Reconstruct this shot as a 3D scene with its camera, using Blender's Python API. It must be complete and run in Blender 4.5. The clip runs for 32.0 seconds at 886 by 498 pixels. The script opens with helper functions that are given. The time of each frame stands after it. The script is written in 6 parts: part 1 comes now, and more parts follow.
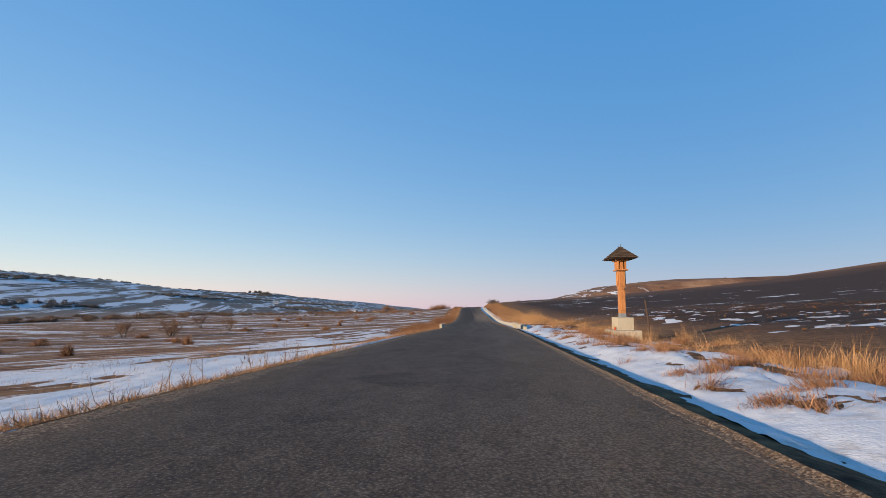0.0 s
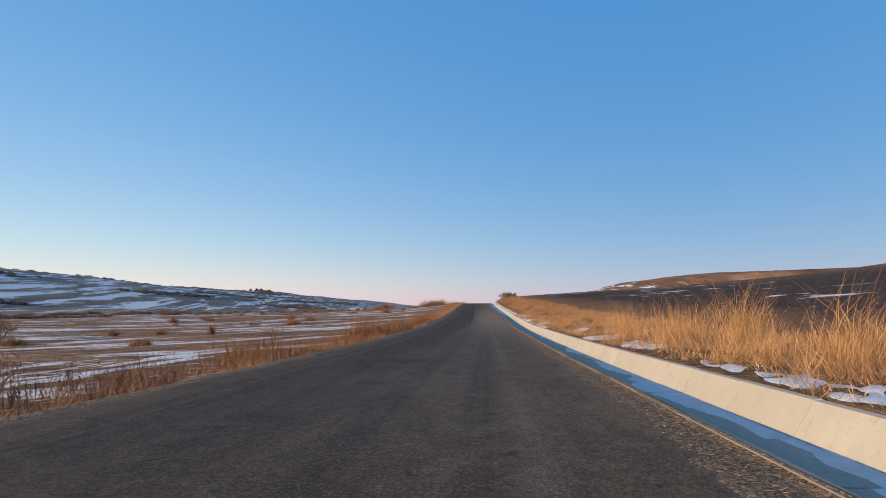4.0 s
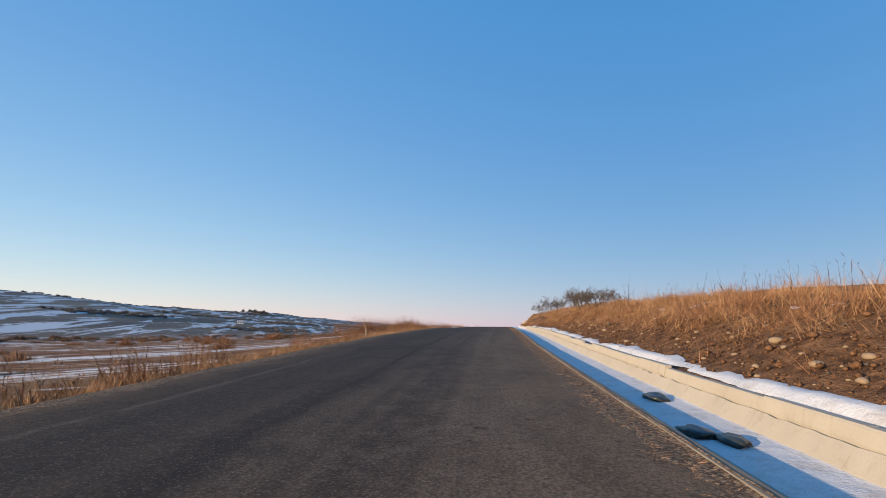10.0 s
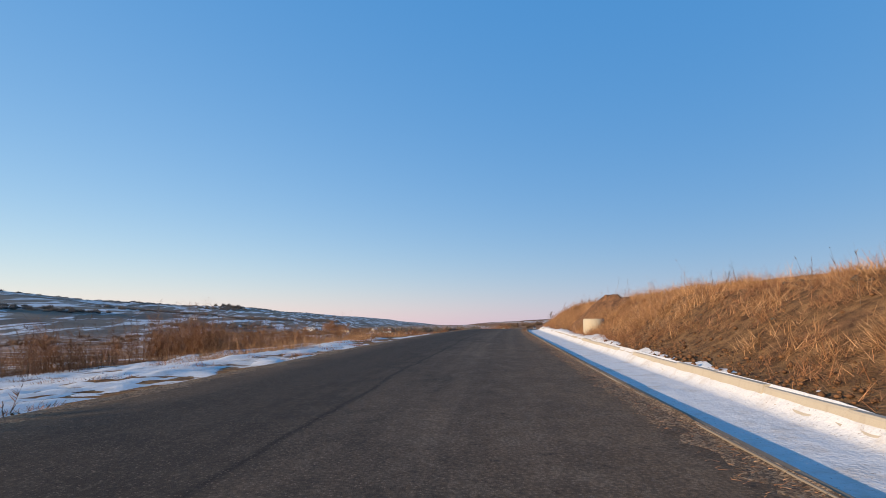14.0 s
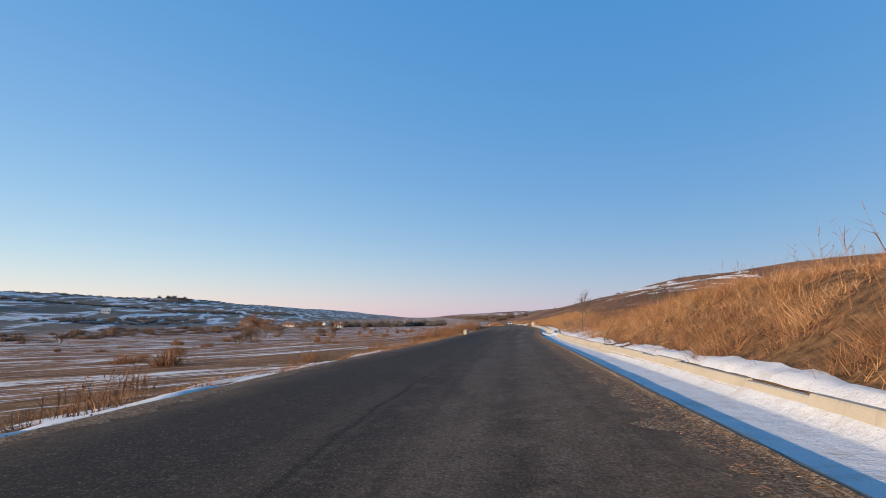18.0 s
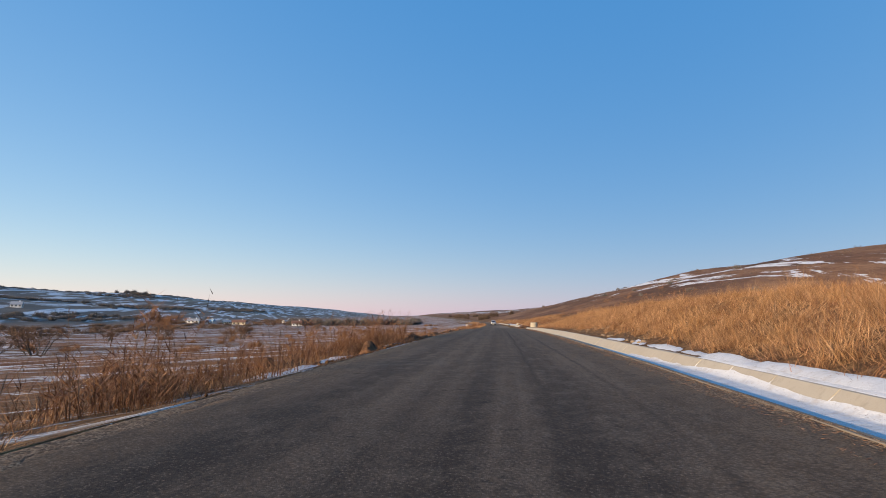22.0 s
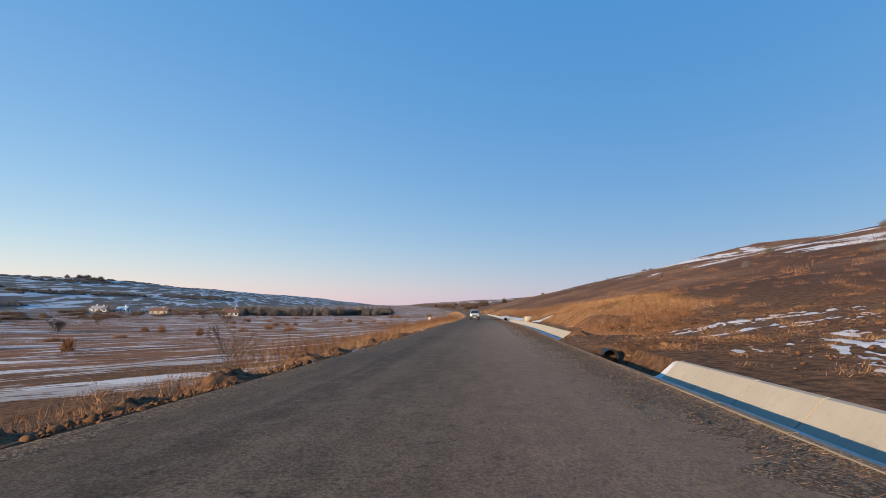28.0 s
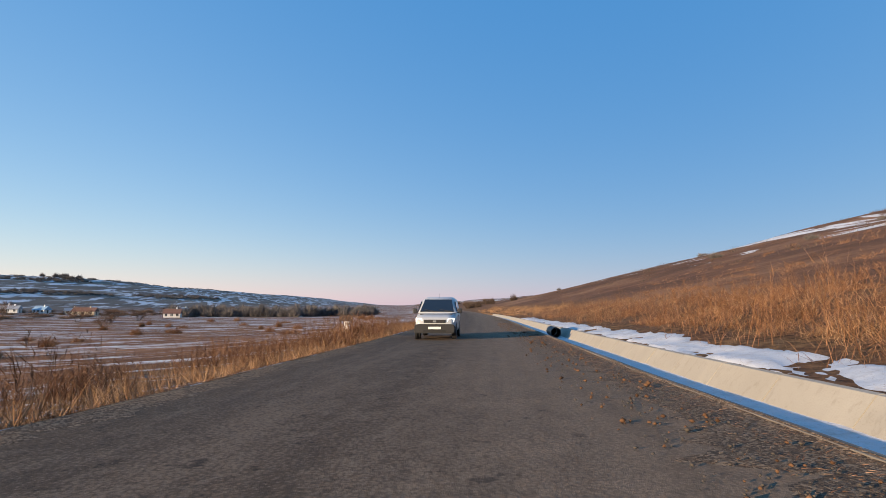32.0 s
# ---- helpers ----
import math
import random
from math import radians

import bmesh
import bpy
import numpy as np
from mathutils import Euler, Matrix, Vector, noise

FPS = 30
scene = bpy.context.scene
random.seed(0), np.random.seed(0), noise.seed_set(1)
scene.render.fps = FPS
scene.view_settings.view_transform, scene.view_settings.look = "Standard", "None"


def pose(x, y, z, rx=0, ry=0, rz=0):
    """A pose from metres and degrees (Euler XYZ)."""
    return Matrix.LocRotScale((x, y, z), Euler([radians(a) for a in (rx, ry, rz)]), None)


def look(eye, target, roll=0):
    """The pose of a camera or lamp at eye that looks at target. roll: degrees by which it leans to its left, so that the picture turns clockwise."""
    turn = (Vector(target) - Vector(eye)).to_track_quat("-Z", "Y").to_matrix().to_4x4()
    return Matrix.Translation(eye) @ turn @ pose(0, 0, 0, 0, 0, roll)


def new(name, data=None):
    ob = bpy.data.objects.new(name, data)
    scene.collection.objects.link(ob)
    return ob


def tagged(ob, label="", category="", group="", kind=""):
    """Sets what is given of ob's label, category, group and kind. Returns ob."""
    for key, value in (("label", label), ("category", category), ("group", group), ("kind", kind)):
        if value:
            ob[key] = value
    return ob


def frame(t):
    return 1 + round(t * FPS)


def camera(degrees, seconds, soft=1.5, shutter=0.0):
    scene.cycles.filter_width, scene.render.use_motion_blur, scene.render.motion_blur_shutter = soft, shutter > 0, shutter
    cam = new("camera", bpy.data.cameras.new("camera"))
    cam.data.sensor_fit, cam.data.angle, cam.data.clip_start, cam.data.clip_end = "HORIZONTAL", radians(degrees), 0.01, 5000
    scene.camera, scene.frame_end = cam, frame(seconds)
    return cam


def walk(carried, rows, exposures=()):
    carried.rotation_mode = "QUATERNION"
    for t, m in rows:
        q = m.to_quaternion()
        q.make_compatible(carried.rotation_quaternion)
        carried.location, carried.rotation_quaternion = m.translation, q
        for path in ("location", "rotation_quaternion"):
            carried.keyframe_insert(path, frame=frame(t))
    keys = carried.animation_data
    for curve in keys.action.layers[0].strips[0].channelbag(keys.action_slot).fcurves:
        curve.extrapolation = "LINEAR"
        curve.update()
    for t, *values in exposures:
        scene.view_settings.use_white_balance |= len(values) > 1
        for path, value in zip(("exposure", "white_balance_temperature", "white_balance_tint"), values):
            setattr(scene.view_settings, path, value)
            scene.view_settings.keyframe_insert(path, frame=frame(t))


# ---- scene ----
# ---------------- camera: a car drives along a country road
cam = camera(82.1, 32.0, soft=0.8)
PATH = [
    (0.0, 0.00, -0.00, 1.350, 96.68, 0.01, 0.00), (0.5, 0.86, 9.55, 1.215, 96.74, -0.05, 0.07), (1.0, 1.69, 19.15, 1.133, 96.76, 0.21, 0.15),
    (1.5, 2.50, 28.79, 1.023, 96.77, 0.54, 0.15), (2.0, 3.30, 38.54, 0.934, 96.68, 0.80, 0.00), (2.5, 4.10, 48.38, 0.749, 96.63, 1.04, -0.07),
    (3.0, 4.88, 58.24, 0.587, 96.60, 1.37, -0.07), (3.5, 5.65, 68.12, 0.420, 96.57, 1.39, -0.06), (4.0, 6.42, 78.01, 0.249, 96.57, 1.33, -0.04),
    (4.5, 7.16, 87.93, 0.082, 96.62, 1.28, -0.03), (5.0, 7.89, 97.86, -0.069, 96.75, 1.31, -0.02), (5.5, 8.58, 107.81, -0.188, 96.99, 1.50, -0.02),
    (6.0, 9.24, 117.78, -0.258, 97.36, 2.09, -0.06), (6.5, 9.86, 127.79, -0.257, 97.83, 2.17, -0.07), (7.0, 10.44, 137.78, -0.161, 98.13, 2.12, -0.03),
    (7.5, 10.99, 147.75, -0.003, 98.43, 2.30, 0.11), (8.0, 11.51, 157.73, 0.169, 98.61, 2.64, 0.18), (8.5, 12.01, 167.78, 0.434, 98.83, 2.66, 0.25),
    (9.0, 12.50, 177.86, 0.711, 98.96, 2.58, 0.21), (9.5, 12.97, 187.92, 1.063, 98.99, 2.74, 0.23), (10.0, 13.43, 197.97, 1.318, 99.10, 2.78, 0.19),
    (10.5, 13.87, 207.98, 1.577, 99.23, 2.78, 0.19), (11.0, 14.32, 217.94, 1.891, 99.35, 2.91, 0.26), (11.5, 14.78, 227.83, 2.278, 99.26, 2.94, 0.36),
    (12.0, 15.26, 237.70, 2.536, 99.01, 2.88, 0.21), (12.5, 15.77, 247.50, 2.739, 98.87, 2.78, -0.03), (13.0, 16.32, 257.20, 2.911, 98.71, 2.48, -0.20),
    (13.5, 16.92, 266.70, 2.998, 98.50, 2.00, -0.23), (14.0, 17.55, 276.01, 3.042, 98.38, 1.60, -0.24), (14.5, 18.23, 285.15, 3.137, 98.45, 1.03, -0.33),
    (15.0, 18.95, 294.19, 3.272, 98.37, 0.70, -0.30), (15.5, 19.73, 303.14, 3.388, 98.22, 0.46, -0.29), (16.0, 20.56, 311.99, 3.477, 98.04, 0.21, -0.31),
    (16.5, 21.44, 320.73, 3.540, 97.90, -0.13, -0.36), (17.0, 22.39, 329.36, 3.592, 97.84, -0.74, -0.39), (17.5, 23.40, 337.87, 3.613, 97.68, -1.36, -0.42),
    (18.0, 24.49, 346.28, 3.603, 97.52, -1.89, -0.47), (18.5, 25.66, 354.61, 3.578, 97.43, -2.41, -0.48), (19.0, 26.92, 362.84, 3.483, 97.31, -2.87, -0.49),
    (19.5, 28.23, 370.93, 3.348, 97.16, -3.27, -0.41), (20.0, 29.58, 378.87, 3.187, 97.12, -3.51, -0.38), (20.5, 30.93, 386.73, 3.025, 97.16, -3.55, -0.38),
    (21.0, 32.26, 394.55, 2.896, 97.27, -3.51, -0.16), (21.5, 33.57, 402.29, 2.910, 97.34, -3.52, -0.05), (22.0, 34.86, 409.90, 2.880, 97.36, -3.63, -0.04),
    (22.5, 36.15, 417.39, 2.854, 97.39, -3.95, 0.01), (23.0, 37.43, 424.79, 2.828, 97.35, -4.27, 0.03), (23.5, 38.73, 432.12, 2.800, 97.31, -4.70, 0.01),
    (24.0, 40.05, 439.43, 2.764, 97.20, -4.95, -0.04), (24.5, 41.41, 446.79, 2.716, 97.11, -5.19, -0.02), (25.0, 42.80, 454.24, 2.654, 96.98, -5.19, 0.06),
    (25.5, 44.21, 461.78, 2.571, 96.81, -5.15, 0.15), (26.0, 45.65, 469.46, 2.460, 96.59, -5.13, 0.26), (26.5, 47.11, 477.28, 2.318, 96.39, -5.10, 0.38),
    (27.0, 48.59, 485.26, 2.134, 96.29, -4.92, 0.34), (27.5, 50.07, 493.39, 1.915, 96.24, -4.79, 0.32), (28.0, 51.55, 501.71, 1.751, 96.24, -4.57, 0.30),
    (28.5, 53.04, 510.21, 1.572, 96.23, -4.40, 0.27), (29.0, 54.51, 518.81, 1.425, 96.20, -4.28, 0.28), (29.5, 56.00, 527.51, 1.307, 96.20, -4.14, 0.27),
    (30.0, 57.50, 536.32, 1.147, 96.21, -4.01, 0.22), (30.5, 59.00, 545.17, 1.061, 96.24, -3.99, 0.18), (31.0, 60.52, 554.10, 0.959, 96.25, -3.99, 0.18),
    (31.5, 62.04, 563.10, 0.767, 96.25, -3.90, 0.14), (32.0, 63.56, 572.12, 0.512, 96.22, -3.93, 0.06)]
walk(cam, [(r[0], Matrix.Translation(r[1:4]) @ pose(0, 0, 0, 0, 0, r[5]) @ pose(0, 0, 0, r[4]) @ pose(0, 0, 0, 0, 0, r[6])) for r in PATH])

# ---------------- world, sun, exposure
SUN_EL, SUN_DIR = radians(10), Vector((0.82, 0.57, 0)).normalized()
world = bpy.data.worlds.new("world")
scene.world = world
world.use_nodes = True
wn = world.node_tree.nodes
sky = wn.new("ShaderNodeTexSky")
sky.sky_type, sky.sun_disc, sky.sun_elevation = "NISHITA", False, SUN_EL
sky.sun_rotation = math.atan2(SUN_DIR.x, -SUN_DIR.y)
sky.altitude, sky.air_density, sky.dust_density, sky.ozone_density = 300, 1.25, 0.03, 1.5
tint = wn.new("ShaderNodeMix")
tint.data_type, tint.blend_type = "RGBA", "MULTIPLY"
tint.inputs[0].default_value = 1.0
tint.inputs[7].default_value = (1.03, 0.82, 0.575, 1)
world.node_tree.links.new(sky.outputs[0], tint.inputs[6])
veil = wn.new("ShaderNodeMix")
veil.data_type, veil.blend_type = "RGBA", "ADD"
veil.inputs[0].default_value = 1.0
veil.inputs[7].default_value = (0.0, 1.88, 5.45, 1)
world.node_tree.links.new(tint.outputs[2], veil.inputs[6])
world.node_tree.links.new(veil.outputs[2], wn["Background"].inputs[0])
wn["Background"].inputs[1].default_value = 0.0815
lamp = bpy.data.lights.new("sun", "SUN")
lamp.energy, lamp.angle, lamp.color = 6.9, radians(0.53), (1.0, 0.75, 0.48)
sun = new("sun", lamp)
sun.matrix_world = look((0, 0, 50), Vector((0, 0, 50)) + Vector((SUN_DIR.x * math.cos(SUN_EL), SUN_DIR.y * math.cos(SUN_EL), -math.sin(SUN_EL))))
scene.view_settings.exposure = 0.25


# ---------------- materials
def material(name, rough=0.9, metal=0.0, spec=0.3):
    m = bpy.data.materials.new(name)
    m.use_nodes = True
    b = m.node_tree.nodes["Principled BSDF"]
    b.inputs["Roughness"].default_value, b.inputs["Metallic"].default_value = rough, metal
    b.inputs["Specular IOR Level"].default_value = spec
    return m


class Graph:
    """Small helper to write node graphs in a line or two."""

    def __init__(self, m):
        self.t, self.m = m.node_tree, m
        self.b = m.node_tree.nodes["Principled BSDF"]

    def node(self, kind, **ins):
        n = self.t.nodes.new(kind)
        for k, v in ins.items():
            self.put(n, k, v)
        return n

    def put(self, n, k, v):
        s = n.inputs[int(k[1:])] if k[0] == "i" and k[1:].isdigit() else n.inputs[k]
        if hasattr(v, "is_linked"):
            self.t.links.new(v, s)
        else:
            s.default_value = v

    def pos(self, sx=1, sy=1, sz=1):
        g = self.node("ShaderNodeNewGeometry")
        return self.scaled(g.outputs["Position"], sx, sy, sz)

    def uv(self, sx=1, sy=1):
        return self.scaled(self.node("ShaderNodeUVMap").outputs[0], sx, sy, 1)

    def scaled(self, vec, sx, sy, sz):
        if (sx, sy, sz) == (1, 1, 1):
            return vec
        n = self.t.nodes.new("ShaderNodeMapping")
        n.inputs["Scale"].default_value = (sx, sy, sz)
        self.t.links.new(vec, n.inputs[0])
        return n.outputs[0]

    def noise(self, vec, scale, detail=3.0, rough=0.55, warp=0.0):
        n = self.node("ShaderNodeTexNoise", Vector=vec, Scale=scale, Detail=detail, Roughness=rough, Distortion=warp)
        return n.outputs[0]

    def vor(self, vec, scale):
        return self.node("ShaderNodeTexVoronoi", Vector=vec, Scale=scale).outputs[0]

    def ramp(self, fac, *stops):
        n = self.t.nodes.new("ShaderNodeValToRGB")
        e = n.color_ramp.elements
        while len(e) < len(stops):
            e.new(0.5)
        for el, (p, c) in zip(e, stops):
            el.position = p
            el.color = (*c, 1) if isinstance(c, tuple) else (c, c, c, 1)
        self.t.links.new(fac, n.inputs[0])
        return n.outputs[0]

    def mix(self, fac, a, b):
        n = self.t.nodes.new("ShaderNodeMix")
        n.data_type = "RGBA"
        for s, v in ((n.inputs[0], fac), (n.inputs[6], a), (n.inputs[7], b)):
            if hasattr(v, "is_linked"):
                self.t.links.new(v, s)
            else:
                s.default_value = (*v, 1) if isinstance(v, tuple) else v
        return n.outputs[2]

    def math(self, op, a, b=0.0, c=0.0):
        n = self.t.nodes.new("ShaderNodeMath")
        n.operation = op
        for i, v in enumerate((a, b, c)):
            if hasattr(v, "is_linked"):
                self.t.links.new(v, n.inputs[i])
            else:
                n.inputs[i].default_value = v
        return n.outputs[0]

    def rand(self):
        return self.node("ShaderNodeObjectInfo").outputs["Random"]

    def island(self):
        return self.node("ShaderNodeNewGeometry").outputs["Random Per Island"]

    def done(self, color, bump=None, strength=0.4, dist=0.02, rough=None):
        self.put(self.b, "Base Color", color if not isinstance(color, tuple) else (*color, 1))
        if bump is not None:
            n = self.node("ShaderNodeBump", Strength=strength, Distance=dist, Height=bump)
            self.put(self.b, "Normal", n.outputs[0])
        if rough is not None:
            self.put(self.b, "Roughness", rough)
        return self.m


def asphalt():
    """Old asphalt: u runs 0 to 1 across the road, v along it in metres."""
    m = material("asphalt", 0.88, spec=0.16)
    g = Graph(m)
    p = g.pos()
    u, v = (g.node("ShaderNodeSeparateXYZ", Vector=g.uv()).outputs[i] for i in range(2))

    def span(q, a, b, lo=0.0, hi=1.0):
        return g.node("ShaderNodeMapRange", i0=q, i1=a, i2=b, i3=lo, i4=hi).outputs[0]

    def times(*fs):
        out = fs[0]
        for f in fs[1:]:
            out = g.math("MULTIPLY", out, f)
        return out

    track = g.ramp(g.noise(g.uv(11.0, 0.008), 1.0, 4.0, 0.6), (0.36, 0.0), (0.64, 1.0))
    blotch = g.ramp(g.noise(g.uv(3.2, 0.11), 1.0, 7.0, 0.70, 0.8), (0.42, 0.0), (0.62, 1.0))
    small = g.noise(g.uv(18.0, 1.3), 1.0, 6.0, 0.72)
    c = g.mix(track, (0.070, 0.048, 0.033), (0.200, 0.140, 0.095))
    c = g.mix(span(v, 70.0, 40.0, 0.0, 0.7), c, (0.150, 0.107, 0.077))
    c = g.mix(times(blotch, 0.7), c, (0.058, 0.042, 0.031))
    c = g.mix(times(g.ramp(small, (0.48, 0.0), (0.66, 1.0)), 0.75), c, (0.190, 0.140, 0.099))
    # the lane towards the valley is darker, with damp tarry patches
    c = g.mix(times(span(u, 0.72, 0.34, 0.0, 0.80), span(v, 425.0, 395.0), span(v, 60.0, 110.0, 0.35, 1.0)), c, (0.040, 0.030, 0.023))
    c = g.mix(times(span(u, 0.60, 0.15, 0.0, 0.55), span(v, 300.0, 335.0), span(v, 425.0, 400.0)), c, (0.026, 0.020, 0.016))
    damp = g.ramp(g.noise(g.uv(3.0, 0.30), 1.0, 4.0, 0.6, 1.2), (0.56, 0.0), (0.64, 0.6))
    c = g.mix(times(damp, span(u, 0.75, 0.45), span(v, 425.0, 395.0)), c, (0.034, 0.026, 0.021))
    # brown dust and crumbs towards the edges
    near_r = span(u, 0.66, 0.97)
    near_l = span(u, 0.16, 0.01)
    dust = times(g.math("MAXIMUM", near_r, near_l), g.ramp(g.noise(g.uv(7.0, 0.45), 1.0, 6.0, 0.75), (0.32, 0.0), (0.60, 1.0)))
    c = g.mix(times(dust, 0.8), c, (0.23, 0.148, 0.086))
    # long dusty stretches, and a thin pale line of dust on the left
    first = times(span(v, 205.0, 160.0), span(v, 100.0, 140.0), span(u, 0.42, 0.66, 0.0, 0.75))
    late = times(span(v, 415.0, 432.0, 0.0, 0.20), span(u, 0.02, 0.30, 0.2, 1.0))
    last = times(span(v, 484.0, 535.0, 0.0, 1.0), span(v, 575.0, 540.0, 0.45, 1.0), span(u, 0.16, 0.62, 0.15, 1.0))
    c = g.mix(times(g.math("MAXIMUM", g.math("MAXIMUM", first, late), last), g.ramp(small, (0.28, 0.5), (0.60, 1.0))), c, (0.42, 0.268, 0.160))
    line = g.ramp(g.math("ABSOLUTE", g.math("SUBTRACT", g.math("ADD", u, times(g.noise(g.uv(0.0, 0.02), 1.0, 2.0), 0.06)), 0.20)), (0.0, 0.6), (0.014, 0.0))
    c = g.mix(times(line, span(v, 230.0, 200.0), span(v, 70.0, 100.0), g.ramp(small, (0.40, 0.2), (0.55, 1.0))), c, (0.25, 0.19, 0.14))
    # the paving seam: a broad ragged tar stain at first, then a thin crack
    bend = times(g.math("SUBTRACT", g.noise(g.uv(0.0, 0.06), 1.0, 5.0, 0.75), 0.5), 0.09)
    fray = times(g.math("SUBTRACT", g.noise(g.uv(9.0, 0.9), 1.0, 5.0, 0.75), 0.5), 0.06)
    off = g.math("ABSOLUTE", g.math("SUBTRACT", g.math("ADD", u, bend), 0.47))
    there = g.ramp(g.noise(g.uv(0.0, 0.045), 1.0, 2.0), (0.36, 0.15), (0.48, 0.95))
    seam = times(g.ramp(off, (0.0, 1.0), (0.010, 0.0)), there, span(v, 195.0, 215.0), span(v, 400.0, 360.0))
    stain = times(g.ramp(g.math("ADD", off, fray), (0.012, 0.85), (0.045, 0.0)), span(v, 118.0, 140.0), span(v, 235.0, 195.0))
    c = g.mix(stain, c, (0.024, 0.017, 0.013))
    c = g.mix(seam, c, (0.020, 0.015, 0.012))
    # paver's ridges further on
    ridges = None
    for at in (0.615, 0.775):
        q = g.math("SUBTRACT", g.math("ADD", u, times(bend, 0.45)), at)
        dark = times(g.ramp(g.math("ABSOLUTE", q), (0.0, 0.7), (0.012, 0.0)), span(v, 405.0, 425.0), span(v, 480.0, 450.0), g.ramp(small, (0.38, 0.0), (0.54, 1.0)))
        pale = times(g.ramp(g.math("ABSOLUTE", g.math("SUBTRACT", q, 0.018)), (0.0, 0.45), (0.014, 0.0)), span(v, 405.0, 425.0), span(v, 480.0, 450.0), g.ramp(small, (0.40, 0.0), (0.58, 1.0)))
        c = g.mix(dark, c, (0.026, 0.019, 0.015))
        c = g.mix(pale, c, (0.20, 0.145, 0.10))
        ridges = pale if ridges is None else g.math("ADD", ridges, pale)
    # stones of the mix, pits and pale worn grains
    grain = g.vor(p, 26.0)
    coarse = g.vor(p, 10.0)
    fine = g.noise(p, 150.0, 2.0)
    lumps = g.noise(p, 9.0, 6.0, 0.75)
    pits = g.ramp(g.noise(p, 3.4, 5.0, 0.65), (0.62, 0.0), (0.69, 0.7))
    c = g.mix(pits, c, (0.030, 0.022, 0.017))
    c = g.mix(times(g.ramp(lumps, (0.54, 0.0), (0.68, 1.0)), 0.40), c, (0.21, 0.160, 0.118))
    c = g.mix(times(g.ramp(lumps, (0.34, 1.0), (0.47, 0.0)), 0.5), c, (0.030, 0.022, 0.017))
    rough = span(v, 85.0, 50.0, 0.7, 1.0)
    c = g.mix(times(g.ramp(grain, (0.0, 1.0), (0.28, 0.0)), rough), c, (0.31, 0.237, 0.177))
    c = g.mix(times(g.ramp(grain, (0.44, 0.0), (0.66, 1.0)), 0.5, rough), c, (0.024, 0.018, 0.014))
    c = g.mix(g.ramp(coarse, (0.0, 0.7), (0.13, 0.0)), c, (0.30, 0.225, 0.165))
    c = g.mix(times(g.ramp(fine, (0.35, 1.0), (0.55, 0.0)), 0.5), c, (0.016, 0.012, 0.010))
    # a film of dust over everything on the last dusty stretch
    c = g.mix(times(last, span(u, 0.40, 0.72, 0.0, 0.38)), c, (0.36, 0.246, 0.160))
    h = g.math("ADD", g.math("ADD", times(grain, 0.6), fine), g.math("ADD", times(small, 1.2), g.math("ADD", times(ridges, 2.0), times(lumps, 1.2))))
    return g.done(c, h, 0.45, 0.022)


def gravel_dirt():
    m = material("gravel_dirt", 0.95, spec=0.2)
    g = Graph(m)
    p = g.pos()
    c = g.mix(g.noise(p, 1.3, 4.0), (0.105, 0.066, 0.040), (0.235, 0.152, 0.092))
    v = g.noise(p, 38.0, 6.0, 0.8)
    c = g.mix(g.ramp(g.noise(p, 6.0, 5.0, 0.75), (0.42, 0.7), (0.58, 0.0)), c, (0.075, 0.055, 0.040))
    cell = g.node("ShaderNodeTexVoronoi", Vector=p, Scale=36.0)
    tone = g.node("ShaderNodeSeparateXYZ", Vector=cell.outputs[1]).outputs[0]
    c = g.mix(g.ramp(tone, (0.66, 0.0), (0.80, 0.7)), c, (0.30, 0.215, 0.140))
    c = g.mix(g.ramp(tone, (0.22, 0.65), (0.36, 0.0)), c, (0.060, 0.040, 0.027))
    h = g.math("SUBTRACT", v, g.math("MULTIPLY", cell.outputs[0], 0.8))
    return g.done(c, h, 0.7, 0.022)


def snow():
    m = material("snow", 0.65, spec=0.35)
    m.node_tree.nodes["Principled BSDF"].inputs["Subsurface Weight"].default_value = 0.0
    g = Graph(m)
    p = g.pos()
    n1, n2 = g.noise(p, 3.0, 5.0, 0.6), g.noise(p, 22.0, 3.0)
    dirt = g.ramp(g.noise(p, 1.6, 7.0, 0.75), (0.50, 0.0), (0.74, 0.75))
    crumbs = g.ramp(g.noise(p, 26.0, 4.0, 0.7), (0.60, 0.0), (0.68, 0.8))
    c = g.mix(n1, (0.50, 0.51, 0.53), (0.66, 0.66, 0.665))
    c = g.mix(dirt, c, (0.36, 0.29, 0.22))
    c = g.mix(crumbs, c, (0.20, 0.14, 0.09))
    return g.done(c, g.math("ADD", n1, g.math("MULTIPLY", n2, 0.35)), 0.45, 0.06)


def concrete(name, lo, hi, per=True):
    m = material(name, 0.88, spec=0.25)
    g = Graph(m)
    p = g.pos()
    c = g.mix(g.noise(p, 1.1, 5.0, 0.6), lo, hi)
    c = g.mix(g.math("MULTIPLY", g.ramp(g.noise(g.pos(1, 1, 0.25), 6.0, 4.0, 0.65), (0.55, 0.0), (0.75, 1.0)), 0.5), c, (0.20, 0.17, 0.13))
    if per:
        c = g.mix(g.math("MULTIPLY", g.rand(), 0.35), c, (0.33, 0.29, 0.23))
    n = g.noise(p, 30.0, 4.0, 0.6)
    c = g.mix(g.ramp(g.noise(p, 55.0, 2.0), (0.60, 0.0), (0.72, 0.35)), c, (0.17, 0.15, 0.12))
    return g.done(c, n, 0.25, 0.015)


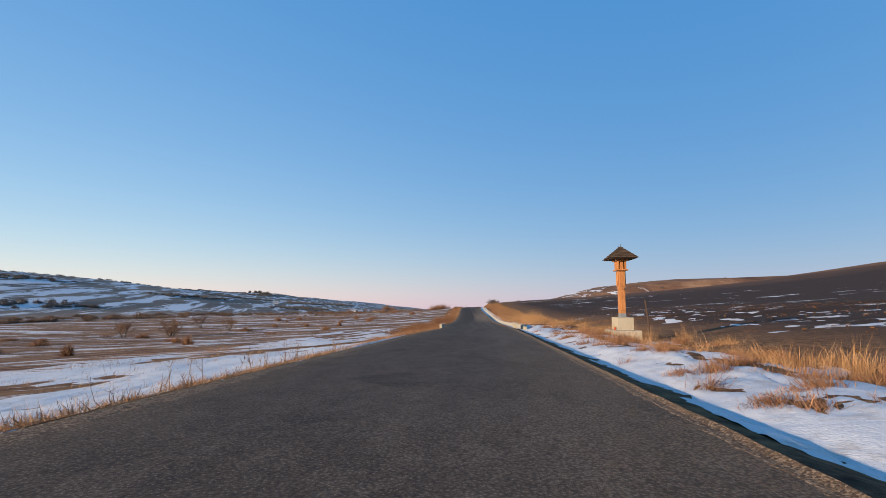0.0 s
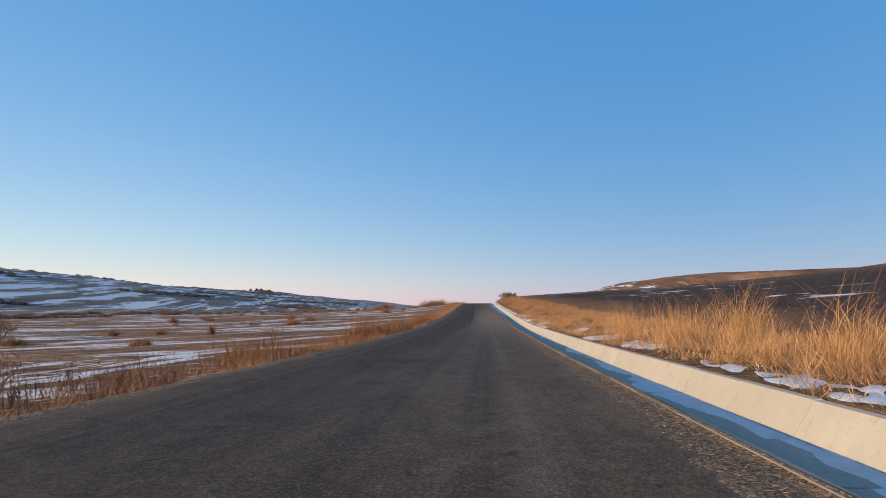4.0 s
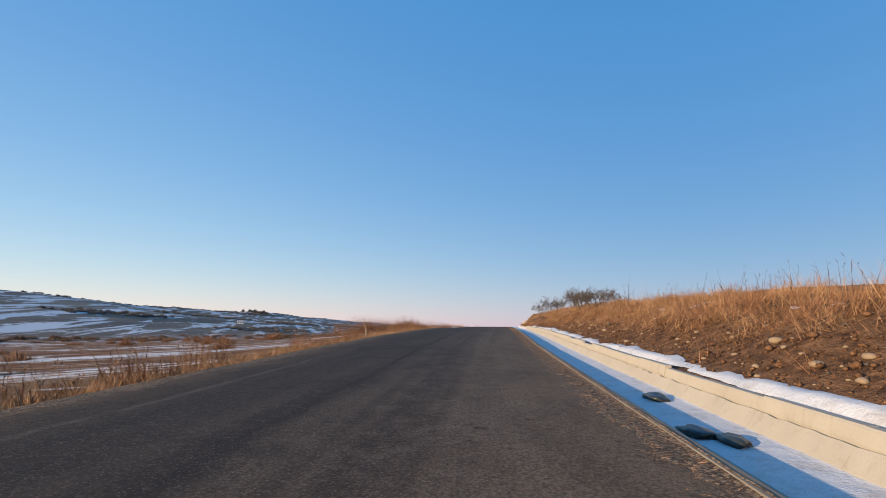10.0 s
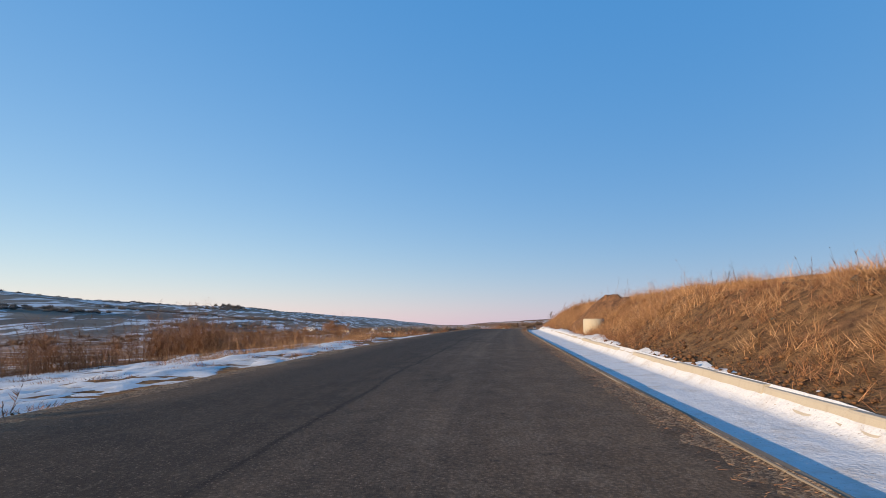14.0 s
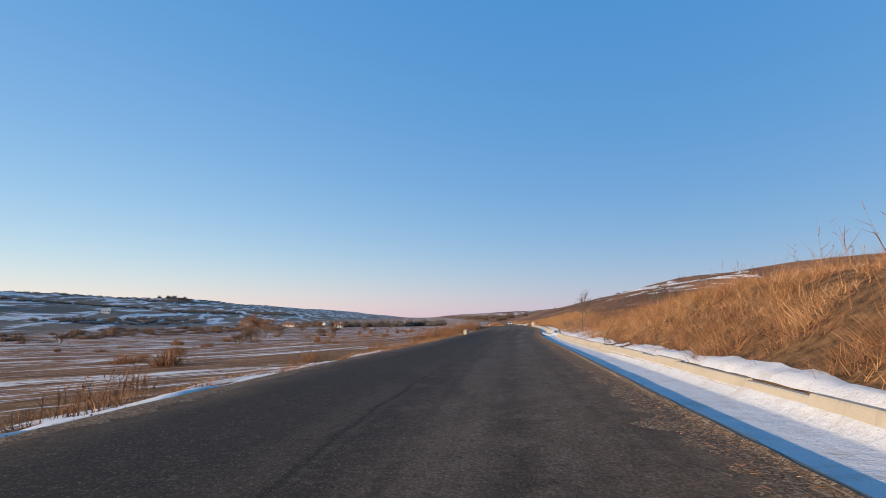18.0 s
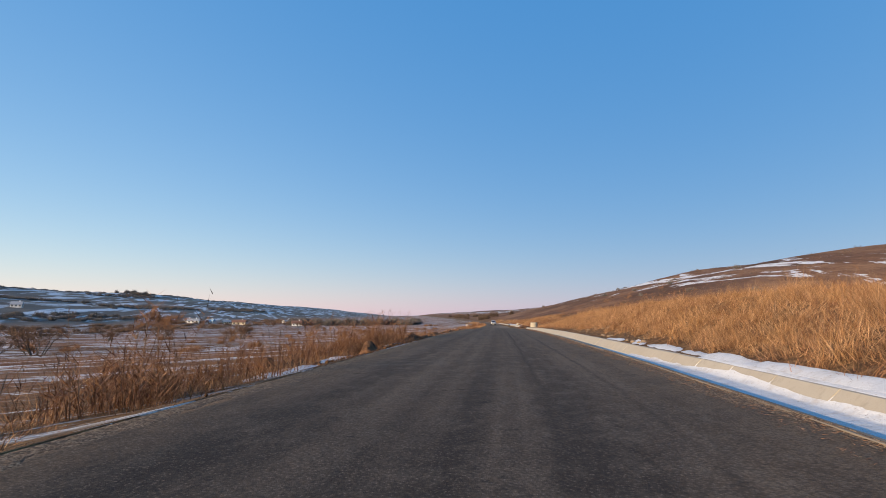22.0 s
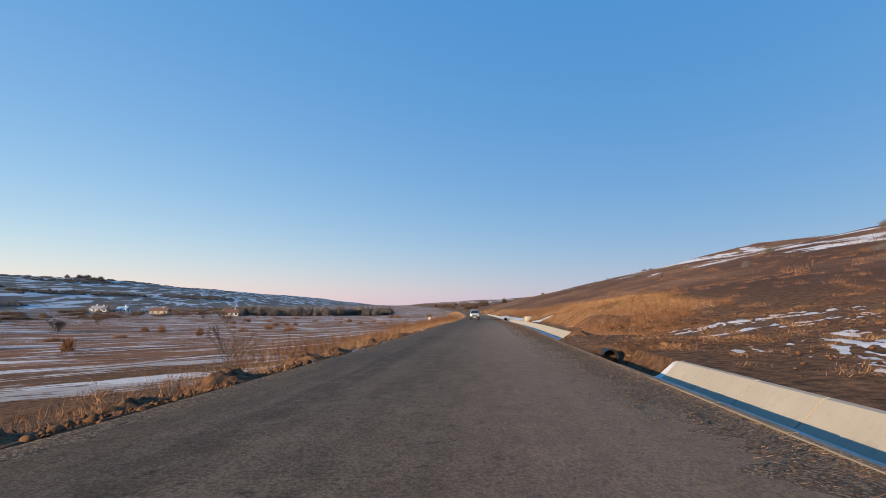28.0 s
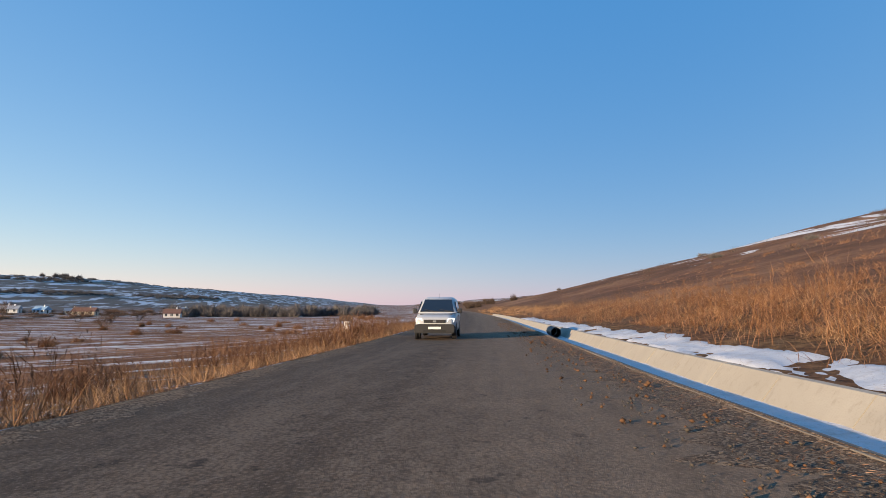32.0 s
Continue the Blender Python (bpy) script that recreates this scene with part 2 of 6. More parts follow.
def ground_mat():
    """Soil, dead grass, ploughed strips and snow lying in patches over the whole valley."""
    m = material("ground", 0.95, spec=0.15)
    g = Graph(m)
    p = g.pos()
    x, y, z = (g.node("ShaderNodeSeparateXYZ", Vector=p).outputs[i] for i in range(3))
    d = g.node("ShaderNodeSeparateXYZ", Vector=g.uv()).outputs[0]
    n1 = g.noise(p, 0.35, 6.0, 0.62)
    n2 = g.noise(p, 3.0, 5.0, 0.65)
    soil = g.mix(g.ramp(n2, (0.34, 0.0), (0.66, 1.0)), (0.048, 0.023, 0.012), (0.235, 0.122, 0.062))
    straw = g.mix(g.ramp(n2, (0.35, 0.0), (0.65, 1.0)), (0.075, 0.040, 0.020), (0.25, 0.145, 0.068))
    verge = g.math("MULTIPLY", g.node("ShaderNodeMapRange", i0=y, i1=115.0, i2=150.0, i4=0.12).outputs[0], g.node("ShaderNodeMapRange", i0=y, i1=500.0, i2=480.0).outputs[0])
    near = g.mix(g.ramp(g.math("ADD", n1, verge), (0.38, 0.0), (0.56, 1.0)), soil, straw)
    # long narrow fields running across the valley sides
    strip = g.noise(g.pos(0.016, 0.055, 0.0), 1.0, 6.0, 0.62, 0.4)
    field = g.ramp(strip, (0.36, (0.19, 0.090, 0.055)), (0.46, (0.45, 0.240, 0.130)), (0.52, (0.29, 0.138, 0.082)), (0.62, (0.54, 0.315, 0.175)))
    rust = g.ramp(g.noise(g.pos(0.02, 0.014, 0.05), 1.0, 7.0, 0.7), (0.38, (0.095, 0.050, 0.032)), (0.50, (0.21, 0.108, 0.062)), (0.60, (0.36, 0.20, 0.112)), (0.70, (0.52, 0.33, 0.19)))
    tufts = g.ramp(g.noise(p, 0.55, 7.0, 0.78), (0.40, 0.0), (0.62, 1.0))
    rust = g.mix(tufts, g.mix(0.45, rust, (0.045, 0.026, 0.018)), rust)
    streak = g.ramp(g.noise(g.pos(0.07, 0.32, 0.0), 1.0, 5.0, 0.7, 0.3), (0.36, 0.0), (0.64, 1.0))
    field = g.mix(g.math("MULTIPLY", streak, 0.65), g.mix(0.3, field, (0.055, 0.030, 0.019)), (0.36, 0.225, 0.125))
    field = g.mix(g.math("GREATER_THAN", d, 0.0), field, rust)
    field = g.mix(g.math("MULTIPLY", n2, 0.4), field, soil)
    furrow = g.ramp(g.noise(g.pos(0.10, 0.75, 0.0), 1.0, 6.0, 0.72, 0.4), (0.42, 0.9), (0.56, 0.0))
    field = g.mix(g.math("MULTIPLY", furrow, g.math("LESS_THAN", d, 0.0)), field, (0.075, 0.036, 0.023))
    later = g.math("MULTIPLY", g.math("LESS_THAN", d, 0.0), g.node("ShaderNodeMapRange", i0=y, i1=400.0, i2=460.0).outputs[0])
    field = g.mix(g.math("MULTIPLY", later, 0.75), field, g.mix(streak, (0.088, 0.036, 0.020), (0.34, 0.162, 0.084)))
    left = g.math("LESS_THAN", d, 0.0)
    fade = g.node("ShaderNodeMapRange", i0=g.math("ABSOLUTE", d), i1=10.0, i2=24.0).outputs[0]
    c = g.mix(fade, near, field)
    bare = g.math("MULTIPLY", g.node("ShaderNodeMapRange", i0=y, i1=482.0, i2=496.0).outputs[0], g.node("ShaderNodeMapRange", i0=y, i1=540.0, i2=532.0).outputs[0])
    bare = g.math("MULTIPLY", bare, g.node("ShaderNodeMapRange", i0=d, i1=38.0, i2=26.0).outputs[0])
    dug = g.math("MULTIPLY", g.node("ShaderNodeMapRange", i0=y, i1=190.0, i2=202.0).outputs[0], g.node("ShaderNodeMapRange", i0=y, i1=272.0, i2=262.0).outputs[0])
    dug = g.math("MULTIPLY", dug, g.node("ShaderNodeMapRange", i0=g.math("ADD", d, g.math("MULTIPLY", n1, 1.5)), i1=7.6, i2=6.8).outputs[0])
    dug = g.math("MULTIPLY", dug, g.math("GREATER_THAN", d, 0.0))
    torn = g.math("MULTIPLY", g.node("ShaderNodeMapRange", i0=y, i1=420.0, i2=430.0).outputs[0], g.node("ShaderNodeMapRange", i0=y, i1=520.0, i2=470.0).outputs[0])
    torn = g.math("MULTIPLY", torn, g.node("ShaderNodeMapRange", i0=g.math("SUBTRACT", d, g.math("MULTIPLY", n1, 8.0)), i1=-26.0, i2=-18.0).outputs[0])
    dug = g.math("MAXIMUM", dug, g.math("MULTIPLY", torn, g.math("LESS_THAN", d, 0.0)))
    c = g.mix(g.math("MULTIPLY", g.math("MAXIMUM", bare, dug), 0.88), c, soil)
    # ploughed dark field beside the first stretch of road, right side
    plough = g.math("MULTIPLY", g.node("ShaderNodeMapRange", i0=d, i1=14.0, i2=22.0).outputs[0], g.node("ShaderNodeMapRange", i0=y, i1=330.0, i2=210.0).outputs[0])
    plough = g.math("MULTIPLY", plough, g.node("ShaderNodeMapRange", i0=d, i1=330.0, i2=290.0).outputs[0])
    clod = g.noise(p, 1.2, 6.0, 0.75)
    c = g.mix(plough, c, g.mix(clod, (0.018, 0.012, 0.010), (0.070, 0.046, 0.036)))
    # the far valley side: grey scrub in bands, its colour lightened to carry haze
    scrub = g.ramp(g.noise(g.pos(0.012, 0.005, 0.02), 1.0, 6.0, 0.65), (0.42, (0.13, 0.108, 0.092)), (0.55, (0.20, 0.158, 0.125)), (0.7, (0.27, 0.21, 0.155)))
    hillside = g.math("MULTIPLY", left, g.node("ShaderNodeMapRange", i0=d, i1=-215.0, i2=-270.0).outputs[0])
    c = g.mix(hillside, c, scrub)
    # snow
    slant = g.node("ShaderNodeCombineXYZ", X=g.math("ADD", g.math("MULTIPLY", x, 0.055), g.math("MULTIPLY", y, 0.016)), Y=g.math("MULTIPLY", y, 0.0085), Z=0.0).outputs[0]
    s_left = g.noise(slant, 1.0, 8.0, 0.66, 0.5)
    amount = g.node("ShaderNodeMapRange", i0=d, i1=-240.0, i2=-330.0, i3=-0.02, i4=0.03).outputs[0]
    amount = g.math("ADD", amount, g.node("ShaderNodeMapRange", i0=y, i1=520.0, i2=640.0, i3=0.0, i4=-0.03).outputs[0])
    woods = g.ramp(g.noise(g.pos(0.014, 0.0045, 0.0), 1.0, 4.0, 0.6), (0.52, 0.0), (0.62, 0.10))
    s1 = g.ramp(g.math("SUBTRACT", g.math("ADD", s_left, amount), woods), (0.495, 0.0), (0.55, 0.9))
    s_strip = g.noise(g.pos(0.030, 0.13, 0.0), 1.0, 8.0, 0.72, 0.5)
    crumble = g.noise(g.pos(0.30, 1.5, 0.0), 1.0, 6.0, 0.78, 0.3)
    s2 = g.ramp(g.math("ADD", s_strip, g.math("MULTIPLY", g.math("SUBTRACT", crumble, 0.5), 0.55)), (0.55, 0.0), (0.585, 0.95))
    lines = g.noise(g.pos(0.035, 0.24, 0.0), 1.0, 8.0, 0.70, 0.4)
    lines = g.ramp(g.math("ADD", lines, g.math("MULTIPLY", g.math("SUBTRACT", crumble, 0.5), 0.35)), (0.555, 0.0), (0.58, 0.95))
    s2 = g.mix(later, s2, g.math("MAXIMUM", g.math("MULTIPLY", s2, 0.6), lines))
    # the right hillside: long drifts along the slope, below its crest
    s_right = g.noise(g.pos(0.062, 0.019, 0.0), 1.0, 8.0, 0.70, 0.5)
    belt = g.node("ShaderNodeMapRange", i0=d, i1=48.0, i2=85.0, i3=-0.10, i4=0.06).outputs[0]
    belt = g.math("SUBTRACT", belt, g.node("ShaderNodeMapRange", i0=d, i1=118.0, i2=165.0, i3=0.0, i4=0.10).outputs[0])
    belt = g.math("ADD", belt, g.node("ShaderNodeMapRange", i0=y, i1=480.0, i2=640.0, i3=-0.08, i4=0.0).outputs[0])
    s3 = g.ramp(g.math("ADD", s_right, belt), (0.585, 0.0), (0.61, 0.95))
    flecks = g.noise(g.pos(0.055, 0.11, 0.0), 1.0, 8.0, 0.74, 0.3)
    s4 = g.ramp(g.math("ADD", flecks, g.node("ShaderNodeMapRange", i0=d, i1=60.0, i2=180.0, i3=0.01, i4=-0.10).outputs[0]), (0.60, 0.0), (0.625, 0.95))
    s3 = g.mix(plough, s3, s4)
    s = g.mix(hillside, s2, s1)
    s = g.mix(left, s3, s)
    c = g.mix(s, c, (0.66, 0.67, 0.69))
    return g.done(c, g.math("ADD", n2, g.noise(p, 14.0, 4.0, 0.7)), 0.9, 0.12)


ASPHALT, GRAVEL, SNOW, GROUND = asphalt(), gravel_dirt(), snow(), ground_mat()
SLAB = concrete("slab_concrete", (0.30, 0.27, 0.222), (0.42, 0.38, 0.315))
KERB = concrete("dirty_kerb", (0.095, 0.075, 0.056), (0.225, 0.186, 0.145))
CAST = concrete("cast_concrete", (0.30, 0.268, 0.21), (0.42, 0.375, 0.30))


# ---------------- the plan: road line (y, x, z), its edges (y, left, right) and the lie of the land
ROAD = [(-400, -38, 3.5), (-150, -13.5, 1.4), (-50, -4.4, 0.5), (5, 0.45, -0.04), (30, 2.6, -0.31), (55, 4.62, -0.68), (80, 6.56, -1.1), (105, 8.38, -1.47),
        (130, 9.98, -1.56), (155, 11.37, -1.2), (180, 12.6, -0.53), (205, 13.74, 0.18), (230, 14.89, 1.01), (255, 16.2, 1.55), (280, 17.85, 1.76),
        (305, 19.91, 2.09), (330, 22.46, 2.27), (355, 25.72, 2.25), (380, 29.77, 1.84), (405, 34.03, 1.58), (430, 38.35, 1.49), (455, 42.94, 1.33)]
ROAD += [(480, 47.61, 0.94), (505, 52.13, 0.36), (530, 56.42, -0.06), (555, 60.67, -0.38), (580, 64.8, -0.78), (605, 68.6, -1.1), (655, 75.5, -1.6),
         (705, 81, -2.0), (805, 89, -2.6), (1000, 97, -3.0), (1300, 100, -3.0), (2000, 100, -3), (5000, 100, -3)]
EDGE = [(-400, -5.6, 2.7), (0, -5.7, 2.7), (25, -5.4, 2.52), (40, -5.2, 2.58), (51, -4.75, 2.6), (60, -4.8, 2.6), (70, -5.9, 2.58), (80, -6.4, 2.5), (100, -6.6, 2.3), (124, -6.7, 2.17), (165, -6.9, 2.25),
        (185, -7.0, 2.1), (220, -7.1, 1.9), (244, -6.9, 2.23), (265, -7.2, 2.45), (290, -6.8, 2.4), (330, -5.9, 2.25), (355, -5.85, 2.55), (370, -5.85, 2.85), (395, -5.6, 2.95)]
EDGE += [(415, -5.0, 4.0), (424, -4.85, 4.15), (437, -4.7, 4.0), (447, -4.8, 3.8), (460, -4.9, 3.55), (487, -5.2, 3.05), (508, -4.95, 3.35), (545, -5.0, 3.5), (565, -5.4, 3.35), (582, -4.9, 2.95),
         (605, -4.8, 2.9), (5000, -4.8, 2.9)]
BANK = [(-400, 0), (50, 0.0), (62, 0.2), (110, 0.5), (140, 1.0), (170, 1.5), (200, 1.72), (240, 1.85), (262, 2.15), (285, 2.25), (305, 2.3), (320, 2.35), (342, 2.5), (366, 2.4), (388, 1.1), (400, 0.6), (412, 0.9),
        (430, 1.9), (470, 1.5), (490, 0.5), (512, 0.25), (528, 0.5), (545, 1.9), (560, 1.8), (580, 0.7), (620, 0.5), (700, 0.3), (5000, 0.3)]
RIGHT_A = [(0, 0), (6, 0), (12, 0.5), (30, 2.0), (60, 4.2), (150, 13.2), (250, 27), (330, 37), (450, 50), (700, 54), (5000, 44)]
RIGHT_B = [(0, 0), (6, 0), (12, 1.5), (30, 5.5), (60, 13.5), (90, 21.5), (120, 28.5), (155, 34), (200, 37.5), (260, 38), (430, 40), (600, 38), (5000, 36)]
LEFT = [(0, 0), (0.5, -0.10), (2, -0.45), (5, -0.9), (20, -2.0), (60, -3.8), (150, -5.0), (230, -4.5), (300, 1), (355, 9), (500, 32), (650, 60), (800, 62), (5000, 50)]


def smooth(table, col):
    """A smooth curve through the rows of a table, over its first column."""
    ks = np.array([r[0] for r in table], float)
    vs = np.array([r[col] for r in table], float)
    sl = np.gradient(vs, ks)

    def at(q):
        q = np.clip(np.asarray(q, float), ks[0], ks[-1])
        i = np.clip(np.searchsorted(ks, q, side="right") - 1, 0, len(ks) - 2)
        h = ks[i + 1] - ks[i]
        w = (q - ks[i]) / h
        return vs[i] * (1 + 2 * w) * (1 - w) ** 2 + sl[i] * h * w * (1 - w) ** 2 + vs[i + 1] * w * w * (3 - 2 * w) - sl[i + 1] * h * w * w * (1 - w)
    return at


def linear(table, col=1):
    ks, vs = [r[0] for r in table], [r[col] for r in table]
    return lambda q: np.interp(q, ks, vs)


road_x, road_z = smooth(ROAD, 1), smooth(ROAD, 2)
edge_l, edge_r = linear(EDGE, 1), linear(EDGE, 2)
bank_h, right_a, right_b, left_z = linear(BANK), linear(RIGHT_A), linear(RIGHT_B), linear(LEFT)
# channel stretches: from, to, and its section: foot of the side slab (distance, height) and its top
DITCH = [(59.5, 400.0, 1.48, -0.30, 1.92, 0.22), (406.6, 519.4, 1.15, -0.36, 1.75, 0.13), (529.0, 760.0, 1.31, -0.38, 1.88, 0.18)]


def in_ditch(y):
    return next((s for s in DITCH if s[0] <= y <= s[1]), None)


def step(a, b, q):
    w = np.clip((q - a) / (b - a), 0, 1)
    return w * w * (3 - 2 * w)


def wobble(x, y, size, seed=0.0):
    return noise.noise(Vector((x / size, y / size, seed)))


def land(y, d):
    """Height of the bare ground at distance y along the road and d metres to the right of its line."""
    base, l, r = float(road_z(y)), float(edge_l(y)), float(edge_r(y))
    if d < l:
        u = l - d
        z = float(left_z(u)) - 0.03
        hill = float(step(300, 650, u))
        z -= hill * float(np.interp(y, (600, 800, 950, 1050, 1200, 1320, 1450, 1560, 1800, 2500), (6, 9, 14, 18, 17, 15, 12, 10, 13, 16)))
        x = d + float(road_x(y))
        z += hill * 5 * wobble(x, y, 260) + min(u / 30, 1) * 0.25 * wobble(x, y, 18) + min(u / 5, 1) * 0.10 * wobble(x, y, 3.1)
        z += min(u / 200, 1) * 1.2 * wobble(x, y, 90, 4)
        z += 0.5 * float(step(256, 270, y) * (1 - step(312, 335, y)) * step(0.4, 3, u) * (1 - step(15, 30, u)))
        return base * (1 - float(step(40, 300, u))) + z
    if d <= r:
        return base - 0.30
    v = d - r
    x = d + float(road_x(y))
    b = float(bank_h(y))
    w = float(step(470, 640, y))
    far = float(right_a(v)) * (1 - w) + float(right_b(v)) * w * (1 - 0.55 * float(step(720, 1200, y)))
    far *= 1 - 0.5 * float(step(312, 380, y) * (1 - step(500, 580, y)) * step(25, 90, v))
    far += 2.6 * math.exp(-((y - 728) / 26) ** 2 - ((v - 132) / 34) ** 2)
    cut = in_ditch(y)
    lip, edge = (cut[5] - 0.03, cut[4]) if cut else (-0.06, 1.5)
    if cut and v < edge + 0.05:
        z = -0.05 if v < 0.12 else cut[3] - 0.22 if v < cut[2] else cut[3] - 0.22 + (cut[5] - cut[3]) * (v - cut[2]) / (cut[4] - cut[2])
    elif y < 59 and v < 5:
        z = float(np.interp(v, (0, 0.45, 0.8, 1.3, 2.2, 3.4, 5), (-0.04, -0.07, -0.16, -0.30, -0.10, 0.06, -0.05)))
    elif v < 1.5:
        z = -0.05 - 0.12 * v
    else:
        z = lip + (b - lip * 0.5) * float(step(edge + 0.1, 6.5, v)) if b > 0.05 else lip * (1 - 0.3 * min(v / 6, 1)) - 0.25 * float(step(2, 9, v))
    if 519.8 < y < 528.7 and v < 6:
        z = max(z, (0.26 * float(step(0.05, 1.3, v)) + 0.07 * wobble(x, y, 0.8, 5) * min(v, 1)) * float(step(519.6, 520.6, y) * (1 - step(528.0, 528.9, y))))
    z += min(max(v - edge - 0.1, 0) / 2, 1) * (0.16 * wobble(x, y, 2.3) + 0.22 * wobble(x, y, 7.0, 2)) * (1 if v < 60 else 0.4)
    z += min(v / 150, 1) * (3.0 * wobble(x, y, 190, 7) + 0.8 * wobble(x, y, 60, 3))
    return base * (1 - float(step(40, 300, v))) + z + far


def heading(y):
    """The turn of the road about z at y, in degrees (0 looks along +y)."""
    return -math.degrees(math.atan2(float(road_x(y + 1) - road_x(y - 1)), 2))


def mesh_object(name, verts, faces, mat=None, parent=None, uv=None, flat=True):
    """A mesh object from numpy or plain lists; faces of one size."""
    me = bpy.data.meshes.new(name)
    verts = np.asarray(verts, np.float32)
    faces = np.asarray(faces, np.int32)
    n = faces.shape[1]
    me.vertices.add(len(verts))
    me.vertices.foreach_set("co", verts.ravel())
    me.loops.add(faces.size)
    me.loops.foreach_set("vertex_index", faces.ravel())
    me.polygons.add(len(faces))
    me.polygons.foreach_set("loop_start", np.arange(len(faces), dtype=np.int32) * n)
    me.polygons.foreach_set("loop_total", np.full(len(faces), n, np.int32))
    if uv is not None:
        layer = me.uv_layers.new(name="UVMap")
        layer.data.foreach_set("uv", np.asarray(uv, np.float32)[faces.ravel()].ravel())
    me.update(calc_edges=True)
    if not flat:
        me.polygons.foreach_set("use_smooth", np.ones(len(faces), bool))
    if mat:
        me.materials.append(mat)
    ob = new(name, me)
    if parent:
        ob.parent = parent
    return ob


def grid_object(name, ys, offsets, place, mat, flat=False):
    """A sheet over stations ys and columns offsets; place(y, k) gives the point and its distance d from the road's line."""
    verts, uv = [], []
    for y in ys:
        for k in range(len(offsets)):
            p, d = place(y, offsets[k])
            verts.append(p)
            uv.append((d, y))
    n = len(offsets)
    faces = [(i * n + k, i * n + k + 1, (i + 1) * n + k + 1, (i + 1) * n + k) for i in range(len(ys) - 1) for k in range(n - 1)]
    return mesh_object(name, verts, faces, mat, uv=uv, flat=flat)


# ---------------- ground: one sheet to the horizon
ys = [-400, -250, -150, -90, -60, -40, -25]
ys += list(np.arange(-15, 59, 1.5)) + [59.4, 59.5] + list(np.arange(60.5, 399, 1.5)) + [399.9, 400.0, 400.1] + list(np.arange(401, 406, 1.0)) + [406.5, 406.6]
ys += list(np.arange(408, 518.6, 1.5)) + [519.3, 519.4, 519.7, 520.1, 520.6] + list(np.arange(521.4, 528.5, 1.2)) + [528.9, 529.0] + list(np.arange(530, 640, 1.5))
ys += list(np.arange(640, 760, 4)) + list(np.arange(760, 1200, 12)) + list(np.arange(1200, 2000, 40)) + [2000, 2150, 2300, 2500, 2800, 3200, 3800, 4600]
U = [4500, 3200, 2200, 1500, 1100, 900, 800, 720, 650, 590, 540, 490, 440, 395, 350, 310, 275, 240, 205, 175, 150, 125, 105, 88, 73, 60, 49, 40, 32, 26, 21, 17, 13.5, 10.5, 8, 6, 4.4, 3.1, 2.1, 1.3, 0.7, 0.3, 0.0]
V = [0.0, 0.11, 0.14, 0.5, 0.75, 1.0, 1.15, 1.22, 1.38, 1.5, 1.6, 1.7, 1.77, 1.85, 1.93, 1.98, 2.15, 2.4, 2.8, 3.2, 3.9, 4.7, 5.6, 6.6, 7.8, 9.2, 11, 13, 16, 20, 25, 31, 39, 49, 60, 74, 90, 110, 132, 156, 181, 210, 245, 285, 325, 366, 400, 430, 500, 600, 800, 1200, 2000, 3200, 4500]
cols = [("l", u) for u in U] + [("m", 0.5)] + [("r", v) for v in V]


def ground_point(y, c):
    side, q = c
    l, r = float(edge_l(y)), float(edge_r(y))
    d = l - q if side == "l" else r + q if side == "r" else (l + r) / 2
    return (float(road_x(y)) + d, y, land(y, d) if side != "m" else float(road_z(y)) - 0.3), d


ground = tagged(grid_object("ground", ys, cols, ground_point, GROUND), "brown winter fields and valley sides with patches of old snow", "ground", kind="structure")

# ---------------- road: asphalt with a slight crown and crumbling edges
ys_road = [-400, -150, -60] + list(np.arange(-20, 640, 1.0)) + list(np.arange(640, 900, 5)) + list(np.arange(900, 2000, 40))
ROWS = [0, 0.004, 0.03, 0.08, 0.16, 0.25, 0.34, 0.43, 0.52, 0.61, 0.70, 0.79, 0.87, 0.94, 0.985, 1]


def road_point(y, w):
    l, r = float(edge_l(y)), float(edge_r(y))
    rag = 0.14 * wobble(0, y, 0.9, 5) + 0.22 * wobble(0, y, 4.0, 6)
    rag2 = 0.05 * wobble(0, y, 0.7, 8) + 0.06 * wobble(0, y, 3.0, 9)
    d = (l + 0.25 + rag) * (1 - w) + (r + 0.03 + 0.4 * rag2) * w
    crown = 0.035 * (1 - (2 * w - 1) ** 2) + 0.012 * wobble(d, y, 2.5, 3)
    edge = -0.09 if w == 0.0 else 0
    return (float(road_x(y)) + d, y, float(road_z(y)) + crown + edge - 0.02), w


road = tagged(grid_object("road", ys_road, ROWS, road_point, ASPHALT), "worn dark asphalt country road without markings", "road", kind="structure")

# ---------------- quick look-up of the ground's height, for everything that stands or grows on it
_co = np.empty(len(ground.data.vertices) * 3, np.float32)
ground.data.vertices.foreach_get("co", _co)
_z = _co.reshape(len(ys), len(cols), 3)[:, :, 2].astype(float)
_ys, _U, _V = np.array(ys, float), np.array(U[::-1]), np.array(V)
_zl, _zr = _z[:, :len(U)][:, ::-1], _z[:, len(U) + 1:]


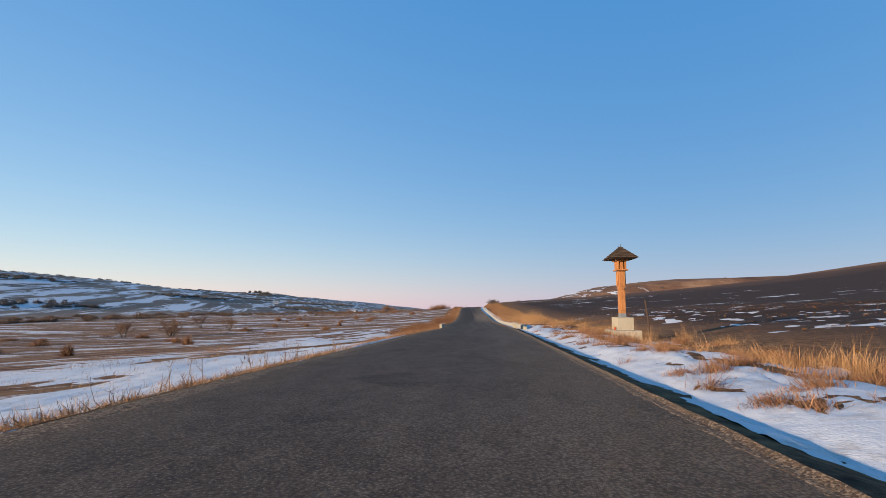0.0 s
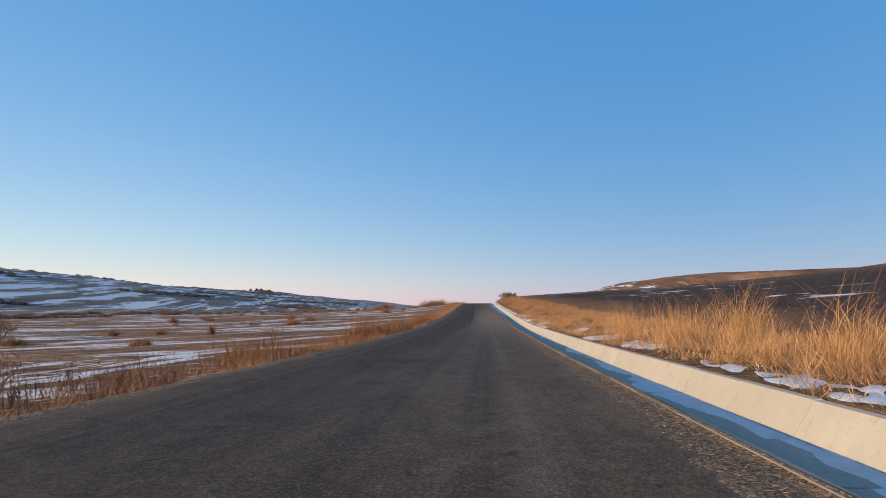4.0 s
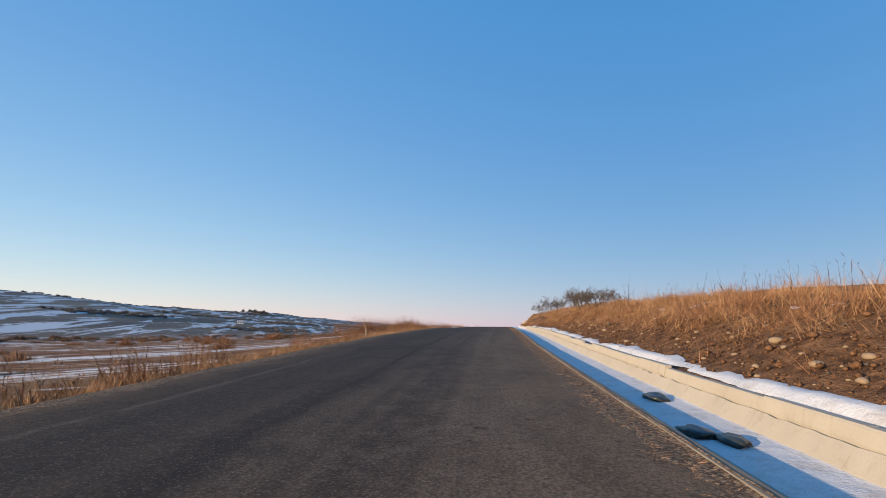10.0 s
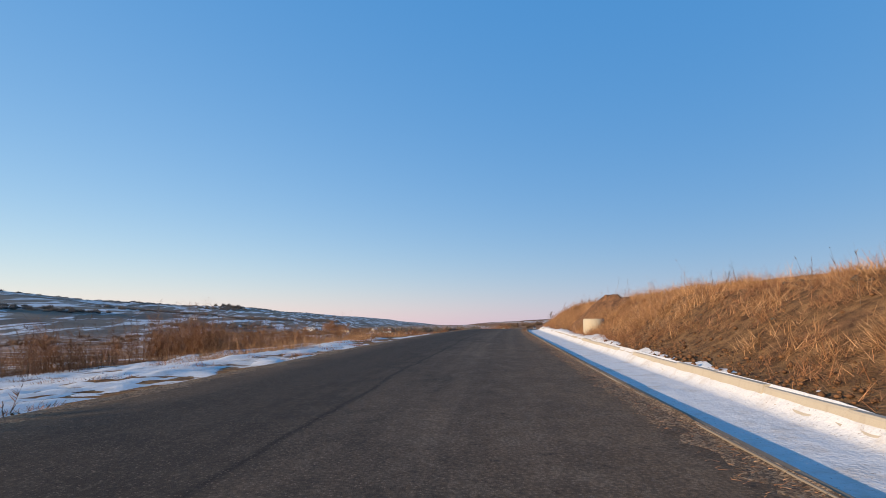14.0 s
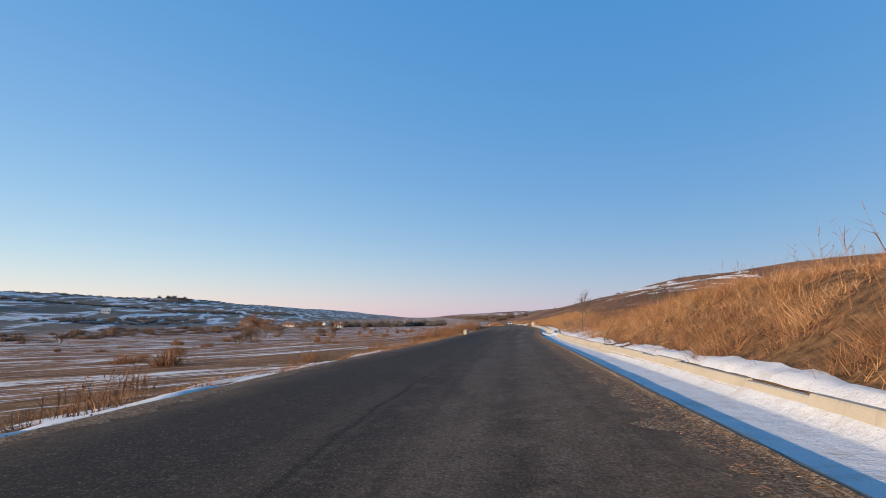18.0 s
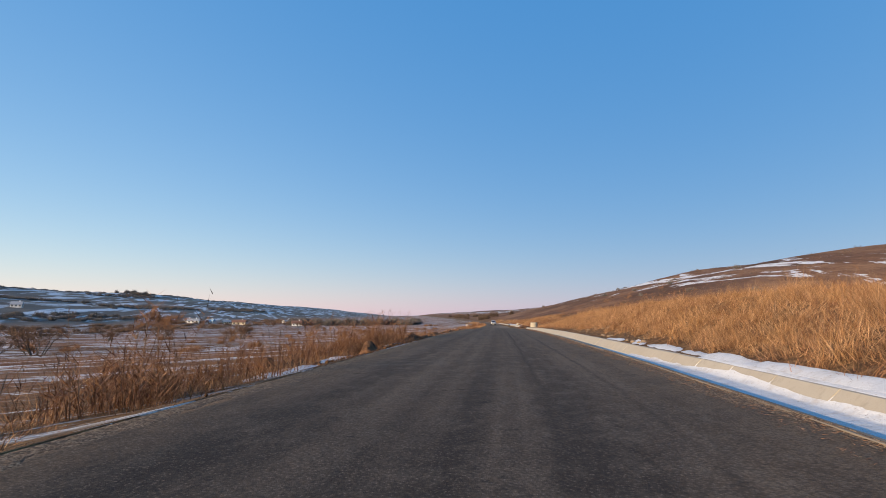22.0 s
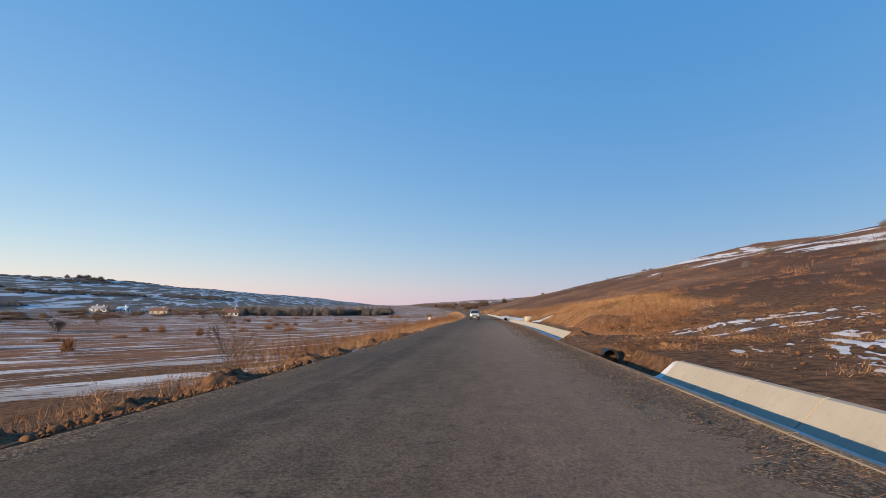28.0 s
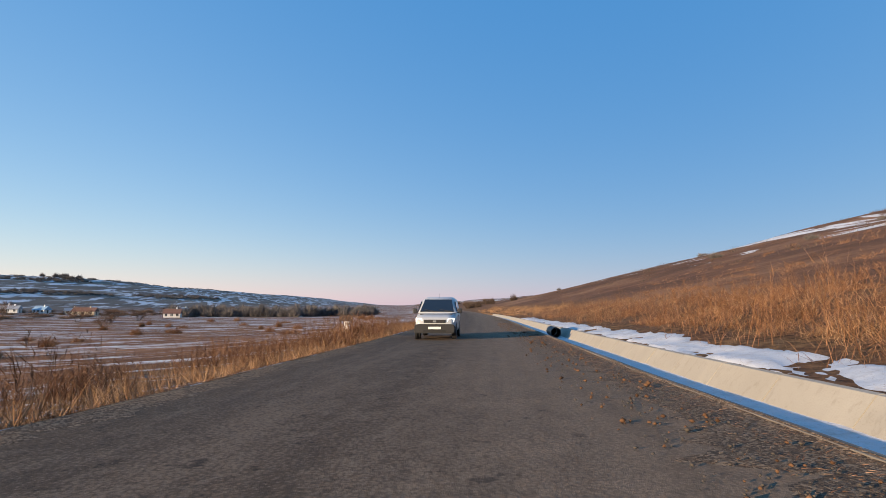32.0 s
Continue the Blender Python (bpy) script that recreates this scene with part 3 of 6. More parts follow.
def sheet_z(y, q, side):
    """Heights of the ground sheet at stations y and distances q outwards from the road's left ('l') or right ('r') edge."""
    y, q = np.asarray(y, float), np.asarray(q, float)
    tab, qs = (_zl, _U) if side == "l" else (_zr, _V)
    i = np.clip(np.searchsorted(_ys, y, side="right") - 1, 0, len(_ys) - 2)
    k = np.clip(np.searchsorted(qs, q, side="right") - 1, 0, len(qs) - 2)
    a, b = (y - _ys[i]) / (_ys[i + 1] - _ys[i]), (q - qs[k]) / (qs[k + 1] - qs[k])
    return (tab[i, k] * (1 - b) + tab[i, k + 1] * b) * (1 - a) + (tab[i + 1, k] * (1 - b) + tab[i + 1, k + 1] * b) * a


def sheet_x(y, q, side):
    return road_x(y) + (edge_l(y) - q if side == "l" else edge_r(y) + q)


def spot(y, q, side, sink=0.0):
    return Vector((float(sheet_x(y, q, side)), y, float(sheet_z(y, q, side)) - sink))


# ---------------- small mesh tools
def part(name, bm, mat, parent=None, label="", smooth_faces=False):
    """Link a bmesh as one mesh object, under a thing or a part."""
    me = bpy.data.meshes.new(name)
    bmesh.ops.recalc_face_normals(bm, faces=bm.faces)
    bm.to_mesh(me)
    bm.free()
    if smooth_faces:
        me.polygons.foreach_set("use_smooth", np.ones(len(me.polygons), bool))
    me.materials.append(mat)
    ob = new(name, me)
    if parent:
        ob.parent = parent
    if label:
        tagged(ob, label)
    return ob


def thing(name, m, label, category, group="", kind=""):
    ob = new(name)
    ob.empty_display_size = 0.2
    ob.matrix_world = m
    return tagged(ob, label, category, group, kind)


def box(x0, y0, z0, x1, y1, z1, bevel=0.0, bm=None):
    bm = bm or bmesh.new()
    g = bmesh.ops.create_cube(bm, size=1.0, matrix=Matrix.Translation(((x0 + x1) / 2, (y0 + y1) / 2, (z0 + z1) / 2)) @ Matrix.Diagonal((x1 - x0, y1 - y0, z1 - z0, 1)))
    if bevel:
        es = {e for v in g["verts"] for e in v.link_edges}
        bmesh.ops.bevel(bm, geom=list(es), offset=bevel, segments=2, affect="EDGES", profile=0.6)
    return bm


def prism(outline, y0, y1, bm=None):
    """A solid whose outline, points (x, z), is drawn out from y0 to y1."""
    bm = bm or bmesh.new()
    a = [bm.verts.new((x, y0, z)) for x, z in outline]
    b = [bm.verts.new((x, y1, z)) for x, z in outline]
    n = len(outline)
    bm.faces.new(a[::-1]), bm.faces.new(b)
    for i in range(n):
        bm.faces.new((a[i], a[(i + 1) % n], b[(i + 1) % n], b[i]))
    return bm


def rod(p, q, r0, r1=None, sides=8, bm=None):
    """A round bar from p to q."""
    bm = bm or bmesh.new()
    p, q = Vector(p), Vector(q)
    m = Matrix.Translation((p + q) / 2) @ (q - p).to_track_quat("Z", "Y").to_matrix().to_4x4()
    bmesh.ops.create_cone(bm, cap_ends=True, segments=sides, radius1=r0, radius2=r0 if r1 is None else r1, depth=(q - p).length, matrix=m)
    return bm


def roughen(bm, amount, size, seed=0.0):
    for v in bm.verts:
        v.co += Vector((noise.noise(v.co / size + Vector((seed, 0, 0))), noise.noise(v.co / size + Vector((0, seed + 9, 0))), noise.noise(v.co / size + Vector((0, 0, seed + 17))))) * amount
    return bm


def at_road(y, d, z=0.0, turn=0.0):
    """A pose at the road's own level, turned along the road."""
    return pose(float(road_x(y)) + d, y, float(road_z(y)) + z, 0, 0, heading(y) + turn)


# ---------------- drainage channel of concrete slabs along the right edge
SLAB_LEN = 2.0


def slab_mesh(name, outline, length=SLAB_LEN - 0.02, mat=SLAB):
    bm = prism(outline, 0.01, length)
    bmesh.ops.bevel(bm, geom=list(bm.edges), offset=0.008, segments=1, affect="EDGES")
    bmesh.ops.recalc_face_normals(bm, faces=bm.faces)
    me = bpy.data.meshes.new(name)
    bm.to_mesh(me)
    bm.free()
    me.materials.append(mat)
    return me


LIP = slab_mesh("kerb_strip", [(0.025, -0.25), (0.165, -0.25), (0.165, 0.020), (0.03, 0.016)], mat=KERB)


def worn_slab(name, outline, joint, seed):
    """A slab drawn out in short steps whose edge along the joint is broken and crooked."""
    bm = bmesh.new()
    n, rows = len(outline), []
    for i in range(9):
        y = 0.01 + (SLAB_LEN - 0.03) * i / 8
        row = []
        for x, z in outline:
            near = math.exp(-((x - joint[0]) ** 2 + (z - joint[1]) ** 2) / 0.004)
            k = 0.035 * near * (noise.noise(Vector((y * 2.3, seed * 3.7, 0))) + 0.6 * noise.noise(Vector((y * 7.0, seed * 3.7, 4))))
            row.append(bm.verts.new((x + k, y, z + k * 0.5)))
        rows.append(row)
    for a, b in zip(rows, rows[1:]):
        for i in range(n):
            bm.faces.new((a[i], a[(i + 1) % n], b[(i + 1) % n], b[i]))
    bm.faces.new(rows[0][::-1]), bm.faces.new(rows[-1])
    bmesh.ops.recalc_face_normals(bm, faces=bm.faces)
    me = bpy.data.meshes.new(name)
    bm.to_mesh(me)
    bm.free()
    me.materials.append(SLAB)
    return me


def channel_meshes(jv, jz, tv, tz):
    s = (tz - jz) / (tv - jv)
    bed = [(0.18, 0.0), (0.22, 0.0), (0.34, jz), (jv - 0.01, jz), (jv - 0.01, jz - 0.08), (0.26, jz - 0.08)]
    mv, mz = jv + 0.55 * (tv - jv), jz + 0.62 * (tz - jz)
    face = [(jv, jz - 0.10), (jv, jz - 0.005), (mv, mz), (mv + 0.02, mz - 0.02), (jv + 0.14, jz - 0.12)]
    cope = [(mv + 0.06, mz - 0.08), (mv + 0.055, mz + 0.02), (tv - 0.11, tz - 0.11 * s * 0.25), (tv - 0.09, tz), (tv + 0.02, tz), (tv + 0.02, tz - 0.10)]
    whole = [(jv, jz - 0.10), (jv, jz - 0.005), (tv - 0.13, tz - 0.012), (tv - 0.03, tz + 0.004), (tv + 0.03, tz - 0.03), (tv + 0.02, tz - 0.12), (jv + 0.14, jz - 0.14)]
    single = [worn_slab("side_slab", whole, (jv, jz), k + 20) for k in range(5)]
    return single, slab_mesh("bed_slab", bed), [worn_slab("side_slab", face, (mv, mz), k) for k in range(5)], [worn_slab("top_slab", cope, (mv, mz), k + 9) for k in range(5)]


rng = random.Random(5)
snow_v = linear([(59, 0.02), (110, -0.06), (165, -0.06), (178, 0.05), (195, 0.16), (215, 0.24), (240, 0.20), (255, 0.28), (275, 0.52), (290, 0.60), (305, 0.66), (318, 0.84), (340, 0.66), (350, 0.46), (362, 0.43), (370, 0.36), (380, 0.30), (396, 0.30), (404, 0.62),
                 (412, 0.60), (424, 0.58), (432, 0.32), (442, 0.15), (450, 0.05), (500, 0.0), (530, 0.04), (560, 0.08), (570, 0.26), (600, 0.30), (800, 0.3)])
for y0, y1, jv, jz, tv, tz in DITCH:
    SINGLE, BED, FACE, COPE = channel_meshes(jv, jz, tv, tz)
    channel = thing("drain_channel", Matrix.Identity(4), "roadside drainage channel of pale concrete slabs", "drain", kind="structure")
    y = y0
    while y < min(y1, 700):
        m = at_road(y, float(edge_r(y)))
        tilt = math.degrees(math.atan2(float(road_z(y + 2) - road_z(y)), 2.0))
        side = math.degrees(math.atan2(float(edge_r(y + 2) - edge_r(y)), 2.0))
        courses = (("side_slab", rng.choice(FACE)), ("top_slab", rng.choice(COPE))) if 140 < y < 400 else (("side_slab", rng.choice(SINGLE)),)
        for nm, me in (("kerb_strip", LIP), ("bed_slab", BED)) + courses:
            if 515.2 < y < 520:
                continue
            ob = new(nm, me)
            ob.parent = channel
            j = (rng.uniform(-0.004, 0.004), rng.uniform(-0.004, 0.004), rng.uniform(-0.15, 0.15)) if nm == "side_slab" else (rng.uniform(-0.008, 0.008), rng.uniform(-0.004, 0.012), rng.uniform(-1.2, 1.2)) if nm == "top_slab" else (0, rng.uniform(-0.006, 0.006), 0)
            ob.matrix_world = m @ pose(j[0], 0, j[1], tilt, j[2], -side)
        y += SLAB_LEN * math.cos(math.atan(0.16))


def strip_sheet(name, ya, yb, dy, vs, height, mat, label):
    """A sheet over the channel: height(y, v) above the road at distances vs from its right edge."""
    st = np.arange(ya, yb + 1e-6, dy)
    verts = [(float(road_x(y) + edge_r(y)) + v, y, float(road_z(y)) + height(y, v)) for y in st for v in vs]
    n = len(vs)
    faces = [(i * n + k, i * n + k + 1, (i + 1) * n + k + 1, (i + 1) * n + k) for i in range(len(st) - 1) for k in range(n - 1)]
    ob = mesh_object(name, verts, faces, mat, flat=False)
    return tagged(ob, label, "snow", kind="stuff")


def fill(sec):
    """Snow drifted into the channel: flat on the bed, then up the side slab and over its top."""
    _, _, jv, jz, tv, tz = sec

    def at(y, v):
        f = float(snow_v(y)) + 0.05 * wobble(0, y, 4.0, 11)
        up = min(max((v - jv) / (tv - jv), 0), 1)
        slope = jz + (tz - jz) * up
        top = jz - 0.03 + 0.40 * min(f, 0.75) * (tz - jz) / 0.6 + 0.05 * max(v - 0.4, 0)
        reach = 3.2 * (f - 0.22) + 0.22 * wobble(v, y, 1.8, 14)
        drift = slope + 0.03 + 0.34 * min(max(f - 0.55, 0), 0.3) - 0.10 * float(step(reach - 0.15, reach + 0.1, up))
        return max(top, drift) + 0.012 * wobble(v * 2, y, 0.5, 13)
    return at


for sec in DITCH:
    vs = [0.175] + list(np.arange(0.27, sec[4] + 0.12, 0.12))
    strip_sheet("channel_snow", sec[0] - 0.6, min(sec[1] if sec[1] != 519.4 else 515.5, 700), 0.5, vs, fill(sec), SNOW, "old snow drifted along the bed of the channel")


# ---------------- lying snow beside the road: soft sheets that dip under the ground where the snow has melted
def snow_sheet(ya, yb, side, qa, qb, thick, cover, seed, size=2.2, dy=0.35, dq=0.25, stretch=2.0, label="patchy old snow on the verge"):
    if side == "r" and qa == 1.5:
        qa = 1.93
    st, qs = np.arange(ya, yb, dy), np.arange(qa, qb + 1e-6, dq)
    Y, Q = np.meshgrid(st, qs, indexing="ij")
    Z = sheet_z(Y, Q, side)
    X = sheet_x(Y, Q, side)
    N, F = np.empty_like(Z), np.empty_like(Z)
    for i in range(len(st)):
        for k in range(len(qs)):
            a, b = st[i] / (size * stretch), qs[k] / size
            N[i, k] = noise.noise(Vector((a, b, seed))) + 0.5 * noise.noise(Vector((a * 2.7, b * 2.7, seed + 5))) + 0.45 * noise.noise(Vector((a * 7, b * 7, seed + 9)))
            F[i, k] = noise.noise(Vector((st[i] * 1.6, qs[k] * 1.6, seed))) + noise.noise(Vector((st[i] * 3.7, qs[k] * 3.7, seed)))
    ends = np.minimum(np.minimum(Y - ya, yb - Y) / 2.0, 1.0)
    sides = np.minimum(np.minimum(Q - qa, qb - Q) / (0.25 * (qb - qa)), 1.0)
    N = N + cover - 0.9 * (1 - ends) - 0.7 * (1 - np.clip(sides, 0, 1))
    Z = Z + (np.clip(N * 1.6, -0.35, 1.0) + 0.10 * F) * thick
    n = len(qs)
    verts = np.stack([X, Y, Z], -1).reshape(-1, 3)
    idx = np.arange(len(st) * n).reshape(len(st), n)
    f = np.stack([idx[:-1, :-1], idx[:-1, 1:], idx[1:, 1:], idx[1:, :-1]], -1).reshape(-1, 4)
    if side == "l":
        f = f[:, ::-1]
    keep = (np.clip(N.ravel()[f], -9, 9) > -0.12).any(1)
    return tagged(mesh_object("snow", verts, f[keep], SNOW, flat=False), label, "snow", kind="stuff")


snow_sheet(43, 60, "r", 1.0, 3.9, 0.10, 0.5, 1.5, 1.8, 0.25, 0.18, label="smooth bank of snow before the culvert")
snow_sheet(-12, 46, "r", 0.62, 3.6, 0.055, 0.46, 1.0, 0.95, 0.22, 0.15, label="thick melting snow along the right verge")
snow_sheet(-12, 58, "r", 2.6, 7.0, 0.08, 0.10, 2.0, 1.5, 0.3, 0.22, label="patches of snow among dry grass")
snow_sheet(-12, 90, "r", 9.0, 40.0, 0.10, -0.38, 3.0, 2.2, 0.6, 0.45, label="broken snow on the ploughed field")
snow_sheet(21, 37, "l", 0.12, 1.5, 0.07, 0.55, 4.5, 1.2, label="narrow strip of snow along the left verge")
snow_sheet(36, 57, "l", 2.4, 4.6, 0.09, 0.40, 4.2, 1.6, label="last line of snow behind the verge grass")
snow_sheet(-12, 38, "l", 1.8, 10.0, 0.11, 0.55, 4.0, 2.6, label="strip of snow along the left verge")
snow_sheet(-5, 75, "l", 5.0, 26.0, 0.14, 0.10, 5.0, 5.5, 0.7, 0.5, label="flat sheet of snow on the meadow")
snow_sheet(62, 118, "r", 1.5, 4.2, 0.10, 0.0, 6.0, label="thin patches of snow behind the channel")
snow_sheet(118, 158, "r", 1.6, 3.6, 0.10, 0.1, 7.0, label="thin patches of snow behind the channel")
snow_sheet(158, 262, "r", 1.5, 2.7, 0.11, 0.4, 8.0, 1.6, label="ragged strip of snow at the foot of the bank")
snow_sheet(205, 262, "r", 3.0, 9.0, 0.11, -0.45, 9.0, label="small patches of snow on the bank")
snow_sheet(262, 300, "r", 1.5, 2.6, 0.10, 0.2, 10.0, 1.4, label="ragged strip of snow at the foot of the bank")
snow_sheet(298, 370, "r", 1.5, 2.7, 0.12, 0.6, 11.0, 1.6, label="broad strip of snow at the foot of the bank")
snow_sheet(360, 381, "r", 1.93, 2.9, 0.09, 0.5, 11.2, 1.5, label="narrow strip of snow behind the channel")
snow_sheet(380, 397, "r", 1.5, 3.8, 0.13, 0.5, 11.5, 1.8, label="wide strip of snow below the bare trees")
snow_sheet(386, 411, "r", 1.9, 5.0, 0.16, 0.45, 12.0, 2.4, label="wide snow drift around the culvert")
snow_sheet(397, 410, "r", 0.2, 2.0, 0.2, 0.55, 12.5, 1.4, 0.25, 0.18, label="snow heaped over the culvert's mouth")
snow_sheet(410, 440, "r", 1.5, 2.6, 0.10, 0.35, 12.8, 1.5, label="narrow strip of snow at the foot of the bank")
snow_sheet(440, 500, "r", 1.5, 2.4, 0.05, -0.5, 13.0, 0.9, label="thin remains of snow behind the channel")
snow_sheet(488, 520, "r", 3.0, 22.0, 0.08, -0.10, 14.0, 0.62, 0.2, 0.2, 2.4, label="broken snow in the ruts of bare soil")
snow_sheet(531, 572, "r", 2.2, 6.0, 0.10, -0.28, 15.0, 1.5, label="patches of snow among weeds")
snow_sheet(559.5, 566.2, "r", 2.5, 4.3, 0.10, 0.6, 33.0, 1.4, 0.22, 0.18, label="smooth drift of snow before the heap of grass")
snow_sheet(564, 640, "r", 1.5, 3.6, 0.08, 0.45, 16.0, 1.0, 0.25, 0.15, label="ragged snow behind the channel")
snow_sheet(76, 120, "l", 8.0, 30.0, 0.10, -0.1, 17.0, 4.0, 0.7, 0.6, 4.0, label="thin strips of snow on the meadow")
snow_sheet(272, 316, "l", 0.2, 13.0, 0.12, 0.12, 18.0, 1.3, 0.35, 0.25, label="melting snow on the left verge")
snow_sheet(277, 308, "l", 0.05, 6.0, 0.08, 0.10, 18.5, 0.9, 0.25, 0.2, label="crusted snow along the asphalt's edge")
snow_sheet(312, 362, "l", 0.15, 1.9, 0.09, 0.16, 19.0, 1.5, label="strip of snow along the asphalt's edge")
snow_sheet(345, 392, "l", 1.2, 6.0, 0.10, -0.1, 20.0, 2.0, label="patches of snow on the left verge")
snow_sheet(424, 447, "l", 1.2, 3.6, 0.12, 0.0, 21.0, 1.6, label="last patches of snow on the left verge")
snow_sheet(440, 520, "l", 0.6, 2.4, 0.06, -0.35, 22.0, 1.4, label="last patches of snow beside turned soil")
snow_sheet(540.5, 546, "l", 0.1, 1.3, 0.09, 0.40, 23.0, 1.8, label="small tongue of snow at the road's edge")


# ---------------- crumbled gravel along both edges of the asphalt
def shoulder(ya, yb, side, wide, seed, dy=0.2):
    """A thin ragged layer of grit lying on the asphalt, wide metres inwards from the edge."""
    st = np.arange(ya, yb, dy)
    verts, k = [], 7
    for y in st:
        end = min((y - ya) / 4, (yb - y) / 4, 1)
        w = max(0.10 if side == "r" else 0.34, wide * end * (1 + 0.5 * wobble(seed, y, 6.0, 1) + 0.5 * wobble(seed, y, 1.3, 2) + 0.5 * wobble(seed, y, 0.45, 3) + 0.7 * wobble(seed, y, 0.17, 7)))
        for i in range(k):
            q = w * (i - 1) / (k - 2) if i else -0.14
            d = float(edge_r(y)) - 0.005 - q if side == "r" else float(edge_l(y)) + 0.06 + q
            u = min(max((d - float(edge_l(y)) - 0.25) / (float(edge_r(y)) - float(edge_l(y)) - 0.26), 0), 1)
            top = float(road_z(y)) + 0.035 * (1 - (2 * u - 1) ** 2) + 0.012 * wobble(d, y, 2.5, 3) - 0.02
            if i == 0 and side == "r":
                d = float(edge_r(y)) + 0.075 + 0.035 * wobble(seed, y, 0.5, 4)
            verts.append((float(road_x(y)) + d, y, top + (0.007 if 0 < i < k - 1 else -0.010 if i else -0.07 if side == "l" else 0.050) + 0.005 * wobble(d * 3, y, 0.6, seed)))
    idx = np.arange(len(st) * k).reshape(len(st), k)
    f = np.stack([idx[:-1, :-1], idx[:-1, 1:], idx[1:, 1:], idx[1:, :-1]], -1).reshape(-1, 4)
    if side == "r":
        f = f[:, ::-1]
    return tagged(mesh_object("shoulder", verts, f, GRAVEL, flat=False), "brown grit and crumbled asphalt along the road's edge", "shoulder", kind="structure")


shoulder(-14, 62, "r", 0.16, 1)
shoulder(60, 300, "r", 0.45, 2)
shoulder(300, 415, "r", 0.62, 3)
shoulder(415, 497, "r", 0.45, 4)
shoulder(495, 640, "r", 1.0, 5)
shoulder(-14, 260, "l", 0.45, 6)
shoulder(260, 440, "l", 0.45, 7)
shoulder(440, 640, "l", 0.50, 8)


# ---------------- gravel track that leaves the road over the pipe
def track():
    st, qs = np.arange(521.2, 527.9, 0.35), np.concatenate([np.arange(0.15, 6, 0.3), np.arange(6, 24, 1.0)])
    verts, n = [], len(qs)
    for y in st:
        for q in qs:
            yy = y + 0.10 * q + 0.5 * wobble(q, y, 3.0, 3)
            dip = -0.06 if min(abs(y - 523.2), abs(y - 526.0)) < 0.4 and q > 1 else 0
            rim = -0.06 if y in (st[0], st[-1]) else 0
            verts.append((float(sheet_x(yy, q, "r")), yy, float(sheet_z(yy, q, "r")) + 0.035 + dip * 0.5 + rim))
    idx = np.arange(len(st) * n).reshape(len(st), n)
    f = np.stack([idx[:-1, :-1], idx[:-1, 1:], idx[1:, 1:], idx[1:, :-1]], -1).reshape(-1, 4)
    return tagged(mesh_object("track", verts, f, SOIL, flat=False), "dark muddy farm track leaving the road over the pipe", "track", kind="structure")


snow_sheet(522.2, 524.6, "r", 2.0, 20.0, 0.09, 0.45, 31.0, 0.9, 0.2, 0.3, 0.5, label="thin line of snow in the track's rut")
snow_sheet(525.8, 528.6, "r", 2.5, 20.0, 0.09, 0.45, 32.0, 0.9, 0.2, 0.3, 0.5, label="thin line of snow in the track's rut")


# ---------------- more materials
def wood():
    m = material("carved_wood", 0.6, spec=0.35)
    g = Graph(m)
    co = g.node("ShaderNodeTexCoord").outputs["Object"]
    grain = g.noise(g.scaled(co, 14, 14, 1.2), 2.0, 6.0, 0.6, 0.8)
    c = g.ramp(grain, (0.30, (0.20, 0.078, 0.025)), (0.52, (0.38, 0.160, 0.055)), (0.70, (0.50, 0.235, 0.090)))
    c = g.mix(g.math("MULTIPLY", g.ramp(g.noise(co, 2.2, 4.0), (0.5, 0.0), (0.75, 1.0)), 0.45), c, (0.22, 0.09, 0.03))
    return g.done(c, grain, 0.3, 0.01)


def shingle():
    m = material("roof_shingle", 0.9, spec=0.2)
    g = Graph(m)
    c = g.mix(g.rand(), (0.032, 0.020, 0.014), (0.085, 0.056, 0.038))
    n = g.noise(g.pos(30, 30, 4), 1.0, 4.0)
    return g.done(g.mix(g.math("MULTIPLY", n, 0.5), c, (0.12, 0.085, 0.06)), n, 0.5, 0.008)


def plain(name, color, rough=0.6, metal=0.0, vary=0.25, scale=8.0, spec=0.4):
    m = material(name, rough, metal, spec)
    g = Graph(m)
    n = g.noise(g.pos(), scale, 5.0, 0.65)
    dark = tuple(c * (1 - vary) for c in color)
    lite = tuple(min(1.0, c * (1 + vary * 0.5)) for c in color)
    return g.done(g.mix(n, dark, lite), n, 0.12, 0.006, g.ramp(n, (0.2, rough * 0.8), (0.8, min(1.0, rough * 1.25))))


def straw_mat(name, a, b, c):
    m = material(name, 0.85, spec=0.2)
    g = Graph(m)
    col = g.ramp(g.island(), (0.0, a), (0.5, b), (1.0, c))
    patch = g.ramp(g.noise(g.pos(), 0.5, 3.0), (0.35, 0.0), (0.65, 0.55))
    col = g.mix(patch, col, tuple(q * 0.62 for q in b))
    tuft = g.ramp(g.noise(g.pos(), 2.1, 4.0, 0.7), (0.36, 0.75), (0.56, 0.0))
    return g.done(g.mix(tuft, col, (a[0] * 0.62, a[1] * 0.55, a[2] * 0.5)))


def bark():
    m = material("bark", 0.9, spec=0.2)
    g = Graph(m)
    n = g.noise(g.pos(6, 6, 1.5), 2.0, 5.0, 0.65)
    return g.done(g.mix(n, (0.060, 0.047, 0.040), (0.16, 0.130, 0.110)), n, 0.6, 0.02)


def soil():
    m = material("turned_soil", 0.95, spec=0.15)
    g = Graph(m)
    n = g.noise(g.pos(), 4.0, 6.0, 0.7)
    return g.done(g.mix(g.ramp(n, (0.34, 0.0), (0.66, 1.0)), (0.038, 0.019, 0.011), (0.215, 0.112, 0.058)), n, 0.9, 0.06)


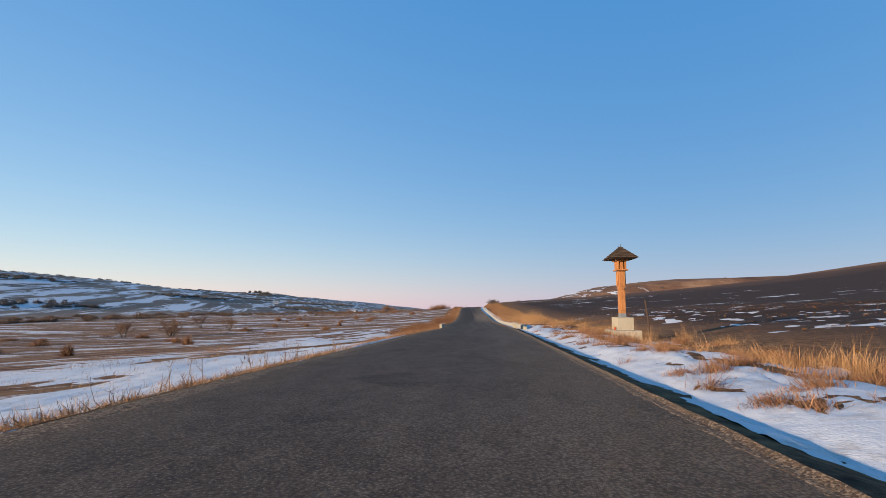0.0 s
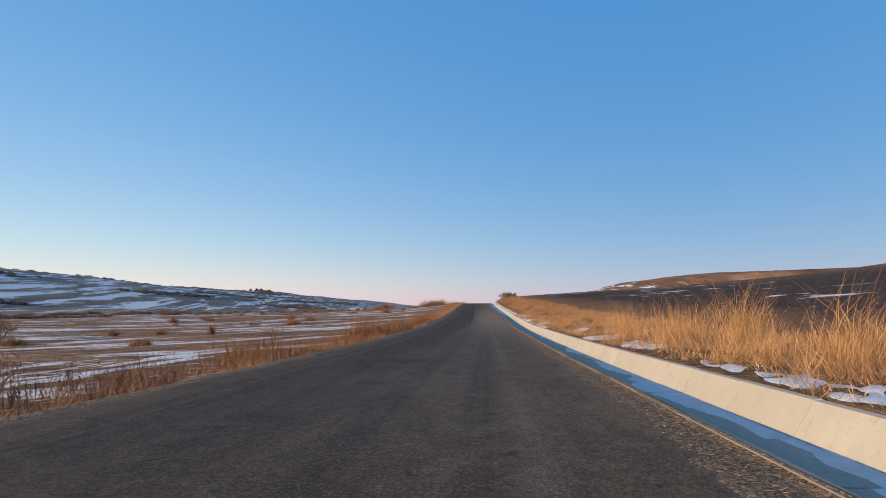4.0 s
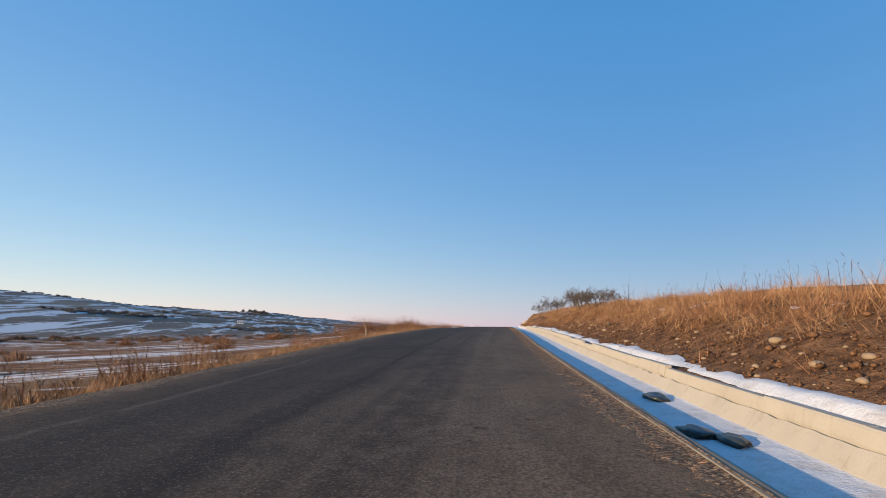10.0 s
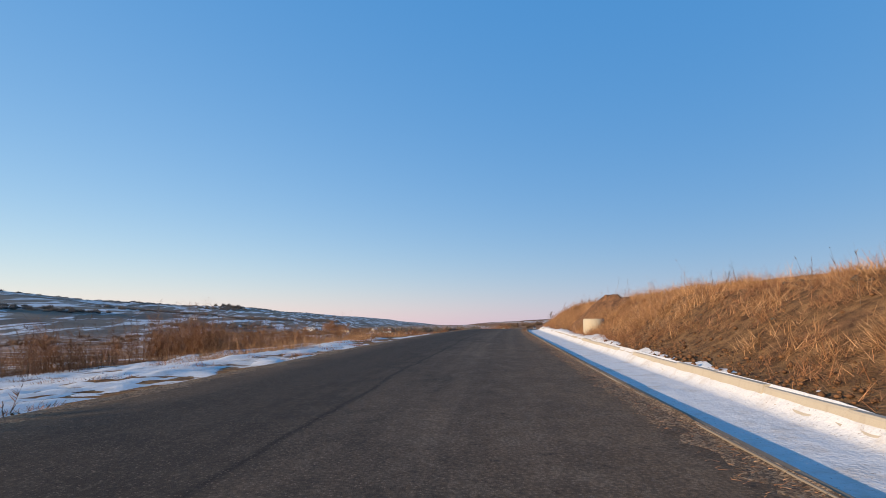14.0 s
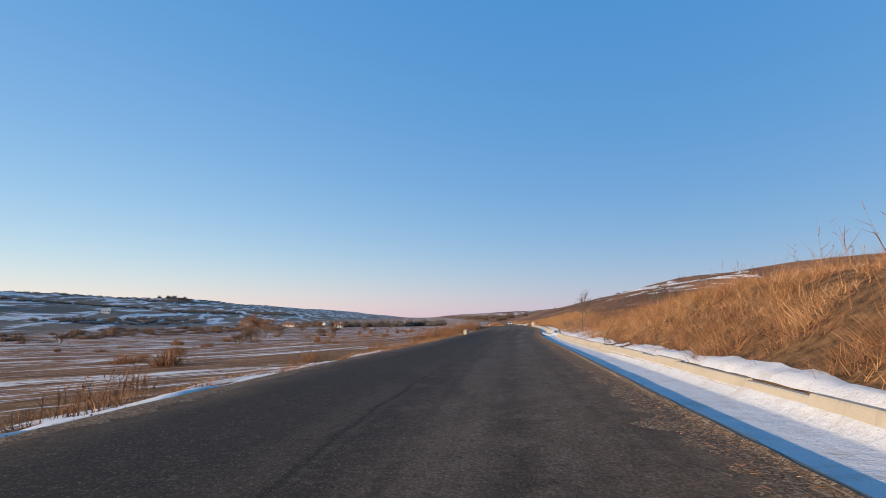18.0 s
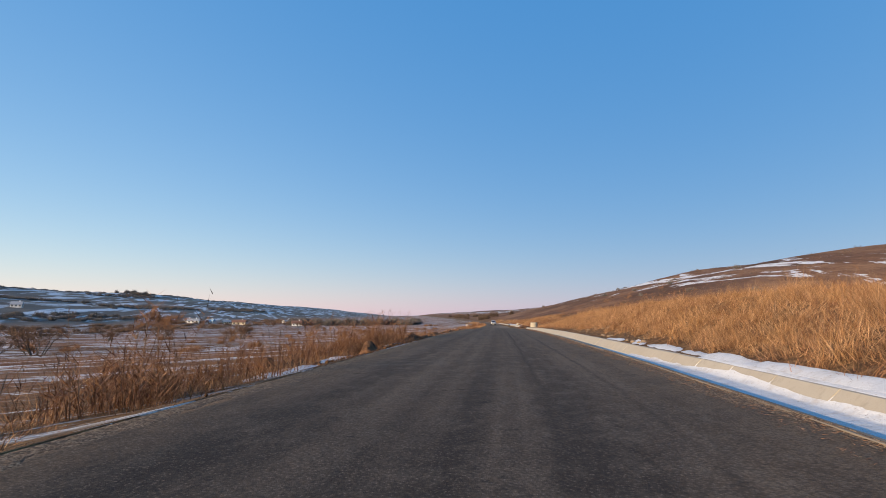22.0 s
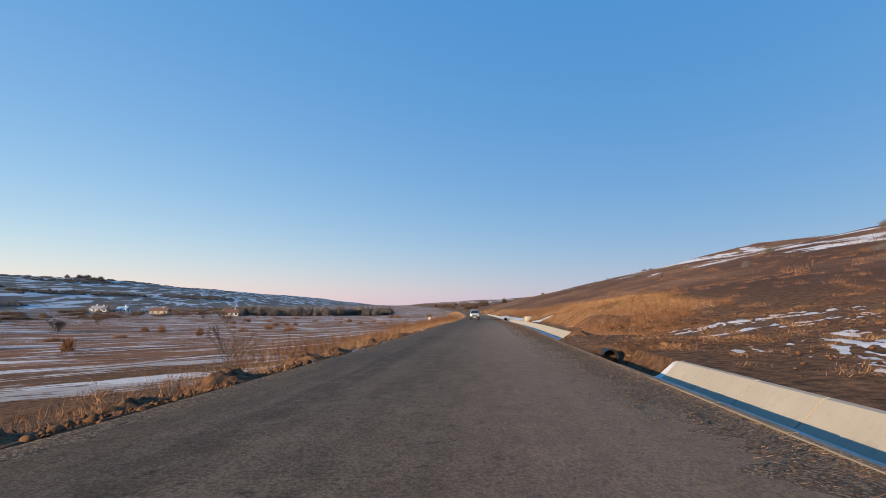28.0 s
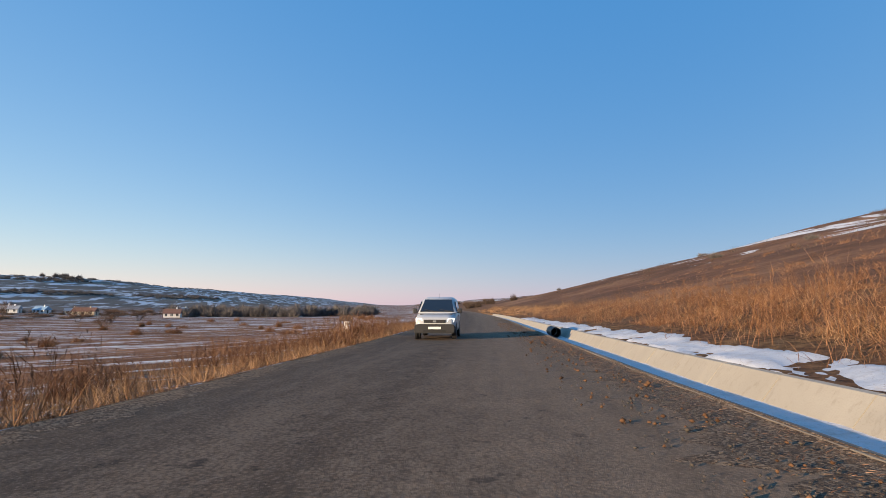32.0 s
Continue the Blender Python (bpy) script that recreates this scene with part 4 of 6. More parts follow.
WOOD, SHINGLE, BARK, SOIL = wood(), shingle(), bark(), soil()
STEEL = plain("grey_steel", (0.30, 0.32, 0.33), 0.45, 0.6)
RUST = plain("rusty_steel", (0.085, 0.055, 0.042), 0.8, 0.3, 0.5)
RED = plain("red_glass", (0.55, 0.06, 0.03), 0.25)
BRASS = plain("gold_metal", (0.55, 0.38, 0.10), 0.35, 0.8)
STRAW = straw_mat("dry_straw", (0.182, 0.090, 0.043), (0.392, 0.217, 0.109), (0.700, 0.455, 0.259))
RUSSET = straw_mat("russet_weed", (0.135, 0.063, 0.034), (0.311, 0.155, 0.081), (0.527, 0.304, 0.169))
PALE = straw_mat("pale_reed", (0.312, 0.163, 0.072), (0.468, 0.267, 0.124), (0.676, 0.423, 0.215))
TWIG = straw_mat("grey_twigs", (0.075, 0.052, 0.042), (0.13, 0.095, 0.075), (0.19, 0.14, 0.11))
STONE = plain("grey_stone", (0.080, 0.064, 0.050), 0.9, 0.0, 0.35)
OLIVE = straw_mat("olive_weed", (0.13, 0.085, 0.032), (0.24, 0.155, 0.06), (0.36, 0.24, 0.10))


# ---------------- wayside shrine: carved post under a shingled hip roof, on a concrete plinth
def shrine(y, d):
    g0 = land(y, d)
    s = thing("wayside_shrine", pose(float(road_x(y)) + d, y, g0 + 0.22, 0, 0, heading(y)), "carved wooden wayside post under dark shingled roof on concrete plinth", "shrine")
    bm = box(-0.80, -1.15, -0.45, 0.75, 1.15, 0.40, 0.02)
    part("footing", roughen(bm, 0.008, 0.4), CAST, s, "stained concrete base slab")
    part("plinth", roughen(box(-0.45, -0.70, 0.402, 0.45, 0.70, 1.12, 0.018), 0.006, 0.3), CAST, s, "cast concrete plinth block")
    for yy in (-0.13, 0.13):
        part("steel_shoe", box(-0.17, yy - 0.12, 1.122, 0.17, yy + 0.12, 1.34, 0.012), STEEL, s, "grey metal shoe round the post's foot")
    # the post widens and narrows as it is carved
    outline = [(-0.16, 1.342), (0.16, 1.342), (0.17, 1.7), (0.15, 2.5), (0.14, 2.72), (0.17, 2.80), (0.18, 3.75), (-0.18, 3.75), (-0.17, 2.80), (-0.14, 2.72), (-0.15, 2.5), (-0.17, 1.7)]
    bm = prism(outline, -0.24, 0.24)
    bmesh.ops.bevel(bm, geom=[e for e in bm.edges if abs(e.verts[0].co.y - e.verts[1].co.y) < 0.01 or True], offset=0.012, segments=1, affect="EDGES")
    part("post", bm, WOOD, s, "honey-coloured carved timber post")
    for sgn in (-1, 1):
        a, b = sorted((sgn * 0.262, sgn * 0.33))
        part("lower_panel", box(-0.13, a, 1.50, 0.13, b, 2.55, 0.02), WOOD, s)
        part("peg", rod((-0.19, sgn * 0.30, 2.42), (0.19, sgn * 0.30, 2.42), 0.022), WOOD, s)
        a, b = sorted((sgn * 0.262, sgn * 0.34))
        part("upper_panel", box(-0.16, a, 2.86, 0.16, b, 3.70, 0.02), WOOD, s)
        bm = prism([(-0.16, 2.855), (0.16, 2.855), (0.05, 2.68), (-0.05, 2.68)], a, b)
        part("bracket", bm, WOOD, s)
        for xx in (-0.205, 0.205):
            part("rib", rod((xx, sgn * 0.18, 2.9), (xx, sgn * 0.18, 3.72), 0.035, 0.03, 6), WOOD, s)
    part("shelf", box(-0.34, -0.46, 3.752, 0.34, 0.46, 3.82, 0.012), WOOD, s, "broad carved shelf board")
    for xx in (-0.21, 0.21):
        for yy in (-0.32, -0.11, 0.11, 0.32):
            part("baluster", box(xx - 0.045, yy - 0.045, 3.822, xx + 0.045, yy + 0.045, 4.30, 0.014), WOOD, s)
    part("core_board", box(-0.10, -0.30, 3.822, 0.10, 0.30, 4.30, 0.01), WOOD, s)
    part("cap_beam", box(-0.36, -0.48, 4.302, 0.36, 0.48, 4.40, 0.012), WOOD, s)
    part("soffit", box(-0.72, -0.92, 4.402, 0.72, 0.92, 4.44, 0.005), SHINGLE, s, "dark boarded underside of the roof")
    # hip roof laid in rows of short shingles
    eave, ridge, zx, zt = (0.80, 1.0), 0.30, 4.44, 5.10
    bm = bmesh.new()
    b4 = [bm.verts.new((sx * (eave[0] - 0.04), sy * (eave[1] - 0.04), zx)) for sx, sy in ((-1, -1), (1, -1), (1, 1), (-1, 1))]
    r2 = [bm.verts.new((0, -ridge, zt)), bm.verts.new((0, ridge, zt))]
    for f in ((b4[0], b4[1], r2[0]), (b4[1], b4[2], r2[1], r2[0]), (b4[2], b4[3], r2[1]), (b4[3], b4[0], r2[0], r2[1])):
        bm.faces.new(f)
    bm.faces.new(b4[::-1])
    roof = part("roof", bm, SHINGLE, s, "steep hip roof of dark wooden shingles")
    me = None
    rr = random.Random(3)
    rows = 7
    for a, b, ca, cb in (((-1, -1), (1, -1), (0, -1), (0, -1)), ((1, -1), (1, 1), (0, -1), (0, 1)), ((1, 1), (-1, 1), (0, 1), (0, 1)), ((-1, 1), (-1, -1), (0, 1), (0, -1))):
        p0, p1 = Vector((a[0] * eave[0], a[1] * eave[1], zx - 0.01)), Vector((b[0] * eave[0], b[1] * eave[1], zx - 0.01))
        q0, q1 = Vector((0, ca[1] * ridge, zt + 0.01)), Vector((0, cb[1] * ridge, zt + 0.01))
        for k in range(rows):
            w = k / rows
            s0, s1 = p0.lerp(q0, w), p1.lerp(q1, w)
            t0, t1 = p0.lerp(q0, w + 1.25 / rows), p1.lerp(q1, w + 1.25 / rows)
            n = max(2, int((s1 - s0).length / 0.17))
            nrm = (s1 - s0).cross(t0 - s0).normalized()
            for i in range(n):
                u0, u1 = (i + 0.04) / n, (i + 0.96) / n
                lift = 0.035 + rr.uniform(0, 0.012)
                dip = rr.uniform(-0.02, 0.02)
                lo0, lo1 = s0.lerp(s1, u0) + nrm * lift, s0.lerp(s1, u1) + nrm * lift
                lo0, lo1 = lo0 + (s0 - t0) * dip, lo1 + (s0 - t0) * dip
                hi0, hi1 = t0.lerp(t1, u0) + nrm * 0.004, t0.lerp(t1, u1) + nrm * 0.004
                vs = [lo0, lo1, hi1, hi0]
                bm = bmesh.new()
                top = [bm.verts.new(v) for v in vs]
                bot = [bm.verts.new(v - nrm * 0.02) for v in vs]
                bm.faces.new(top), bm.faces.new(bot[::-1])
                for j in range(4):
                    bm.faces.new((top[j], bot[j], bot[(j + 1) % 4], top[(j + 1) % 4]))
                part("shingle", bm, SHINGLE, roof)
    for yy in (-ridge, ridge):
        part("finial", rod((0, yy, zt - 0.02), (0, yy, zt + 0.17), 0.03, 0.012, 6), SHINGLE, roof)
    lan = thing("grave_lantern", s.matrix_world @ pose(-0.60, -0.62, 0.402), "small red glass candle lantern with a gold lid", "lantern")
    part("glass", rod((0, 0, 0), (0, 0, 0.15), 0.055, 0.06, 12), RED, lan)
    part("lid", rod((0, 0, 0.151), (0, 0, 0.20), 0.062, 0.02, 12), BRASS, lan)
    part("base", rod((0, 0, -0.001), (0, 0, 0.02), 0.065, 0.06, 12), BRASS, lan)
    for ob in s.children:
        if ob.name.split(".")[0] not in ("footing", "plinth"):
            ob.matrix_local = Matrix.Translation((0, 0, 1.12)) @ Matrix.Diagonal((1, 1, 1.03, 1)) @ Matrix.Translation((0, 0, -1.12))
    return s


shrine(30.0, 7.88)
pole = thing("steel_pole", pose(float(road_x(28.6)) + 9.1, 28.6, land(28.6, 9.1) - 0.3, 2, -7, 0), "thin dark rusty steel pole leaning beside the shrine", "pole")
part("shaft", rod((0, 0, 0), (0, 0, 2.55), 0.045, 0.045, 8), RUST, pole)
part("cap", rod((0, 0, 2.551), (0, 0, 2.60), 0.055, 0.05, 8), RUST, pole)
for z in (1.3, 1.95):
    part("clamp", box(-0.055, -0.055, z, 0.055, 0.055, z + 0.06, 0.006), RUST, pole)


# ---------------- culvert headwalls
def headwall(y, d, length, width, height, label, turn=0.0, group="culvert headwalls", sink=0.12, inscription=False):
    h = thing("headwall", at_road(y, d, 0, turn), label, "culvert wall", group)
    part("block", roughen(box(0, 0, -sink, width, length, height, 0.015), 0.006, 0.5, y), CAST, h)
    part("coping", roughen(box(-0.015, -0.015, height + 0.001, width + 0.015, length + 0.015, height + 0.05, 0.012), 0.005, 0.4, y), CAST, h)
    if inscription:
        for i, (a, b) in enumerate(((1.5, 1.58), (1.62, 1.74), (1.79, 1.86))):
            part("painted_bar", box(-0.004, a, 0.2, -0.0005, b, 0.32), RUST, h, "faded dark painted mark")
    return h


headwall(54.8, -4.98, 3.5, 0.27, 0.31, "cast concrete headwall beside the asphalt, shaded face")
headwall(55.0, 3.02, 3.6, 0.32, 0.47, "sunlit concrete headwall over the culvert inlet", inscription=True)
headwall(53.3, 3.95, 5.6, 0.26, 0.10, "low concrete wing wall beside the culvert inlet", sink=0.75)
headwall(403.0, -5.13, 2.3, 0.34, 0.42, "cast concrete headwall beside the asphalt, shaded face")
headwall(403.1, 4.28, 3.4, 0.32, 0.48, "sunlit concrete headwall half buried in snow")
headwall(400.2, 5.35, 5.6, 0.26, 0.14, "low concrete wing wall along snowy culvert inlet", sink=0.75)


# ---------------- concrete well rings
def well(y, d, z, height, label):
    w = thing("well_ring", at_road(y, d, z), label, "well", "concrete well rings")
    bm = bmesh.new()
    n = 40
    rings = [(0.60, 0), (0.605, height * 0.5), (0.60, height - 0.02), (0.585, height), (0.50, height), (0.49, height - 0.02), (0.49, 0.05)]
    loops = [[bm.verts.new((r * math.cos(2 * math.pi * i / n), r * math.sin(2 * math.pi * i / n), zz)) for i in range(n)] for r, zz in rings]
    for a, b in zip(loops, loops[1:]):
        for i in range(n):
            bm.faces.new((a[i], a[(i + 1) % n], b[(i + 1) % n], b[i]))
    part("ring", bm, CAST, w, smooth_faces=True)
    part("mortar_foot", roughen(rod((0, 0, -0.06), (0, 0, 0.05), 0.66, 0.62, 24), 0.012, 0.2), CAST, w)
    bm = rod((0, 0, height * 0.35), (0, 0, height * 0.35 + 0.03), 0.485, 0.485, 24)
    part("inner_fill", bm, SOIL, w, "dark soil inside the ring")
    return w


well(306.5, 5.5, 0.25, 0.95, "pale concrete well ring at the foot of an earth mound")
well(498.5, 5.4, 0.25, 0.76, "pale concrete well ring standing on bare soil")
well(572.8, 5.75, 0.0, 0.82, "pale concrete well ring behind the channel")


# ---------------- pipe under the field access, with its soil
def pipe(y, d, segs=84, top=-0.17):
    p = thing("culvert_pipe", at_road(y, d, top), "black corrugated plastic pipe under the field access", "pipe")
    bm = bmesh.new()
    n = 28
    prev = None
    outer = []
    for i in range(segs):
        r = 0.27 + (0.016 if i % 4 < 2 else 0.0)
        outer.append([bm.verts.new((r * math.cos(2 * math.pi * k / n), i * 0.11, r * math.sin(2 * math.pi * k / n))) for k in range(n)])
    for a, b in zip(outer, outer[1:]):
        for k in range(n):
            bm.faces.new((a[k], a[(k + 1) % n], b[(k + 1) % n], b[k]))
    inner = [[bm.verts.new((0.245 * math.cos(2 * math.pi * k / n), yy, 0.245 * math.sin(2 * math.pi * k / n))) for k in range(n)] for yy in (0.0, segs * 0.076)]
    for k in range(n):
        bm.faces.new((inner[0][k], inner[0][(k + 1) % n], inner[1][(k + 1) % n], inner[1][k]))
        bm.faces.new((outer[0][k], outer[0][(k + 1) % n], inner[0][(k + 1) % n], inner[0][k]))
    part("corrugated_wall", bm, plain("black_plastic", (0.018, 0.018, 0.020), 0.45), p)
    # near-black disc across the bore: the pipe's inner shade as colour
    part("collar", rod((0, 1.6, -0.0), (0, 1.61, 0), 0.24, 0.24, 20), plain("bore_shade", (0.004, 0.004, 0.005), 0.9), p)
    return p


pipe(519.45, 4.30, 74)
pipe(600.0, float(edge_r(600)) + 0.95, 20, 0.02)


def mound(name, y, d, ry, rx, h, label, seed, mat=None):
    """A heap of earth with a ragged, clodded skin."""
    bm = bmesh.new()
    n, rings = 40, 18
    centre = Vector((float(road_x(y)) + d, y, land(y, d)))
    prev = None
    for k in range(rings + 1):
        w = k / rings
        loop = []
        for i in range(n):
            a = 2 * math.pi * i / n
            dx, dy = rx * w * math.cos(a), ry * w * math.sin(a)
            rag = 1 + 0.3 * noise.noise(Vector((math.cos(a) * 1.5, math.sin(a) * 1.5, seed)))
            g = land(y + dy * rag, d + dx * rag)
            zz = g + h * (math.cos(math.pi * w) * 0.5 + 0.5) - 0.08 * (w > 0.95)
            zz += (1 - w ** 3) * (0.30 * h * noise.noise(Vector((dx, dy, seed)) * 1.6) + 0.10 * noise.noise(Vector((dx, dy, seed + 4)) * 5) + 0.05 * noise.noise(Vector((dx, dy, seed + 8)) * 11))
            loop.append(bm.verts.new(Vector((dx * rag, dy * rag, zz - centre.z))))
            if k == 0:
                break
        if k == 1:
            for i in range(n):
                bm.faces.new((prev[0], loop[i], loop[(i + 1) % n]))
        elif k > 1:
            for i in range(n):
                bm.faces.new((prev[i], loop[i], loop[(i + 1) % n], prev[(i + 1) % n]))
        prev = loop
    ob = part(name, bm, mat or SOIL, smooth_faces=True)
    ob.matrix_world = Matrix.Translation(centre)
    return tagged(ob, label, "earth mound")


mound("earth_mound", 312.0, 7.2, 4.5, 2.2, 1.0, "brown heap of dug earth beside the well ring", 2.0)
mound("earth_mound", 263.6, 5.7, 2.7, 1.4, 0.66, "heap of dark earth and cut grass", 3.0)
mound("earth_mound", 534.5, 7.6, 4.6, 2.2, 0.42, "dark bank of dug earth beside the field track", 4.0)
mound("earth_mound", 527.9, 4.75, 1.2, 0.9, 0.20, "clodded bank of soil closing the channel's end", 6.0)
mound("earth_mound", 568.6, 7.0, 1.7, 1.7, 0.5, "heap of earth under dead grass beside the well ring", 5.0)
rr = random.Random(12)
for i in range(34):
    yy = 428 + i * 3.3 + rr.uniform(-1.2, 1.2)
    h = rr.uniform(0.38, 0.62) if i < 6 else rr.uniform(0.14, 0.32)
    q = rr.uniform(1.2, 4.2) if i < 6 else rr.uniform(0.7, 1.4)
    mound("earth_mound", yy, float(edge_l(yy)) - q, rr.uniform(0.9, 1.9), rr.uniform(0.5, 0.9), h, "low heap of dark turned soil along the verge", 20.0 + i)


# ---------------- marker stone, stakes
km = thing("roadside_marker", pose(float(road_x(620)) - 12.8, 620, land(620, -12.8) - 0.05, 0, 0, heading(620)), "white painted roadside pillar carrying a dark board", "marker")
bm = prism([(-0.27, 0), (0.27, 0), (0.25, 1.30), (0.16, 1.48), (-0.16, 1.48), (-0.25, 1.30)], -0.2, 0.2)
bmesh.ops.bevel(bm, geom=list(bm.edges), offset=0.015, segments=1, affect="EDGES")
part("pillar", bm, plain("old_white_paint", (0.72, 0.69, 0.64), 0.8), km)
part("board", box(-0.62, -0.30, 1.50, 0.62, -0.22, 2.02, 0.01), RUST, km, "dark weathered board")
for xx in (-0.52, 0.52):
    part("post", box(xx - 0.04, -0.215, 0, xx + 0.04, -0.14, 1.98, 0.006), RUST, km)
part("white_knob", box(-0.10, -0.06, 1.48, 0.10, 0.06, 1.66, 0.02), plain("white_plastic", (0.8, 0.8, 0.78), 0.5), km)


def stake(y, q, side, h, lean, mat, label):
    p = spot(y, q, side, 0.15)
    s = thing("stake", pose(p.x, p.y, p.z, lean, lean * 0.5, 0), label, "stake", "survey stakes")
    part("shaft", box(-0.025, -0.025, 0, 0.025, 0.025, h, 0.005), mat, s)
    part("head", box(-0.03, -0.03, h + 0.001, 0.03, 0.03, h + 0.06, 0.008), mat, s)
    return s


WEATHERED = plain("weathered_wood", (0.40, 0.34, 0.27), 0.9, 0, 0.35)
stake(230.3, 0.9, "l", 0.72, 2, WEATHERED, "pale wooden survey stake in dry grass")
stake(493.2, 1.75, "l", 0.75, -3, BARK, "dark wooden stake at the field's edge")
stake(545.0, 2.6, "l", 0.7, 2, BARK, "dark wooden stake among weeds")
stake(503.5, 3.6, "r", 0.75, 3, WEATHERED, "pale wooden survey stake on bare soil")
stake(506.5, 4.0, "r", 0.70, -6, WEATHERED, "leaning pale wooden survey stake")
lath = thing("wooden_lath", at_road(58.2, 6.1, 0.12, 60), "pale lath lying on the ground behind the culvert", "lath")
part("strip", box(-0.03, -0.8, 0, 0.03, 0.8, 0.035, 0.006), WEATHERED, lath)
part("end", box(-0.032, 0.801, 0.0, 0.032, 0.86, 0.037, 0.006), RED, lath, "red painted end")
stick = thing("branch", at_road(371.0, 4.8, 0.75, 20), "bare dark branch leaning on the grassy bank", "branch")
part("stem", rod((0, 0, -0.35), (0.9, 0.3, 0.75), 0.03, 0.012, 6), BARK, stick)
part("fork", rod((0.5, 0.17, 0.26), (0.95, -0.1, 0.45), 0.015, 0.006, 5), BARK, stick)


# ---------------- cut branches thrown on the heap of earth
pile = thing("brush_pile", Matrix.Translation((float(road_x(266.0)) + 5.2, 265.6, land(265.6, 5.2) + 0.50)), "pile of cut bare branches lying on the bank", "brush pile")
rr = random.Random(5)
for i in range(26):
    a, ln, up = rr.uniform(-0.7, 0.7), rr.uniform(0.9, 1.9), rr.uniform(-0.1, 0.45)
    p = Vector((rr.uniform(-0.9, 0.4), rr.uniform(-0.8, 0.8), rr.uniform(0.0, 0.45)))
    q = p + Vector((math.cos(a) * ln, math.sin(a) * ln, up * ln))
    bm = rod(p, q, 0.016, 0.005, 5)
    for _ in range(3):
        w = rr.uniform(0.3, 0.9)
        m = p.lerp(q, w)
        rod(m, m + Vector((rr.uniform(-0.1, 0.5), rr.uniform(-0.4, 0.4), rr.uniform(0, 0.35))), 0.007, 0.003, 4, bm)
    part("branch", bm, BARK, pile)


# ---------------- small white van coming the other way
def van(y, d):
    v = thing("van", at_road(y, d, 0.03, 180), "small silver-white panel van with black bumper and lit headlights", "van")
    WHITE = plain("van_paint", (0.42, 0.43, 0.44), 0.3, 0.0, 0.05, 3.0, 0.5)
    BLACK = plain("black_trim", (0.022, 0.022, 0.024), 0.55)
    GLASS = plain("dark_glass", (0.015, 0.018, 0.022), 0.08, 0.0, 0.1, 3.0, 0.8)
    TYRE = plain("tyre_rubber", (0.02, 0.02, 0.021), 0.85)
    RIM = plain("steel_rim", (0.28, 0.29, 0.30), 0.4, 0.8)
    LAMP = material("headlight_glow", 0.2)
    b = LAMP.node_tree.nodes["Principled BSDF"]
    b.inputs["Emission Color"].default_value, b.inputs["Emission Strength"].default_value = (1.0, 0.93, 0.80, 1), 2.5
    b.inputs["Base Color"].default_value = (0.9, 0.9, 0.9, 1)
    # body: stations along the length (front at +y), half widths and heights
    st = [(2.18, 0.66, 0.42, 0.74), (2.14, 0.74, 0.34, 0.86), (1.98, 0.82, 0.30, 0.96), (1.62, 0.86, 0.28, 1.03), (1.25, 0.87, 0.28, 1.08), (1.05, 0.87, 0.28, 1.13),
          (0.3, 0.87, 0.28, 1.13), (-1.0, 0.87, 0.28, 1.13), (-2.05, 0.86, 0.30, 1.13), (-2.15, 0.83, 0.36, 1.10)]
    bm = bmesh.new()
    loops = []
    for yy, w, z0, z1 in st:
        pts = [(-w * 0.92, z0), (-w, z0 + 0.12), (-w, z1 - 0.16), (-w * 0.93, z1 - 0.03), (-w * 0.6, z1), (w * 0.6, z1), (w * 0.93, z1 - 0.03), (w, z1 - 0.16), (w, z0 + 0.12), (w * 0.92, z0)]
        loops.append([bm.verts.new((x, yy, z)) for x, z in pts])
    for a, c in zip(loops, loops[1:]):
        for i in range(10):
            bm.faces.new((a[i], a[(i + 1) % 10], c[(i + 1) % 10], c[i]))
    bm.faces.new(loops[0]), bm.faces.new(loops[-1][::-1])
    part("body", bm, WHITE, v, "white painted lower body", True)
    st = [(1.18, 0.80, 1.10, 1.11), (0.72, 0.78, 1.10, 1.42), (0.40, 0.74, 1.10, 1.68), (0.20, 0.72, 1.10, 1.76), (-0.4, 0.72, 1.10, 1.80), (-1.5, 0.72, 1.10, 1.80), (-2.02, 0.71, 1.10, 1.74), (-2.12, 0.74, 1.10, 1.30)]
    bm = bmesh.new()
    loops = []
    for yy, w, z0, z1 in st:
        wb = 0.855
        pts = [(-wb, z0), (-w - 0.02, max(z0 + 0.005, z1 - 0.12)), (-w * 0.8, z1), (w * 0.8, z1), (w + 0.02, max(z0 + 0.005, z1 - 0.12)), (wb, z0)]
        loops.append([bm.verts.new((x, yy, z)) for x, z in pts])
    for a, c in zip(loops, loops[1:]):
        for i in range(5):
            bm.faces.new((a[i], a[i + 1], c[i + 1], c[i]))
    bm.faces.new(loops[0]), bm.faces.new(loops[-1][::-1])
    part("cab", bm, WHITE, v, "white roof and cabin", True)

    def panel(name, corners, mat, out, label=""):
        bm = bmesh.new()
        n = (Vector(corners[1]) - Vector(corners[0])).cross(Vector(corners[2]) - Vector(corners[0])).normalized() * out
        top = [bm.verts.new(Vector(c) + n) for c in corners]
        bot = [bm.verts.new(Vector(c) - n) for c in corners]
        bm.faces.new(top), bm.faces.new(bot[::-1])
        for i in range(len(corners)):
            bm.faces.new((top[i], bot[i], bot[(i + 1) % len(corners)], top[(i + 1) % len(corners)]))
        return part(name, bm, mat, v, label)

    panel("windscreen", [(-0.74, 1.13, 1.15), (0.74, 1.13, 1.15), (0.60, 0.405, 1.675), (-0.60, 0.405, 1.675)], GLASS, 0.022, "dark windscreen")
